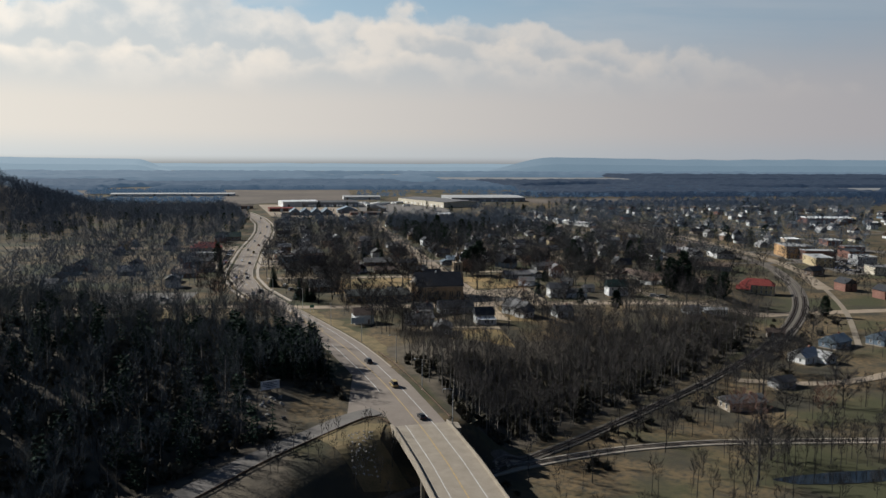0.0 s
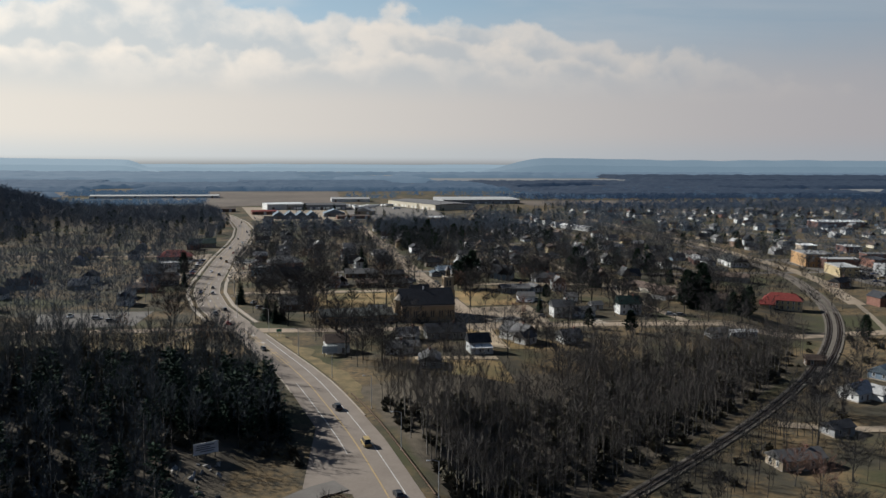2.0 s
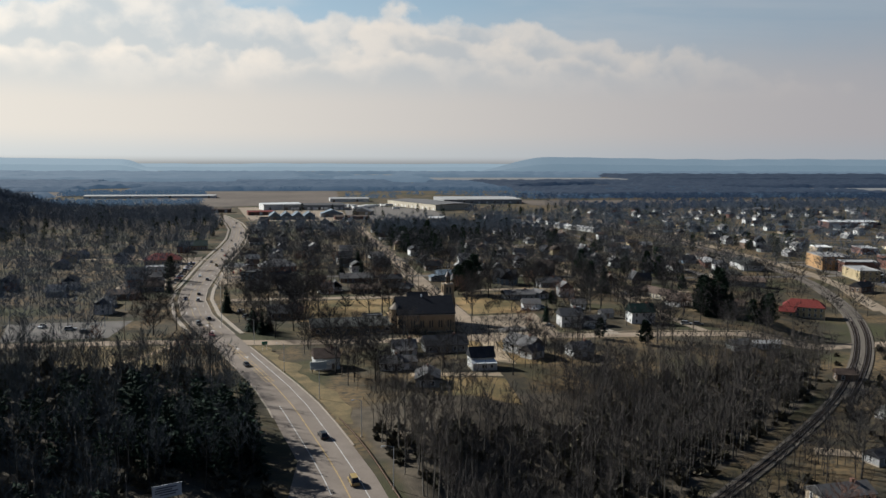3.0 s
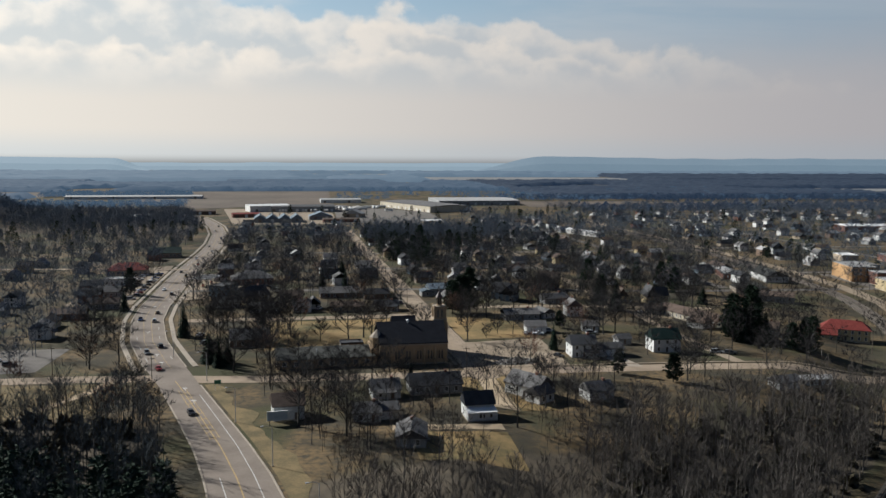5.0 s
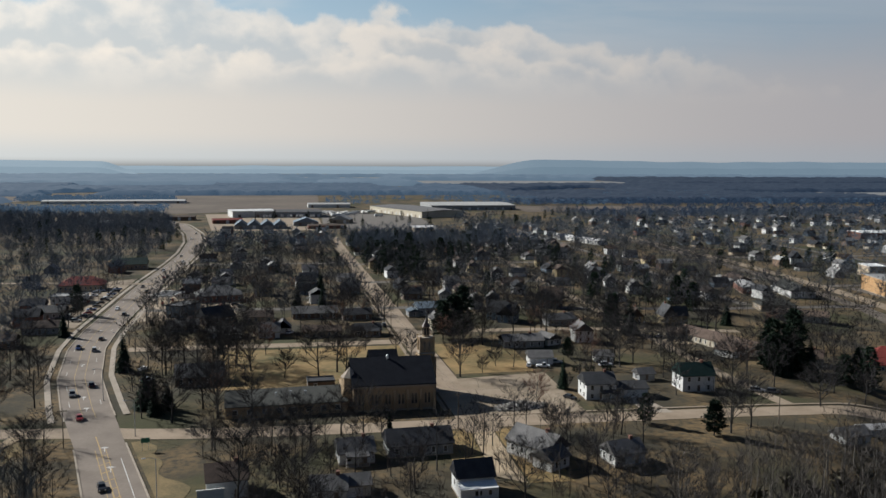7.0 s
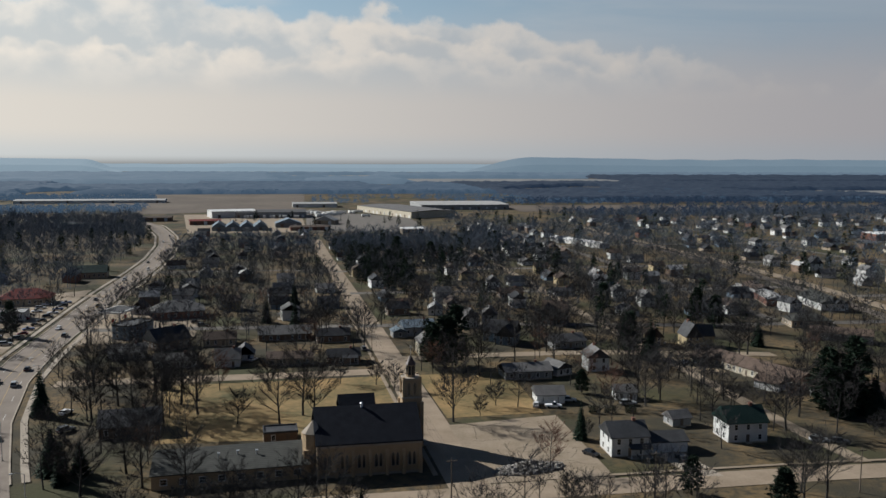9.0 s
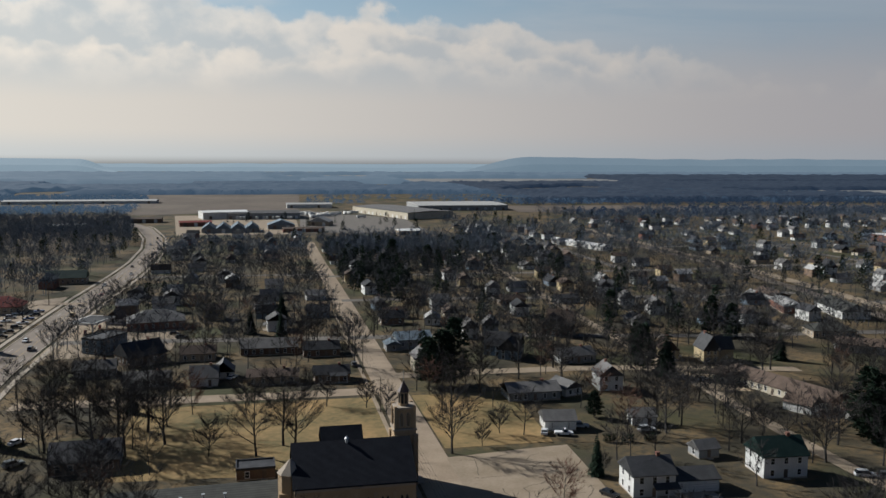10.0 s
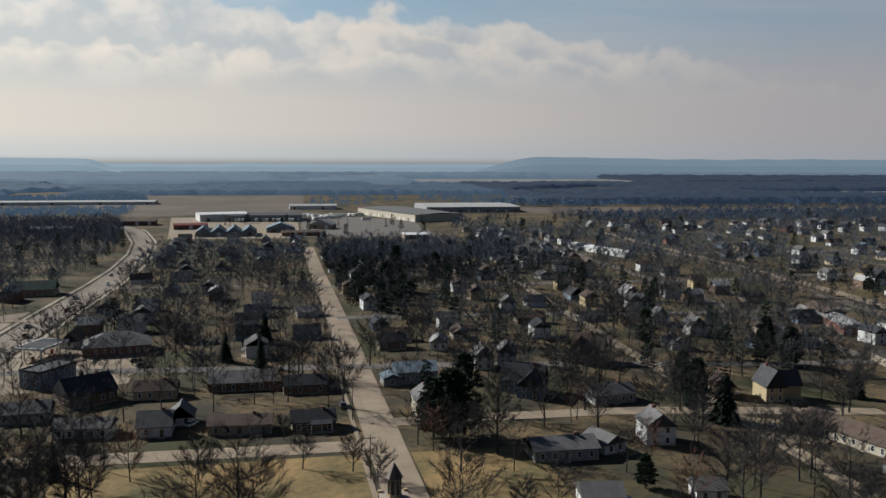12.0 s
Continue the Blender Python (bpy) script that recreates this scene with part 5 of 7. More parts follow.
def way_field():
    """How far each spot lies from the edge of the nearest road or track, on a grid."""
    X, Y = np.meshgrid(np.arange(-460, 1110, 2.5), np.arange(100, 1500, 2.5))
    D = np.abs(X - np.interp(Y, HY, HX)) - np.interp(Y, HY, HW) - 4
    lines = [(line, width / 2) for line, width, _ in STREETS] + [([tuple(p) for p in RAIL], 3), (branch, 3)]
    for line, half in lines:
        for (ax, ay), (bx, by) in zip(line[:-1], line[1:]):
            dx, dy = bx - ax, by - ay
            u = np.clip(((X - ax) * dx + (Y - ay) * dy) / (dx * dx + dy * dy), 0, 1)
            D = np.minimum(D, np.hypot(X - ax - u * dx, Y - ay - u * dy) - half)
    return D, np.abs(rail_side(X, Y)) * np.sign(rail_side(X, Y))


WAYS, RAILS = way_field()


def cell(x, y):
    return min(559, max(0, int((y - 100) / 2.5 + 0.5))), min(627, max(0, int((x + 460) / 2.5 + 0.5)))


def clear(x, y, r=5.0):
    if WAYS[cell(x, y)] < r:
        return False
    a = np.array(TAKEN)
    return bool(np.all((x - a[:, 0]) ** 2 + (y - a[:, 1]) ** 2 > (a[:, 2] + r) ** 2))


rng = random.Random(11)
spots = []
for x0 in (118, 150, 182, 212, 244, 276, 302, 336):
    spots += [(x0 + rng.uniform(-5, 5), y + rng.uniform(-4, 4)) for y in range(660, 1250, 27) if x0 > 262 or y < 1040]
for x0 in (88, 62, 36, 10, -12):
    spots += [(x0 + rng.uniform(-4, 4), y + rng.uniform(-4, 4)) for y in range(670, 1150, 28)]
for x0 in range(435, 900, 32):
    spots += [(x0 + rng.uniform(-6, 6), y + rng.uniform(-6, 6)) for y in range(600, 1300, 34)]
for x0 in (-75, -110, -145):
    spots += [(x0 + rng.uniform(-6, 6), y + rng.uniform(-6, 6)) for y in range(520, 850, 34)]
for x0 in range(330, 560, 30):
    spots += [(x0 + rng.uniform(-5, 5), y + rng.uniform(-5, 5)) for y in (345, 375, 425, 460, 500)]
rng.shuffle(spots)
made = 0
for x, y in spots:
    if made < 310 and clear(x, y, 7.0):
        copy_thing(rng.choice(PROTOS), place(x, y, rng.choice((0, 90, 180, 270)) + rng.uniform(-5, 5)))
        TAKEN.append((x, y, 7))
        made += 1

# ---------------- trees ----------------
def blade(s, p, q, r):
    """A thin branch as two crossed slivers."""
    d = q - p
    a = d.orthogonal().normalized() * r
    b = d.cross(a).normalized() * r
    s.add([p - a, p + a, p - b, p + b, q], [(0, 1, 4), (2, 3, 4)])


def bare_tree(seed, H, spread, limbs, subs, twigs, trunk_to=0.45, twig=(0.8, 0.03), r0=0.28, up=0.35, lean=False):
    """A leafless tree: trunk and limbs in one mesh, branches and twigs in another."""
    r = random.Random(seed)
    wood, crown = Soup(), Soup()
    p = Vector((0, 0, -0.3))
    line = [p]
    for i in range(4):
        p = p + Vector((r.uniform(-0.25, 0.25), r.uniform(-0.25, 0.25), H * 0.84 / 4))
        line.append(p)
    rad = [r0 * (1 - 0.2 * i) for i in range(5)]
    for i in range(4):
        wood.tube(line[i], line[i + 1], rad[i], rad[i + 1], 5 if r0 > 0.2 else 4)
    for k in range(limbs):
        u = trunk_to + (1 - trunk_to) * (k + r.random()) / limbs if trunk_to < 0.99 else 1
        f = min(3.999, u * 4)
        i = int(f)
        start = line[i].lerp(line[i + 1], f - i)
        a = k * 2.4 + r.uniform(-0.5, 0.5)
        out = Vector((math.cos(a), math.sin(a), 0))
        v = (u - trunk_to) / (1.001 - trunk_to)
        reach = spread * r.uniform(0.75, 1.12) * math.sin(math.pi * (0.3 + 0.62 * v))
        rise = (H - start.z) * (r.uniform(0.38, 0.7) if v < 0.7 else r.uniform(0.8, 1.0))
        mid = start + out * reach * 0.45 + Vector((0, 0, rise * 0.42))
        end = start + out * reach + Vector((0, 0, rise))
        lr = rad[i] * 0.42
        if lean:
            blade(wood, start, mid, lr)
            blade(wood, mid.lerp(start, 0.15), end, lr * 0.7)
        else:
            wood.tube(start, mid, lr, lr * 0.6, 4)
            wood.tube(mid, end, lr * 0.6, lr * 0.12, 3)
        for j in range(subs):
            v = 0.2 + 0.8 * (j + r.random()) / subs
            s = start.lerp(mid, v / 0.5) if v < 0.5 else mid.lerp(end, (v - 0.5) / 0.5)
            b = a + r.uniform(-1.5, 1.5)
            ln = spread * r.uniform(0.28, 0.55) * (1.1 - 0.4 * v)
            e = s + Vector((math.cos(b) * ln, math.sin(b) * ln, ln * r.uniform(0.3, 1.25)))
            way = (e - s).normalized()
            if lean:
                blade(crown, s, e, max(0.022, lr * 0.26))
            else:
                crown.tube(s, e, max(0.02, lr * 0.25), 0.012, 3)
            for _ in range(twigs):
                w = r.uniform(0.15, 1.0)
                q = s.lerp(e, w)
                d = (way * 0.9 + Vector((r.gauss(0, 0.55), r.gauss(0, 0.55), r.gauss(up, 0.4)))).normalized() * twig[0] * r.uniform(0.6, 1.6)
                side = d.cross(Vector((r.gauss(0, 1), r.gauss(0, 1), r.gauss(0, 1)))).normalized() * twig[1]
                crown.add([q - side, q + side, q + d], [(0, 1, 2)])
    return wood, crown


def spruce(seed, H, R, layers=20, fans=14):
    r = random.Random(seed)
    wood, crown = Soup().tube((0, 0, -0.3), (0, 0, H * 0.96), H * 0.017, 0.03, 5), Soup()
    for i in range(layers):
        u = i / (layers - 1)
        z = H * (0.06 + 0.92 * u)
        R_i = R * (1 - u) ** 0.85 + 0.25
        n = max(5, round(fans * (1 - 0.55 * u)))
        for k in range(n):
            a = 2 * math.pi * (k + r.random()) / n
            ln = R_i * r.uniform(0.7, 1.12)
            out, side = Vector((math.cos(a), math.sin(a), 0)), Vector((-math.sin(a), math.cos(a), 0))
            root, tip = Vector((0, 0, z)), out * ln + Vector((0, 0, z - ln * r.uniform(0.15, 0.4)))
            for s in (-1, 0, 1):
                wdt = 0.34 * ln * r.uniform(0.7, 1.2)
                b = root.lerp(tip, 0.35) + side * s * wdt * 0.9 + Vector((0, 0, -0.15 * abs(s)))
                e = root.lerp(tip, r.uniform(0.8, 1.0)) + side * s * wdt * r.uniform(0.6, 1.1) + Vector((0, 0, -0.12 * ln * abs(s)))
                t = side * wdt * 0.42
                crown.add([root, b - t, e, b + t + Vector((0, 0, 0.15))], [(0, 1, 2), (0, 2, 3)])
    return wood, crown


def pine(seed, H, R, clumps=110, blades=30, size=1.0):
    """A ragged evergreen: tiers of limbs with tufts of needles towards their ends, narrowing to the top."""
    r = random.Random(seed)
    wood, crown = Soup().tube((0, 0, -0.3), (0, 0, H * 0.95), H * 0.02, 0.05, 5), Soup()
    for i in range(clumps):
        u = (i + r.random()) / clumps
        z = H * (0.12 + 0.86 * u)
        a = i * 2.4 + r.uniform(-0.4, 0.4)
        reach = R * ((1 - u) ** 0.6 * (0.55 + 0.45 * min(1, u * 4)) + 0.06) * r.uniform(0.45, 1.05)
        c = Vector((math.cos(a) * reach, math.sin(a) * reach, z))
        out = Vector((math.cos(a), math.sin(a), 0.12))
        blade(wood, Vector((0, 0, z - reach * 0.12)), c, 0.08)
        for _ in range(blades):
            q = c * 1.0
            q.x *= r.uniform(0.55, 1.05)
            q.y *= r.uniform(0.55, 1.05)
            q += Vector((r.gauss(0, 0.35), r.gauss(0, 0.35), r.gauss(0, 0.16)))
            d = (out * r.uniform(0.4, 1.0) + Vector((r.gauss(0, 0.5), r.gauss(0, 0.5), r.gauss(0.05, 0.25)))).normalized() * r.uniform(0.5, 1.1) * size
            s = d.cross(Vector((r.gauss(0, 1), r.gauss(0, 1), r.gauss(0, 1)))).normalized() * 0.2 * size
            crown.add([q - s, q + s, q + d], [(0, 1, 2)])
    return wood, crown


def tree_thing(name, wood, crown, crown_mat, label, bark="bark"):
    root = new(name)
    part("trunk", wood, M[bark], root)
    part("crown", crown, M[crown_mat], root)
    return tagged(root, label, "tree", group="trees of the town")


BIG = [bare_tree(100 + i, h, s, 15, 7, 28, 0.2, (1.55, 0.022), 0.32) for i, (h, s) in enumerate(((15, 6.5), (17, 7), (13, 6.5), (16, 7.5), (14, 5.5)))]
SMALL = [bare_tree(200 + i, h, s, 13, 7, 18, 0.2, (1.05, 0.024), 0.16, 0.7) for i, (h, s) in enumerate(((8.5, 3.4), (10, 3.6), (7, 3.2), (11, 4)))]
SPRUCE = [spruce(300 + i, h, s) for i, (h, s) in enumerate(((12, 3.9), (15, 4.1), (9, 3.4), (13, 3.0)))]
PINE = [pine(400 + i, h, s) for i, (h, s) in enumerate(((15, 5.5), (12, 4.5), (17, 5.0)))]
KEY = [  # kind, x, y, size
    ("big", 107, 488, 1.0), ("small", 122, 444, 1.0), ("big", 67, 500, 1.05), ("big", 57, 496, 1.0), ("small", 45, 498, 1.0), ("small", 38, 537, 1.1), ("small", 95, 526, 1.0),
    ("spruce", 138, 466, 0.75), ("big", 171, 495, 1.0), ("big", 202, 467, 0.95), ("big", 188, 484, 0.8), ("small", 160, 497, 1.0), ("spruce", 233, 484, 1.45), ("pine", 226, 480, 1.15), ("spruce", 240, 478, 1.35),
    ("spruce", 241, 486, 1.2), ("pine", 118, 553, 1.45), ("pine", 123, 557, 1.2), ("pine", 114, 556, 1.0), ("spruce", 66, 648, 0.95), ("spruce", 67, 690, 1.1), ("spruce", 53, 659, 0.8), ("big", -11, 727, 1.1), ("big", 24, 502, 1.0),
    ("big", 22, 480, 0.9), ("spruce", -13, 518, 0.9), ("spruce", 2, 466, 1.15), ("spruce", 6, 458, 0.85), ("spruce", 9, 464, 0.7), ("big", -6, 560, 0.9), ("small", 90, 534, 1.0), ("big", 34, 380, 0.95), ("big", 51, 419, 0.9),
    ("big", 66, 424, 0.8), ("small", 71, 424, 1.0), ("spruce", 73, 424, 0.5), ("small", 5, 460, 1.0), ("big", 20, 462, 0.9), ("small", 140, 467, 0.6), ("pine", 149, 424, 0.55), ("pine", 164, 411, 0.75),
    ("big", 179, 417, 0.8), ("big", 216, 437, 0.9), ("pine", 243, 462, 0.85), ("pine", 249, 457, 0.85), ("pine", 252, 466, 0.8), ("big", -41, 514, 0.8), ("big", -40, 462, 0.9), ("big", -14, 397, 0.8), ("small", -20, 390, 1.0),
    ("big", 47, 369, 0.95), ("big", 96, 370, 0.8), ("small", 54, 534, 1.1), ("big", 106, 643, 0.9), ("big", 137, 572, 0.9), ("small", 159, 566, 0.9), ("big", 195, 572, 0.9), ("big", 173, 506, 0.95), ("pine", 156, 512, 0.6),
    ("pine", 197, 566, 0.95), ("spruce", 203, 560, 1.3), ("pine", 270, 628, 1.15), ("pine", 264, 636, 0.95), ("spruce", 20, 542, 0.7), ("big", 127, 661, 0.9), ("pine", 151, 894, 1.1), ("pine", 177, 890, 1.0), ("pine", 128, 846, 1.0),
    ("pine", 135, 830, 0.9), ("spruce", 128, 790, 1.0), ("pine", 211, 602, 0.9), ("spruce", 208, 596, 1.1), ("spruce", 229, 478, 1.0), ("big", 116, 530, 0.9), ("big", 128, 540, 1.0), ("small", 112, 545, 0.9), ("big", 147, 560, 0.9),
    ("big", 12, 449, 1.0), ("big", 25, 452, 0.95), ("big", 35, 447, 0.85), ("big", 46, 427, 0.75), ("big", 60, 428, 0.7), ("big", 18, 530, 1.05), ("big", 8, 524, 1.1), ("big", 3, 509, 1.0), ("big", 21, 511, 1.1), ("big", 64, 503, 1.1),
    ("big", -2, 540, 1.0), ("big", 4, 575, 0.9), ("big", 78, 538, 0.6), ("big", 181, 562, 0.95), ("big", 165, 575, 0.9), ("big", 205, 520, 0.9), ("big", 196, 512, 0.9), ("big", 212, 527, 0.8), ("big", 240, 556, 1.0), ("big", 250, 566, 1.1),
    ("big", 141, 226, 0.95), ("big", 126, 208, 0.9), ("small", 150, 250, 1.0), ("big", 168, 262, 0.8), ("small", 182, 262, 1.0), ("big", 196, 270, 0.9), ("big", 176, 290, 0.9), ("big", 214, 300, 1.0), ("small", 150, 262, 1.0), ("small", 108, 250, 0.9),
    ("big", 14, 514, 1.2), ("big", 27, 522, 1.2), ("big", 33, 510, 1.1), ("pine", 234, 480, 1.3), ("pine", 229, 486, 1.2), ("pine", 238, 487, 1.15), ("big", 236, 350, 0.8), ("pine", 290, 420, 0.7), ("pine", 330, 400, 1.0), ("pine", 318, 396, 0.9), ("big", 262, 388, 0.8), ("small", 228, 345, 1.0), ("big", 205, 318, 1.0), ("big", 196, 318, 0.9),
]
LIB = {"big": [tree_thing("bare_tree", a, b, "twig", "large leafless tree with spreading grey-brown branches") for a, b in BIG],
       "small": [tree_thing("bare_tree", a, b, "red_twig" if i % 2 else "twig", "small leafless tree on dry grass") for i, (a, b) in enumerate(SMALL)],
       "spruce": [tree_thing("spruce_tree", a, b, "needle", "dark green pointed spruce tree") for a, b in SPRUCE],
       "pine": [tree_thing("pine_tree", a, b, "needle", "dark green ragged pine tree") for a, b in PINE]}
PLANTS = []


def plant(kind, x, y, size, k, turn):
    m = place(x, y, turn) @ Matrix.Diagonal((size, size, size, 1))
    first = LIB[kind][k]
    if first.matrix_basis == Matrix.Identity(4):
        first.matrix_basis = m
    else:
        c = copy_thing(first, Matrix.Identity(4))
        c.matrix_basis = m
    PLANTS.append((x, y))


rng = random.Random(21)
for i, (kind, x, y, size) in enumerate(KEY):
    plant(kind, x, y, size * 1.15, i % len(LIB[kind]), rng.uniform(0, 360))
count = 0
while count < 84:
    x, y = rng.uniform(-60, 300), rng.uniform(410, 720)
    if x > 60 + 0.42 * y:
        continue
    lawn = 34 < x < 96 and 478 < y < 548 or 104 < x < 141 and 434 < y < 491
    if lawn or not clear(x, y, 2.6) or any((x - a) ** 2 + (y - b) ** 2 < 30 for a, b in PLANTS):
        continue
    kind = rng.choice(("big", "small")) if 20 < x < 100 or y < 520 else rng.choices(("big", "small", "spruce", "pine"), (0.66, 0.2, 0.06, 0.08))[0]
    plant(kind, x, y, rng.uniform(0.75, 1.1), rng.randrange(len(LIB[kind])), rng.uniform(0, 360))
    count += 1


# woods: tall slim trees, many to the mesh
def joined(pair):
    (V, T), (W, U) = pair[0].arrays(), pair[1].arrays()
    return np.concatenate((V, W)), np.concatenate((T, U + len(V)))


SLIM = [bare_tree(500 + i, h, s, 8, 4, 9, 0.42, (1.6, 0.03), 0.19, 1.5, True) for i, (h, s) in enumerate(((16, 2.1), (18, 2.4), (14, 2.0), (17, 2.8), (12, 2.3), (19, 2.2)))]
MID = [joined(bare_tree(560 + i, h, s, 12, 5, 13, 0.24, (1.5, 0.04), 0.25, 0.5, True)) for i, (h, s) in enumerate(((16, 6), (18, 6.5), (14, 5.5)))]
FAR = [joined(bare_tree(600 + i, h, s, 8, 3, 10, 0.24, (1.9, 0.075), 0.18, 0.5, True)) for i, (h, s) in enumerate(((15, 5), (17, 5.3), (13, 4.8), (16, 5.6)))]
LAST = [joined(bare_tree(640 + i, h, s, 6, 2, 7, 0.26, (2.6, 0.15), 0.15, 0.5, True)) for i, (h, s) in enumerate(((15, 5), (17, 5.5), (13, 4.8), (16, 6)))]
SLIM_WOOD, SLIM_TWIG = [a.arrays() for a, _ in SLIM], [b.arrays() for _, b in SLIM]
SLIM = [joined(p) for p in SLIM]
FIR = [joined(pine(700, 15, 3.6, 40, 8, 1.6)), joined(spruce(701, 14, 3.0, 9, 8)), joined(pine(702, 12, 3.4, 36, 8, 1.6))]


def tuft(seed, n=34, R=6.5, H=9.0):
    r = random.Random(seed)
    s = Soup()
    for _ in range(n):
        a, u = r.uniform(0, 6.283), r.random()
        rr = R * math.sqrt(r.random()) * (1.15 - 0.7 * u)
        q = Vector((math.cos(a) * rr, math.sin(a) * rr, H * (0.15 + 0.8 * u)))
        d = Vector((r.gauss(0, 0.8), r.gauss(0, 0.8), r.gauss(0.6, 0.5))).normalized() * r.uniform(1.2, 2.8)
        e = d.cross(Vector((r.gauss(0, 1), r.gauss(0, 1), r.gauss(0, 1)))).normalized() * r.uniform(0.5, 1.2)
        s.add([q - e, q + e, q + d], [(0, 1, 2)])
    return s.arrays()


TUFT = [tuft(800 + i) for i in range(5)]
BUSH = [tuft(820 + i, 40, 1.4, 1.8) for i in range(4)]


def grow(name, label, protos, tries, region, ok, gap, sizes, material, seed, trunks=None, bark="grey_bark"):
    """Plants spread over a region. trunks: the same plants' trunks, as a mesh of another bark."""
    r = random.Random(seed)
    x0, x1, y0, y1 = region
    taken, out = {}, []
    for _ in range(tries):
        x, y = r.uniform(x0, x1), r.uniform(y0, y1)
        c = (int(x // gap), int(y // gap))
        if c in taken or not ok(x, y):
            continue
        taken[c] = 1
        out.append((x, y, 0.0, r.uniform(*sizes), r.uniform(0, 6.28), r.randrange(len(protos))))
    if not out:
        return
    Z = gz(np.array([p[0] for p in out]), np.array([p[1] for p in out])) - 0.2
    out = [(p[0], p[1], float(z), *p[3:]) for p, z in zip(out, Z)]
    ob = tagged(scatter(name, protos, out, M[material]), label, "trees", kind="stuff")
    if trunks:
        t = scatter("trunks", trunks, out, M[bark])
        t.parent = ob
        tagged(t, kind="stuff")


def houses_off(x, y, r=2.0):
    a = np.array(TAKEN)
    return bool(np.all((x - a[:, 0]) ** 2 + (y - a[:, 1]) ** 2 > (a[:, 2] + r) ** 2))


def in_south(x, y):
    d = x - float(np.interp(y, HY, HX))
    return d > 15 and RAILS[cell(x, y)] > 9 and y - 0.25 * (x - 60) < 318 + 30 * float(sm(98, 130, x)) + 8 * float(sm(130, 165, x)) and x < 262 and houses_off(x, y)


def in_hill(x, y):
    if -66 < x < -24 and 394 < y < 442:
        return False
    d = float(np.interp(y, HY, HX)) - x
    return d > 17 and not (-15 < x < 12 and 234 < y < 272) and WAYS[cell(x, y)] > 4.5 and x > -0.42 * y - 40 and y < 390 - 0.3 * (x + 20) and (y > 0.9 * x + 229 or x < -36)


def patchy(x, y, scale=60, cut=0.0, seed=1.0):
    return noise.noise(Vector((x / scale, y / scale, seed))) > cut


grow("woods", "dense leafless woods of slim grey trunks", SLIM_TWIG, 12000, (40, 262, 235, 424), in_south, 4.8, (0.7, 1.2), "wood_twig", 31, SLIM_WOOD)
grow("woods", "dense dark leafless woods on a hillside", SLIM_TWIG, 9000, (-170, 10, 120, 405), in_hill, 6.2, (0.75, 1.05), "hill_twig", 32, SLIM_WOOD, "bark")
grow("woods", "dark evergreens on a wooded hillside", FIR, 4000, (-170, 10, 120, 405), lambda x, y: in_hill(x, y) and y < 318 and patchy(x, y, 40, -0.1, 5.0), 9.5, (0.7, 1.0), "needle", 33)
grow("woods", "pale trunks of birches on a wooded hillside", SLIM_WOOD, 160, (-140, -10, 180, 330), in_hill, 16, (0.8, 1.0), "pale_bark", 34)
grow("undergrowth", "low brown undergrowth below bare trees", BUSH, 5000, (-120, 262, 150, 400), lambda x, y: in_south(x, y) or in_hill(x, y), 4, (0.5, 1.3), "shrub", 35)
grow("undergrowth", "brown brush on the low ground", SLIM, 700, (70, 300, 180, 340), lambda x, y: RAILS[cell(x, y)] < -7 and clear(x, y, 1.5) and patchy(x, y, 22, 0.02, 9.0), 4.5, (0.22, 0.42), "brush", 68)
grow("undergrowth", "scrub beside the railway", BUSH, 900, (50, 300, 200, 420), lambda x, y: 5 < abs(RAILS[cell(x, y)]) < 26 and clear(x, y, 1) and patchy(x, y, 20, 0.0), 4, (0.4, 1.0), "shrub", 36)
grow("woods", "thin saplings on a grassy bank", SLIM, 70, (-10, 26, 205, 240), lambda x, y: y < 232 and y < 0.85 * x + 222, 5, (0.35, 0.6), "twig", 37)
grow("woods", "scattered bare trees below the railway", SLIM, 230, (60, 270, 170, 270), lambda x, y: clear(x, y, 2) and RAILS[cell(x, y)] < -6, 9, (0.55, 0.95), "twig", 38)
grow("woods", "brushy trees along the railway", SLIM, 900, (112, 235, 240, 380), lambda x, y: -24 < RAILS[cell(x, y)] < -4.5 and houses_off(x, y), 5, (0.45, 0.85), "twig", 63)
grow("town_trees", "bare trees on a grassy corner", MID, 260, (-75, 2, 380, 438), lambda x, y: clear(x, y, 2) and (x > -24 or y < 402), 7, (0.45, 0.7), "twig", 64)
grow("woods", "bare trees round a pond", SLIM, 200, (125, 190, 216, 232), lambda x, y: clear(x, y, 2), 5, (0.45, 0.8), "twig", 49)
grow("woods", "leafless woods west of the highway", FAR, 6000, (-330, -58, 850, 1075), lambda x, y: clear(x, y, 3) and patchy(x, y, 45, 0.05), 10, (0.7, 1.0), "hazed_twig", 39)
grow("woods", "leafless woods west of the highway", LAST, 6000, (-360, -58, 1080, 1330), lambda x, y: clear(x, y, 3) and x < -58 - 0.14 * (y - 1080), 8.5, (0.8, 1.1), "hazed_twig", 50)
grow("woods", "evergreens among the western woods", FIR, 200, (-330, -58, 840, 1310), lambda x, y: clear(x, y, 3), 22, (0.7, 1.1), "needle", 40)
grow("woods", "bare trees on a distant hill", LAST, 6000, (-640, -250, 960, 1440), lambda x, y: x < -0.2 * y - 60 and clear(x, y, 3), 12.5, (0.85, 1.2), "hazed_twig", 41)
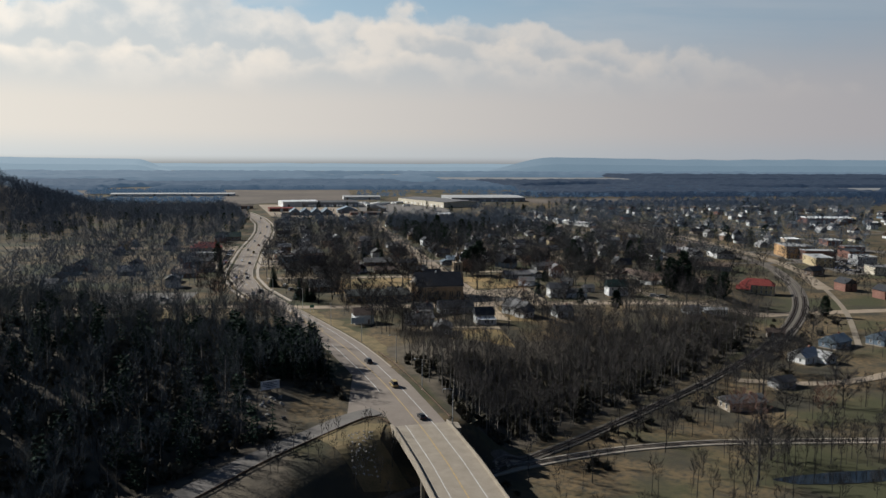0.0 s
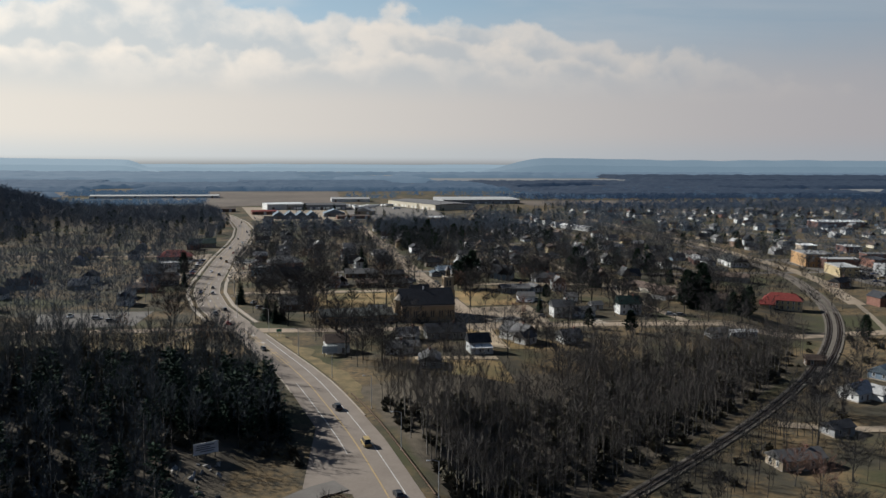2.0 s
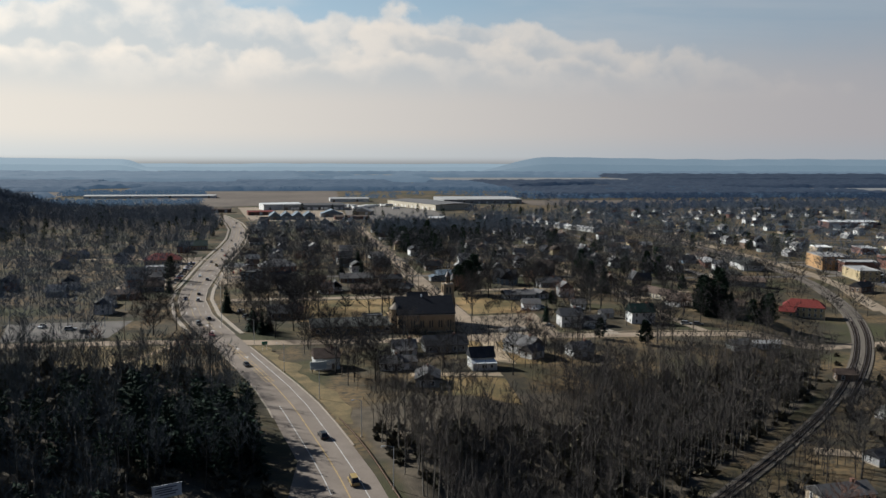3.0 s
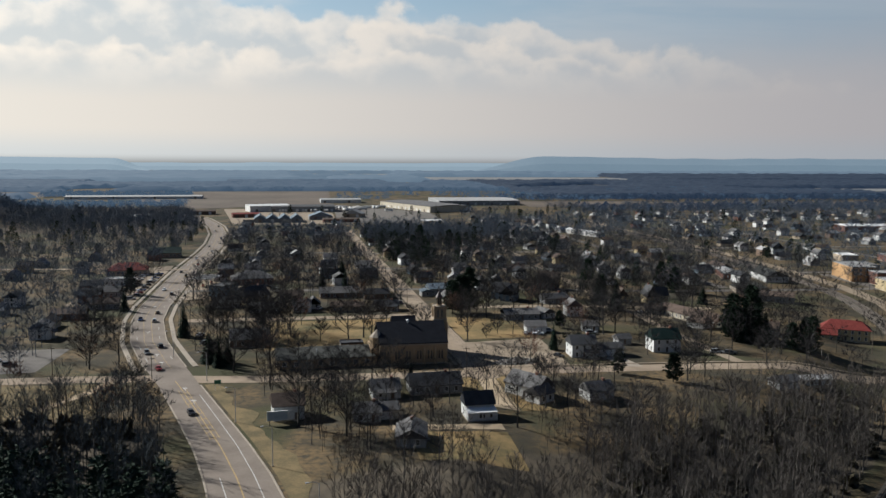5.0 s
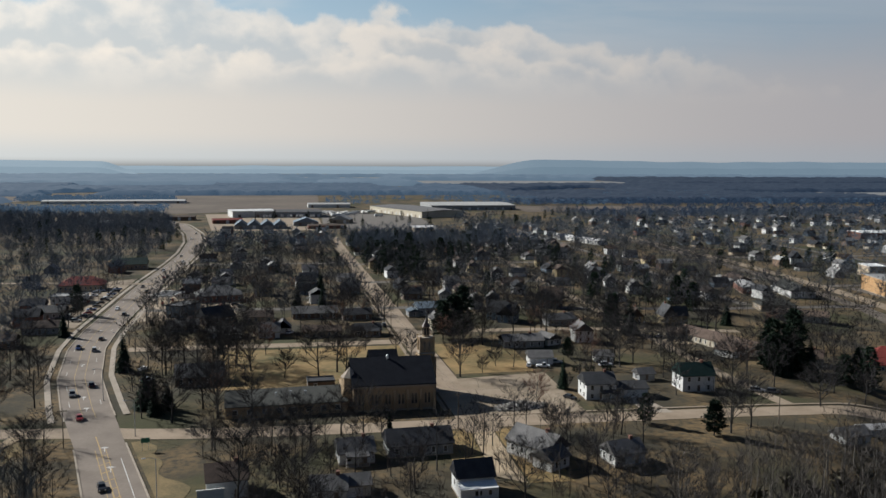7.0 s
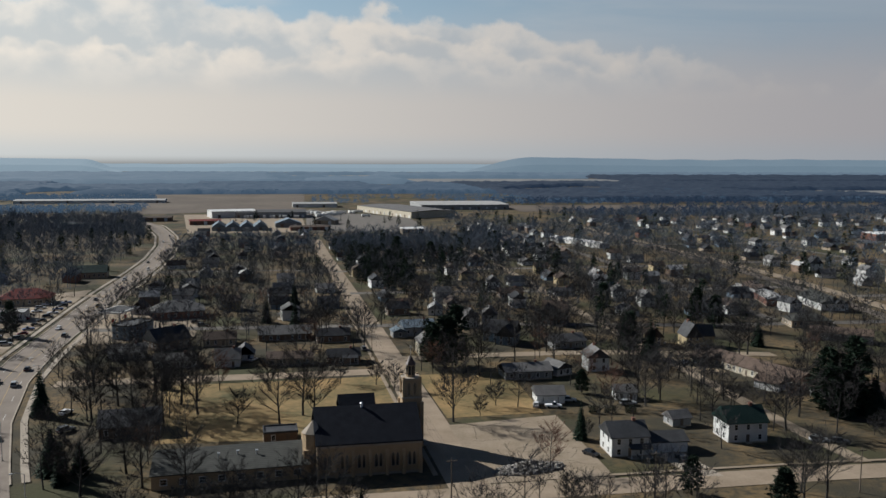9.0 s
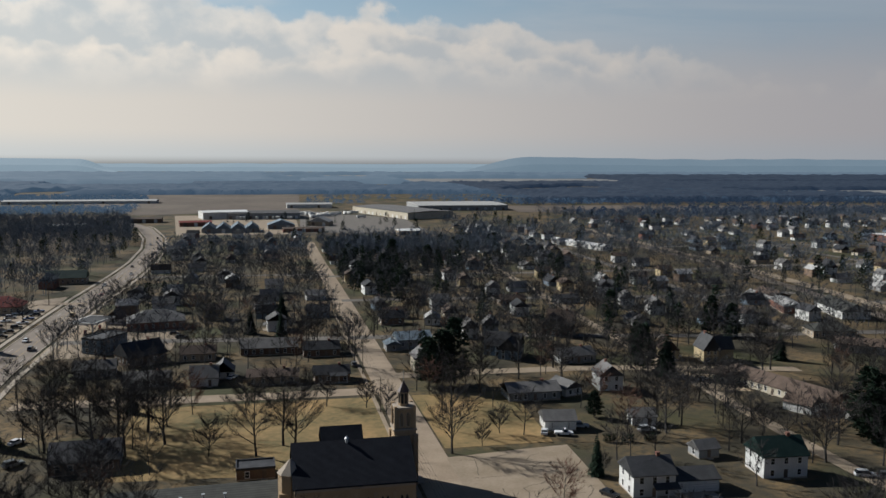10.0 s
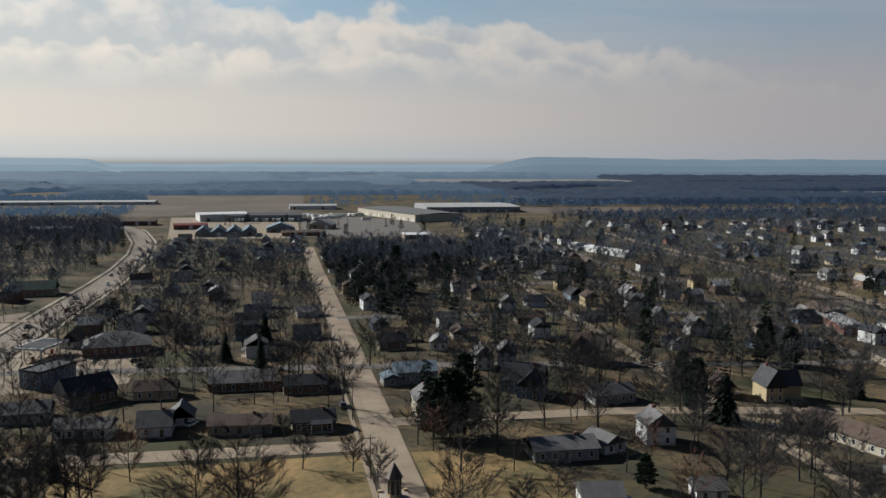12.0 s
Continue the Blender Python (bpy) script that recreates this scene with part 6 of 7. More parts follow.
grow("town_trees", "bare trees in the gardens", MID, 330, (-20, 300, 425, 640), lambda x, y: not (34 < x < 94 and 476 < y < 548) and not (104 < x < 141 and 434 < y < 491) and x < 60 + 0.42 * y and clear(x, y, 3.0), 14, (0.7, 1.0), "twig", 60)
grow("town_trees", "bare trees around the southern gardens", MID, 330, (16, 140, 345, 428), lambda x, y: not (74 < x < 108 and y < 392) and clear(x, y, 3.5) and x > float(np.interp(y, HY, HX)) + 23, 8.5, (0.6, 0.9), "twig", 61)
grow("undergrowth", "brown brush and saplings between the houses", SLIM, 1500, (18, 140, 338, 424), lambda x, y: not (78 < x < 100 and y < 384) and x > float(np.interp(y, HY, HX)) + 24 and clear(x, y, 2.0) and patchy(x, y, 18, -0.06), 4, (0.28, 0.5), "brush", 67)
grow("town_trees", "leafless trees between the houses", FAR, 4000, (-25, 440, 610, 930), lambda x, y: clear(x, y, 1.6) and patchy(x, y, 40, -0.2), 9.6, (0.7, 1.05), "mid_hazed_twig", 42)
grow("town_trees", "leafless trees between the further houses", LAST, 9000, (-25, 440, 930, 1340), lambda x, y: clear(x, y, 1.6) and not (x < 262 and y > 1052) and not (x > 262 and y > 1180 and not patchy(x, y, 70, 0.12)) and patchy(x, y, 55, -0.2), 11, (0.75, 1.1), "hazed_twig", 62)
grow("town_trees", "leafless trees between the downtown houses", LAST, 7000, (430, 1000, 540, 1420), lambda x, y: x < 0.75 * y and clear(x, y, 1.6) and patchy(x, y, 55, -0.15), 12, (0.7, 1.0), "hazed_twig", 43)
grow("town_trees", "dark evergreens in the gardens", FIR, 130, (100, 300, 600, 860), lambda x, y: clear(x, y, 1.6) and patchy(x, y, 50, 0.0, 2.0), 15, (0.8, 1.2), "needle", 69)
grow("town_trees", "evergreens between the houses", FIR, 500, (0, 900, 680, 1400), lambda x, y: x < 0.75 * y and clear(x, y, 2) and patchy(x, y, 80, 0.0, 4.0), 20, (0.7, 1.15), "needle", 44)
grow("town_trees", "dark trees beside the railway", FAR, 1200, (255, 600, 330, 640), lambda x, y: clear(x, y, 2) and x > y * 0.5 and not (270 < x < 345 and y < 480), 13, (0.6, 0.9), "twig", 45)
grow("town_trees", "bare trees west of the highway", FAR, 1200, (-200, -62, 440, 860), lambda x, y: clear(x, y, 2), 11, (0.7, 1.05), "hazed_twig", 46)
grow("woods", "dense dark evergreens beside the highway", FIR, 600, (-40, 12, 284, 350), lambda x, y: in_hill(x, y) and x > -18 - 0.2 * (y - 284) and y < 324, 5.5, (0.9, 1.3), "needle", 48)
grow("town_trees", "dense dark trees behind the street", LAST, 1300, (108, 262, 900, 1050), lambda x, y: clear(x, y, 1.5), 7.5, (0.8, 1.1), "hazed_twig", 65)
grow("town_trees", "dark evergreens behind the street", FIR, 150, (108, 280, 830, 1040), lambda x, y: clear(x, y, 1.5), 14, (0.9, 1.25), "needle", 66)
grow("town_trees", "row of evergreens along the street", FIR, 120, (108, 150, 780, 960), lambda x, y: clear(x, y, 1.5), 7, (0.8, 1.15), "needle", 47)


def hedge(w, d, h, seed):
    r = random.Random(seed)
    root = new("hedge")
    s = Soup()
    for _ in range(420):
        q = Vector((r.uniform(-w, w) / 2, r.uniform(-d, d) / 2, r.uniform(0.05, h)))
        t = Vector((r.gauss(0, 0.4), r.gauss(0, 0.4), r.uniform(0.2, 0.7))).normalized() * r.uniform(0.3, 0.6)
        e = t.cross(Vector((r.gauss(0, 1), r.gauss(0, 1), r.gauss(0, 1)))).normalized() * 0.12
        s.add([q - e, q + e, q + t], [(0, 1, 2)])
    part("foliage", s, M["needle"], root)
    stems = Soup()
    for i in range(5):
        stems.tube(((i - 2) * w / 5, 0, -0.2), ((i - 2) * w / 5, 0, h * 0.8), 0.05, 0.02, 4)
    part("stem", stems, M["bark"], root)
    return tagged(root, "clipped dark evergreen hedge on dry grass", "hedge", group="hedges")


for i, (x, y) in enumerate(((151.5, 489.5), (156.5, 489), (163, 488.5))):
    hedge(3.6, 1.2, 2.2, 70 + i).matrix_basis = place(x, y, -4)


# ---------------- the distance ----------------
def in_field(x, y):
    return (-420 < x < 130 and 1560 < y < 2090) or (430 < x < 700 and 1470 < y < 1650) or (700 < x < 1130 and 1490 < y < 1605) or (-560 < x < -400 and 1840 < y < 2070) or (480 < x < 1260 and 2720 < y < 3300) or (60 < x < 490 and 3280 < y < 3800) or (1150 < x < 1800 and 2000 < y < 2190) or (-500 < x < -130 and 2500 < y < 2700) or (110 < x < 480 and 1280 < y < 1660) or (-360 < x < -120 and 1750 < y < 1840)


def canopy(name, label, region, height, material, gap, bumps, seed):
    """The tops of far woods: a rough sheet of crowns with tufts standing out of it."""
    x0, x1, y0, y1 = region
    xs, ys = np.arange(x0, x1 + gap, gap), np.arange(y0, y1 + gap, gap)
    X, Y = np.meshgrid(xs, ys)
    r = np.random.RandomState(seed)
    keep = np.ones(X.shape)
    for (i, j), _ in np.ndenumerate(X):
        n = noise.noise(Vector((X[i, j] / 260, Y[i, j] / 420, seed)))
        keep[i, j] = 0 if in_field(X[i, j], Y[i, j]) or n < -0.42 else 1
    keep[0, :] = keep[-1, :] = keep[:, 0] = keep[:, -1] = 0
    Z = gz(X, Y) - 1.0 + keep * (height + bumps * r.rand(*X.shape))
    X = X + r.uniform(-0.3, 0.3, X.shape) * gap
    nx, ny = len(xs), len(ys)
    i = (np.arange(ny - 1)[:, None] * nx + np.arange(nx - 1)).ravel()
    k = keep.ravel()
    i = i[(k[i] + k[i + 1] + k[i + nx] + k[i + nx + 1]) > 0]
    T = np.concatenate((np.stack((i, i + 1, i + nx + 1), 1), np.stack((i, i + nx + 1, i + nx), 1)))
    tagged(big_mesh(name, np.stack((X.ravel(), Y.ravel(), Z.ravel()), 1), T, M[material]), label, "woods", kind="stuff")


canopy("far_woods", "distant dark bare woods with painted blue haze", (560, 2300, 1730, 2700), 7, "far_woods", 14, 6, 1)
canopy("far_woods", "distant dark bare woods with painted blue haze", (-1300, 560, 2090, 2700), 7, "hazy_woods", 14, 6, 2)
canopy("far_woods", "distant dark bare woods with painted blue haze", (-900, -430, 1420, 2090), 6, "hazy_woods", 14, 6, 3)
canopy("far_woods", "distant hazy woods", (-1900, 1240, 2700, 3900), 9, "farther_hazed_woods", 30, 8, 4)
canopy("far_woods", "distant hazy woods", (1240, 3500, 3450, 3950), 9, "farther_hazed_woods", 30, 8, 7)
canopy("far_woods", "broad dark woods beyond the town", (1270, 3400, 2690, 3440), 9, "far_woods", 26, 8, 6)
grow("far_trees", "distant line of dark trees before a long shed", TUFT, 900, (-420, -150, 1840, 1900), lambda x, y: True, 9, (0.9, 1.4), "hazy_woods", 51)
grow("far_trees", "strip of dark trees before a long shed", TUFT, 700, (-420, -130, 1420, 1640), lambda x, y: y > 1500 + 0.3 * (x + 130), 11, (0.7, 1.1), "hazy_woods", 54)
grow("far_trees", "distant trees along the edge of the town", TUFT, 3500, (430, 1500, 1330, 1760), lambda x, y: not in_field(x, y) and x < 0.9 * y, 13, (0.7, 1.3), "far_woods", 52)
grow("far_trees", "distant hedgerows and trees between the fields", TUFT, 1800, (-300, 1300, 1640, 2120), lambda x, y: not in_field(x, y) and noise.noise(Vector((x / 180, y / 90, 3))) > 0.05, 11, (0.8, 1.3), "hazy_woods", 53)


def ridge(name, label, y, x0, x1, base, height, material, seed, rough=0.25):
    """A far line of hills."""
    s = Soup()
    n = 160
    prev = None
    for i in range(n + 1):
        x = x0 + (x1 - x0) * i / n
        e = float(sm(0, 0.1, i / n) * (1 - sm(0.93, 1, i / n)))
        z = base + height * e * (1 - rough + rough * (noise.noise(Vector((x / 900, seed, 0))) + 0.35 * noise.noise(Vector((x / 160, seed, 1)))) )
        row = [(x, y - 260, base - 40), (x, y - 120, base + (z - base) * 0.55), (x, y, z), (x, y + 200, base - 40)]
        k = len(s.v)
        s.v += row
        if i:
            s.f += [(k - 4 + j, k + j, k + 1 + j, k - 3 + j) for j in range(3)]
    tagged(part(name, s, M[material]), label, "hills", kind="structure")


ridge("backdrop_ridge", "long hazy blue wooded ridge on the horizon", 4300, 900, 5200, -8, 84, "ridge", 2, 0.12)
ridge("backdrop_ridge", "hazy blue hill on the horizon", 4300, -3200, -560, -8, 72, "far_hazed_ridge", 5, 0.15)
ridge("backdrop_ridge", "hills on the horizon in painted pale blue haze", 4700, -3500, 5500, -8, 48, "far_hazed_ridge", 9, 0.2)

# ---------------- vehicles ----------------
def car(paint, kind="sedan"):
    root = new("car" if kind != "van" else "van")
    L, W = (4.6, 1.8) if kind == "sedan" else (5.2, 1.95)
    lo = [(-L / 2, 0.35), (L / 2, 0.35), (L / 2, 0.75), (L / 2 - 0.25, 0.9), (L * 0.2, 1.0), (-L / 2 + 0.1, 1.0), (-L / 2, 0.8)]
    part("body", Soup().prism(lo, -W / 2, W / 2), PAINTS[paint], root)
    h = {"sedan": 1.45, "suv": 1.75, "pickup": 1.8, "van": 2.1}[kind]
    a, b = {"sedan": (-L * 0.4, L * 0.22), "suv": (-L * 0.48, L * 0.2), "pickup": (-L * 0.08, L * 0.22), "van": (-L * 0.48, L * 0.3)}[kind]
    cabin = Soup()
    y0, y1 = W / 2 - 0.06, W / 2 - 0.25
    cabin.add([(a, -y0, 0.99), (b, -y0, 0.99), (b, y0, 0.99), (a, y0, 0.99), (a + 0.45, -y1, h), (b - 0.7, -y1, h), (b - 0.7, y1, h), (a + 0.45, y1, h)],
              [(0, 1, 5, 4), (1, 2, 6, 5), (2, 3, 7, 6), (3, 0, 4, 7)])
    part("window", cabin, M["glass"], root)
    part("roof", Soup().box(a + 0.42, b - 0.67, -y1 - 0.02, y1 + 0.02, h - 0.03, h + 0.05), PAINTS[paint], root)
    wheel = Soup().tube((0, -0.12, 0), (0, 0.12, 0), 0.34, 0.34, 12, True).mesh("wheel")
    for x in (-L * 0.31, L * 0.31):
        for y in (-W / 2 + 0.08, W / 2 - 0.08):
            part("wheel", wheel, M["tyre"], root, at=Matrix.Translation((x, y, 0.34)))
    for y in (-W / 2 + 0.3, W / 2 - 0.3):
        part("headlight", Soup().box(L / 2 - 0.05, L / 2 + 0.02, y - 0.18, y + 0.18, 0.6, 0.76), M["light"], root)
        part("tail_light", Soup().box(-L / 2 - 0.02, -L / 2 + 0.05, y - 0.16, y + 0.16, 0.66, 0.82), M["tail"], root)
    names = ("white", "black", "silver", "red", "dark blue", "golden", "grey")
    return tagged(root, f"{names[paint]} {kind} standing on asphalt", "car", group="vehicles")


CARS = {(p, k): car(p, k) for p, k in ((0, "sedan"), (1, "sedan"), (2, "suv"), (3, "sedan"), (4, "pickup"), (5, "van"), (6, "suv"), (0, "pickup"), (1, "suv"))}
FRESH = set(CARS)


def park(key, x, y, turn, z=None):
    m = Matrix.Translation((x, y, (float(gz(x, y)) + 0.12) if z is None else z)) @ Matrix.Rotation(radians(turn), 4, "Z")
    if key in FRESH:
        FRESH.discard(key)
        CARS[key].matrix_basis = m
    else:
        copy_thing(CARS[key], m)


keys = list(CARS)
rng = random.Random(8)
for y, lane, key in ((241, 2.0, (1, "sedan")), (277, 2.2, (5, "van")), (311, 2.0, (1, "suv")), (398, -2.4, (1, "sedan")), (457, -3, (3, "sedan")), (485, -3.4, (6, "suv")), (497, 3.2, (1, "suv")), (556, 3.2, (2, "suv")), (561, -3.2, (4, "pickup")),
                     (579, 3.2, (1, "sedan")), (642, 3.4, (6, "suv")), (660, -3.2, (0, "sedan")), (721, 3.0, (5, "van")), (745, -3.2, (1, "sedan")), (790, 3.2, (3, "sedan")), (830, -3.2, (2, "suv")), (884, 3.2, (0, "pickup")), (930, -3.2, (1, "sedan")), (1010, 3.2, (4, "pickup")), (1090, -3, (0, "sedan")), (1150, 3, (1, "suv"))):
    x = float(np.interp(y, HY, HX))
    dx = float(np.interp(y + 2, HY, HX)) - float(np.interp(y - 2, HY, HX))
    head = math.degrees(math.atan2(4, dx))
    park(key, x + lane, y, head + (0 if lane > 0 else 180), float(road_z(y)) + 0.02)
for x, y, turn, key in ((136, 453, -60, (1, "sedan")), (141, 497, -15, (0, "pickup")), (136, 499, 70, (0, "sedan")), (148, 503, -15, (2, "suv")), (166, 497, 0, (2, "suv")), (48, 579, 60, (0, "sedan")), (68, 566, 0, (1, "sedan")),
                        (205, 456, -20, (2, "suv")), (210, 454, -20, (6, "suv")), (-6, 518, 60, (0, "sedan")), (20, 664, 10, (1, "sedan")), (24, 655, 0, (6, "suv")), (214, 552, 30, (0, "sedan")), (222, 588, 20, (0, "sedan")), (-78, 480, 10, (2, "suv")), (-70, 472, 20, (6, "suv")), (-92, 488, 80, (0, "pickup")),
                        (88, 620, 90, (0, "sedan")), (92, 590, 90, (6, "suv")), (-2, 500, 40, (6, "suv")), (158, 446, 90, (1, "sedan"))):
    park(key, x, y, turn)
for i in range(22):
    park(rng.choice(keys), -62 + 9 * (i % 2) + rng.uniform(-0.6, 0.6), 622 + 5.5 * i, rng.choice((20, 200)))
for i in range(24):
    park(rng.choice(keys), 416 + 12 * (i % 4) + rng.uniform(-0.6, 0.6), 566 + 11 * (i // 4), rng.choice((-14, 166)))


# ---------------- street furniture ----------------
def street_lamp():
    root = new("street_lamp")
    part("pole", Soup().tube((0, 0, -0.5), (0, 0, 10.2), 0.13, 0.08, 8), M["galv"], root)
    part("arm", Soup().tube((0, 0, 10.1), (-1.2, 0, 10.6), 0.06, 0.05, 6).tube((-1.2, 0, 10.6), (-2.2, 0, 10.6), 0.05, 0.05, 6), M["galv"], root)
    part("lamp_head", Soup().box(-2.9, -2.1, -0.17, 0.17, 10.48, 10.68), M["galv"], root)
    part("base", Soup().box(-0.25, 0.25, -0.25, 0.25, -0.5, 0.25), M["concrete"], root)
    return tagged(root, "tall galvanised street lamp beside the highway", "street lamp", group="street lamps")


lamp = street_lamp()
spots = [(44.2, 236), (40.6, 272), (36.5, 310), (26.5, 349), (15.4, 388), (3, 438), (-13, 478), (-18, 540)]
for i, (x, y) in enumerate(spots):
    m = place(x + 0.6, y, math.degrees(math.atan2(-(float(np.interp(y + 3, HY, HX)) - float(np.interp(y - 3, HY, HX))), 6)))
    if i == 0:
        lamp.matrix_basis = m
    else:
        copy_thing(lamp, m)


def utility_pole():
    root = new("utility_pole")
    part("pole", Soup().tube((0, 0, -0.8), (0, 0, 11), 0.17, 0.11, 7), M["pole"], root)
    part("crossarm", Soup().box(-1.2, 1.2, -0.07, 0.07, 10.1, 10.3), M["pole"], root)
    for x in (-1.05, -0.4, 0.4, 1.05):
        part("insulator", Soup().tube((x, 0, 10.3), (x, 0, 10.5), 0.06, 0.04, 6, True), M["glass"], root)
    return tagged(root, "weathered wooden utility pole", "utility pole", group="utility poles")


up = utility_pole()
POLES = [(93.4, 428)] + [(93.6, y) for y in range(480, 1100, 48) if not 455 < y < 500]
POLES += [(-13.5, 431), (-50, 452), (-50, 520), (-52, 600), (-53, 680), (-54, 760), (140, 424), (190, 420), (238, 411), (288, 470), (316, 610), (210, 260), (204, 545)]
for i, (x, y) in enumerate(POLES):
    m = place(x, y, 0)
    if i == 0:
        up.matrix_basis = m
    else:
        copy_thing(up, m)
line = [p for p in POLES if 93 < p[0] < 94]
for o in (-1.05, -0.4, 0.4, 1.05):
  s = Soup()
  for (ax, ay), (bx, by) in zip(line[:-1], line[1:]):
    za, zb = float(gz(ax, ay)) + 10.5, float(gz(bx, by)) + 10.5
    q = None
    for k in range(7):
        u = k / 6
        p = Vector((ax + o + (bx - ax) * u, ay + (by - ay) * u, za + (zb - za) * u - 3.2 * u * (1 - u)))
        if q:
            s.tube(q, p, 0.015, 0.015, 3)
        q = p
  tagged(part("overhead_wire", s, M["glass"]), "thin dark overhead wire between poles", "wire", group="overhead wires")


def guardrail(line, label):
    root = new("guardrail")
    pts = along(smooth_line(line, 2), 2.0)
    part("beam", ribbon("beam", pts, -0.05, 0.05, 0.78, M["rust"], thick=0.34, across=1, gap=0, soup=Soup()), M["rust"], root)
    post = Soup().box(-0.08, 0.08, -0.08, 0.08, -0.5, 0.8).mesh("post")
    for x, y in pts:
        part("post", post, M["rust"], root, at=Matrix.Translation((x, y, float(gz(x, y)))))
    tagged(root, label, "guardrail")


guardrail([(26.2, 238), (24, 243), (21, 244.5), (15, 239), (7, 230.5), (-9, 213), (-21, 196), (-38, 174)], "rusty steel guardrail along the side road")
guardrail([(44.8, 240), (42.2, 262), (38.8, 290), (35.6, 310), (32, 326)], "steel guardrail along the highway")


def billboard():
    root = new("billboard")
    b = part("board", Soup().box(-3.1, 3.1, -0.15, 0.15, 2.2, 4.8), M["sign_white"], root, "white board with unreadable dark lines")
    part("border", Soup().box(-3.2, 3.2, -0.18, 0.18, 2.08, 2.2).box(-3.2, 3.2, -0.18, 0.18, 4.8, 4.92), M["galv"], root)
    for i, (x0, x1, z) in enumerate(((-2.4, 2.1, 4.35), (-2.6, 1.1, 3.85), (-2.6, 2.3, 3.35), (-1.5, 1.9, 2.8))):
        part("text_bar", Soup().box(x0, x1, -0.19, -0.155, z - 0.13, z + 0.13), M["sign_text"], b)
    for x in (-2.4, 0, 2.4):
        part("post", Soup().box(x - 0.15, x + 0.15, 0.16, 0.4, -2, 4.7), M["pole"], root)
    return tagged(root, "white roadside billboard on wooden posts before dark woods", "billboard")


bb = billboard()
bb.matrix_basis = place(-8.3, 268, 22, -1.0)


def roadside_sign():
    root = new("roadside_sign")
    part("board", Soup().box(-2.9, 2.9, -0.12, 0.12, 1.5, 4.0), M["sign_pale"], root, "pale blue-grey board")
    part("border", Soup().box(-3.0, 3.0, -0.15, 0.15, 1.38, 1.5).box(-3.0, 3.0, -0.15, 0.15, 4.0, 4.12), M["trim"], root)
    for x in (-2.2, 2.2):
        part("post", Soup().box(x - 0.12, x + 0.12, 0.13, 0.35, -0.8, 4.0), M["pole"], root)
    return tagged(root, "pale blue-grey roadside sign on dry grass", "sign")


stand(roadside_sign(), 28, 383, 6, 3)


def road_sign():
    root = new("road_sign")
    part("board", Soup().box(-1.1, 1.1, -0.04, 0.04, 2.2, 3.5), M["sign_green"], root, "green board")
    for x in (-0.8, 0.8):
        part("post", Soup().box(x - 0.04, x + 0.04, 0.04, 0.12, -0.5, 3.4), M["galv"], root)
    return tagged(root, "green direction sign beside the highway", "road sign")


rs = road_sign()
rs.matrix_basis = place(8.2, 425, 10)


def canopy_roof():
    root = new("gas_station_canopy")
    part("roof", Soup().box(-9, 9, -6, 6, 4.6, 5.5), M["trim"], root, "white fascia")
    part("roof_top", Soup().box(-8.4, 8.4, -5.4, 5.4, 5.5, 5.52), ROOFS["charcoal"], root)
    for x in (-6, 6):
        for y in (-3.5, 3.5):
            part("column", Soup().box(x - 0.25, x + 0.25, y - 0.25, y + 0.25, -0.2, 4.6), M["trim"], root)
        part("pump", Soup().box(x - 0.5, x + 0.5, -0.4, 0.4, 0, 1.7), M["tail"], root)
    return tagged(root, "flat gas station canopy with a white edge and dark top", "canopy")


stand(canopy_roof(), -17, 680, 70, 11)


def rubble():
    r = random.Random(3)
    s = Soup()
    for _ in range(620):
        a, u = r.uniform(0, 6.283), math.sqrt(r.random())
        x, y = math.cos(a) * 9.5 * u, math.sin(a) * 3.6 * u
        z = 2.3 * (1 - u) * r.uniform(0.4, 1.0) + 0.1
        e = r.uniform(0.14, 0.48)
        m = Matrix.Translation((x, y, z)) @ Euler((r.random() * 3, r.random() * 3, r.random() * 3)).to_matrix().to_4x4()
        s.box(-e, e, -e * 0.7, e * 0.7, -e * 0.5, e * 0.5, m)
    return part("rubble_pile", s, M["stone"])


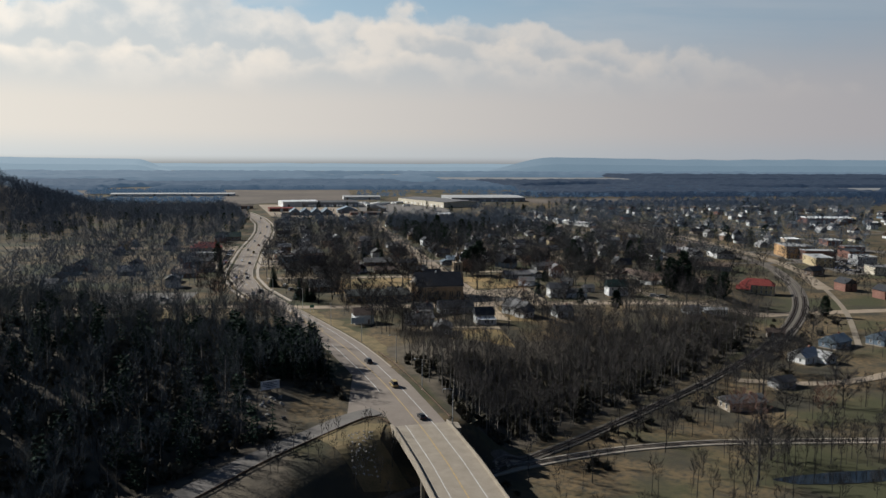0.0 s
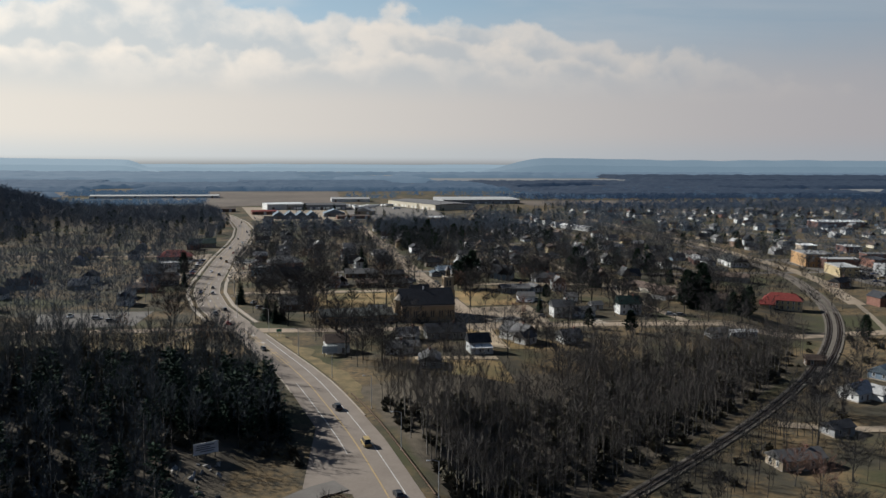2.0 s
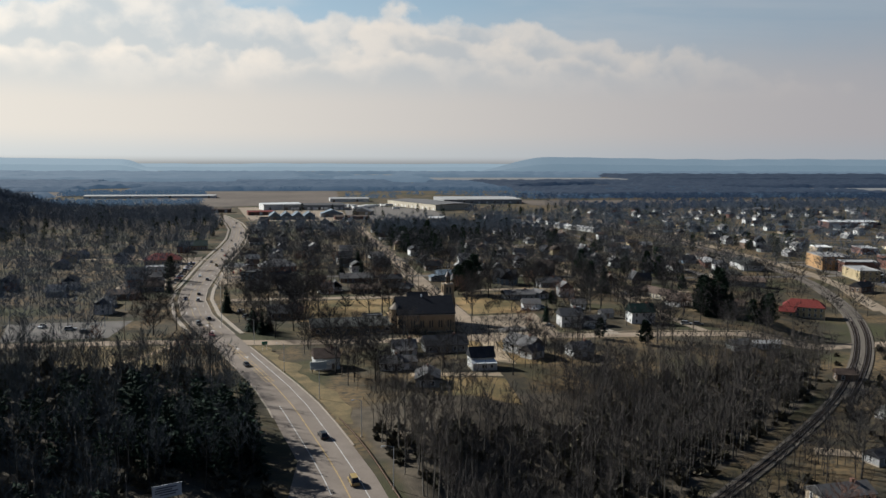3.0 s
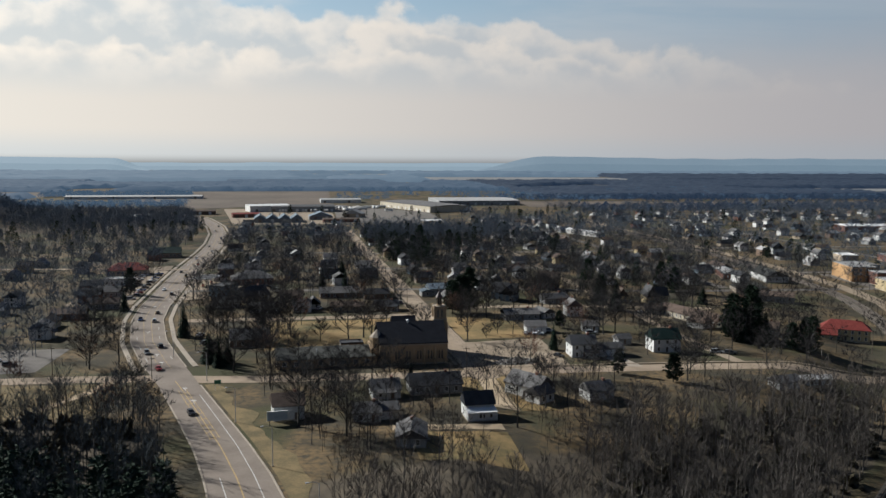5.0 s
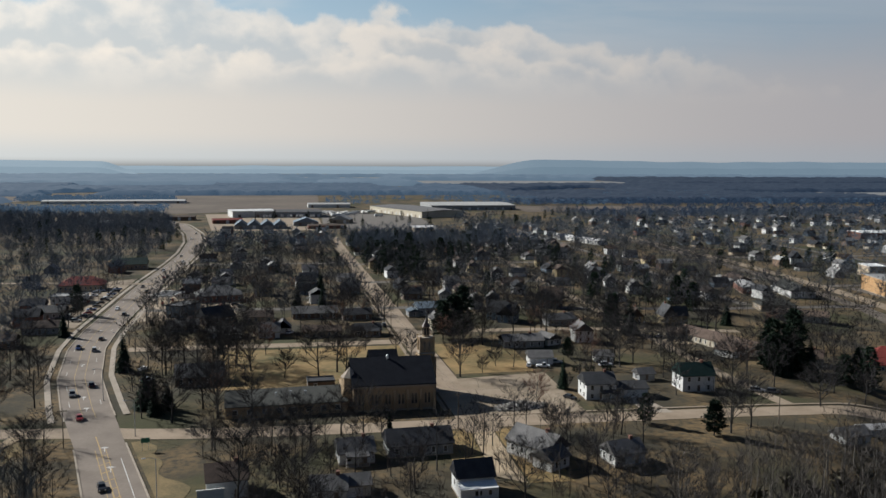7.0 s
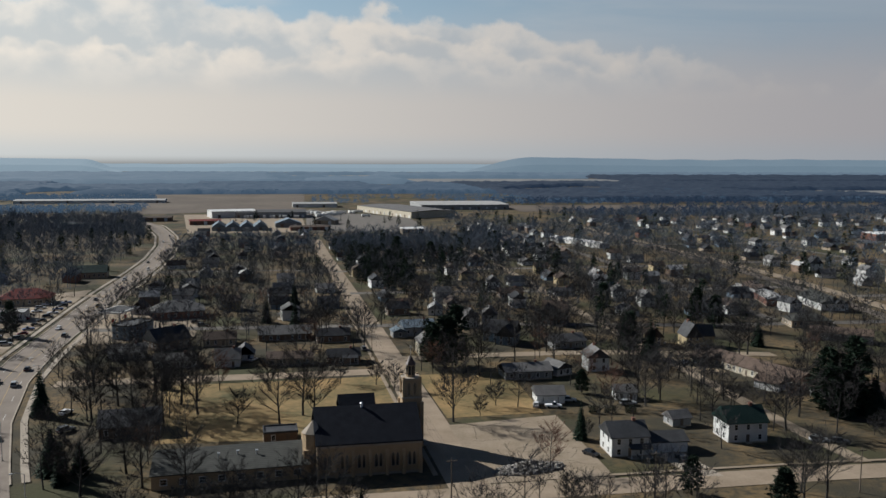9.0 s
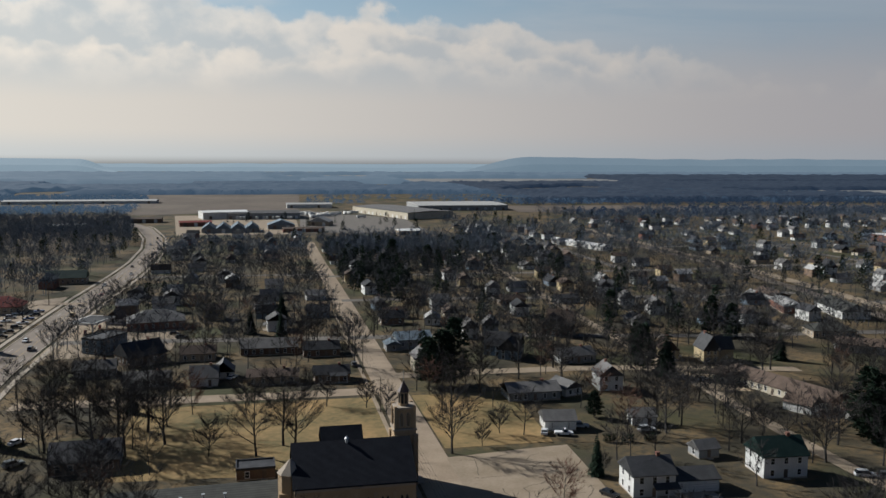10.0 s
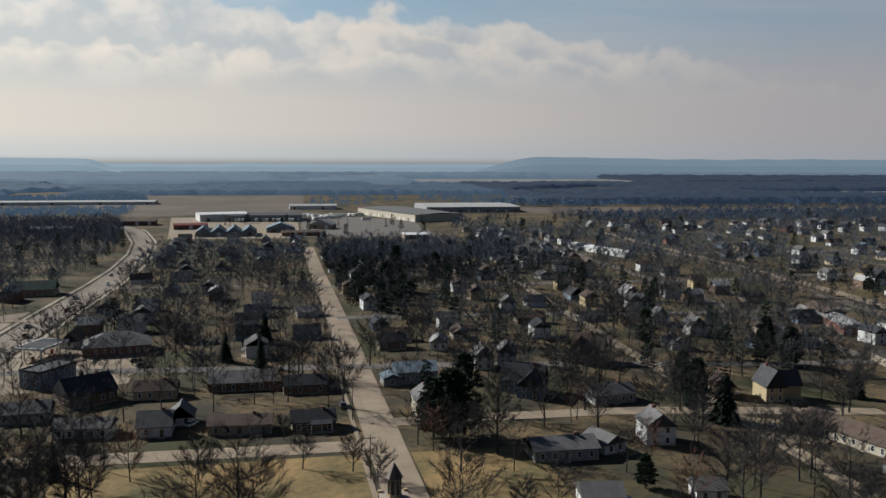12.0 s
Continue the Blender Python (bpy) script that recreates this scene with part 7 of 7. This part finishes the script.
rb = tagged(rubble(), "pile of pale broken concrete on a parking lot", "rubble", kind="stuff")
rb.matrix_basis = place(117, 446, 8, 0.1)
s = Soup()
r = random.Random(6)
for _ in range(160):
    x = r.uniform(14, 21)
    y = 222 + (x - 14) * 0.4 + r.uniform(-9, 9)
    e = r.uniform(0.12, 0.36)
    m = Matrix.Translation((x, y, float(gz(x, y)) + e * 0.2)) @ Euler((r.random() * 3, r.random() * 3, r.random() * 3)).to_matrix().to_4x4()
    s.box(-e, e, -e * 0.8, e * 0.8, -e * 0.5, e * 0.5, m)
tagged(part("riprap", s, M["stone"]), "pale riprap stones down a grassy bank", "stones", kind="stuff")
s = Soup()
for _ in range(220):
    x, y = r.uniform(-42, -3), r.uniform(208, 282)
    if y > 0.75 * x + 243 and y < 0.75 * x + 272:
        e = r.uniform(0.2, 0.8)
        m = Matrix.Translation((x, y, float(gz(x, y)) + e * 0.2)) @ Euler((r.random() * 3, r.random() * 3, r.random() * 3)).to_matrix().to_4x4()
        s.box(-e, e, -e * 0.8, e * 0.8, -e * 0.3, e * 0.3, m)
tagged(part("scrap", s, M["stone"]), "pale scrap and rocks at the foot of the hill", "scrap", kind="stuff")

# pond in the bottomland
s = Soup()
ring = []
for i in range(40):
    a = 2 * math.pi * i / 40
    k = 1 + 0.22 * noise.noise(Vector((math.cos(a) * 1.5, math.sin(a) * 1.5, 7)))
    ring.append((158 + 24 * k * math.cos(a), 210 + 4.5 * k * math.sin(a), float(gz(158, 212)) + 0.12))
s.add(ring, [tuple(range(40))])
tagged(part("water", s, M["water"]), "small dark pond among bare trees", "pond", kind="structure")

# cracks across the old parking lot
s = Soup()
r = random.Random(14)
for _ in range(34):
    x, y, a = r.uniform(107, 134), r.uniform(440, 484), r.choice((0.1, 1.6, 0.8, 2.4)) + r.uniform(-0.3, 0.3)
    run = [(x, y)]
    for _ in range(r.randint(5, 12)):
        a += r.gauss(0, 0.35)
        x, y = x + 1.3 * math.cos(a), y + 1.3 * math.sin(a)
        if not (106 < x < 136 and 438 < y < 484):
            break
        run.append((x, y))
    if len(run) > 2:
        ribbon("crack", run, -0.07, 0.07, 0.13, M["crack"], across=1, gap=0, soup=s)
tagged(part("trim_cracks", s, M["crack"]), "dark tarred cracks across an old parking lot", "cracks", kind="structure")
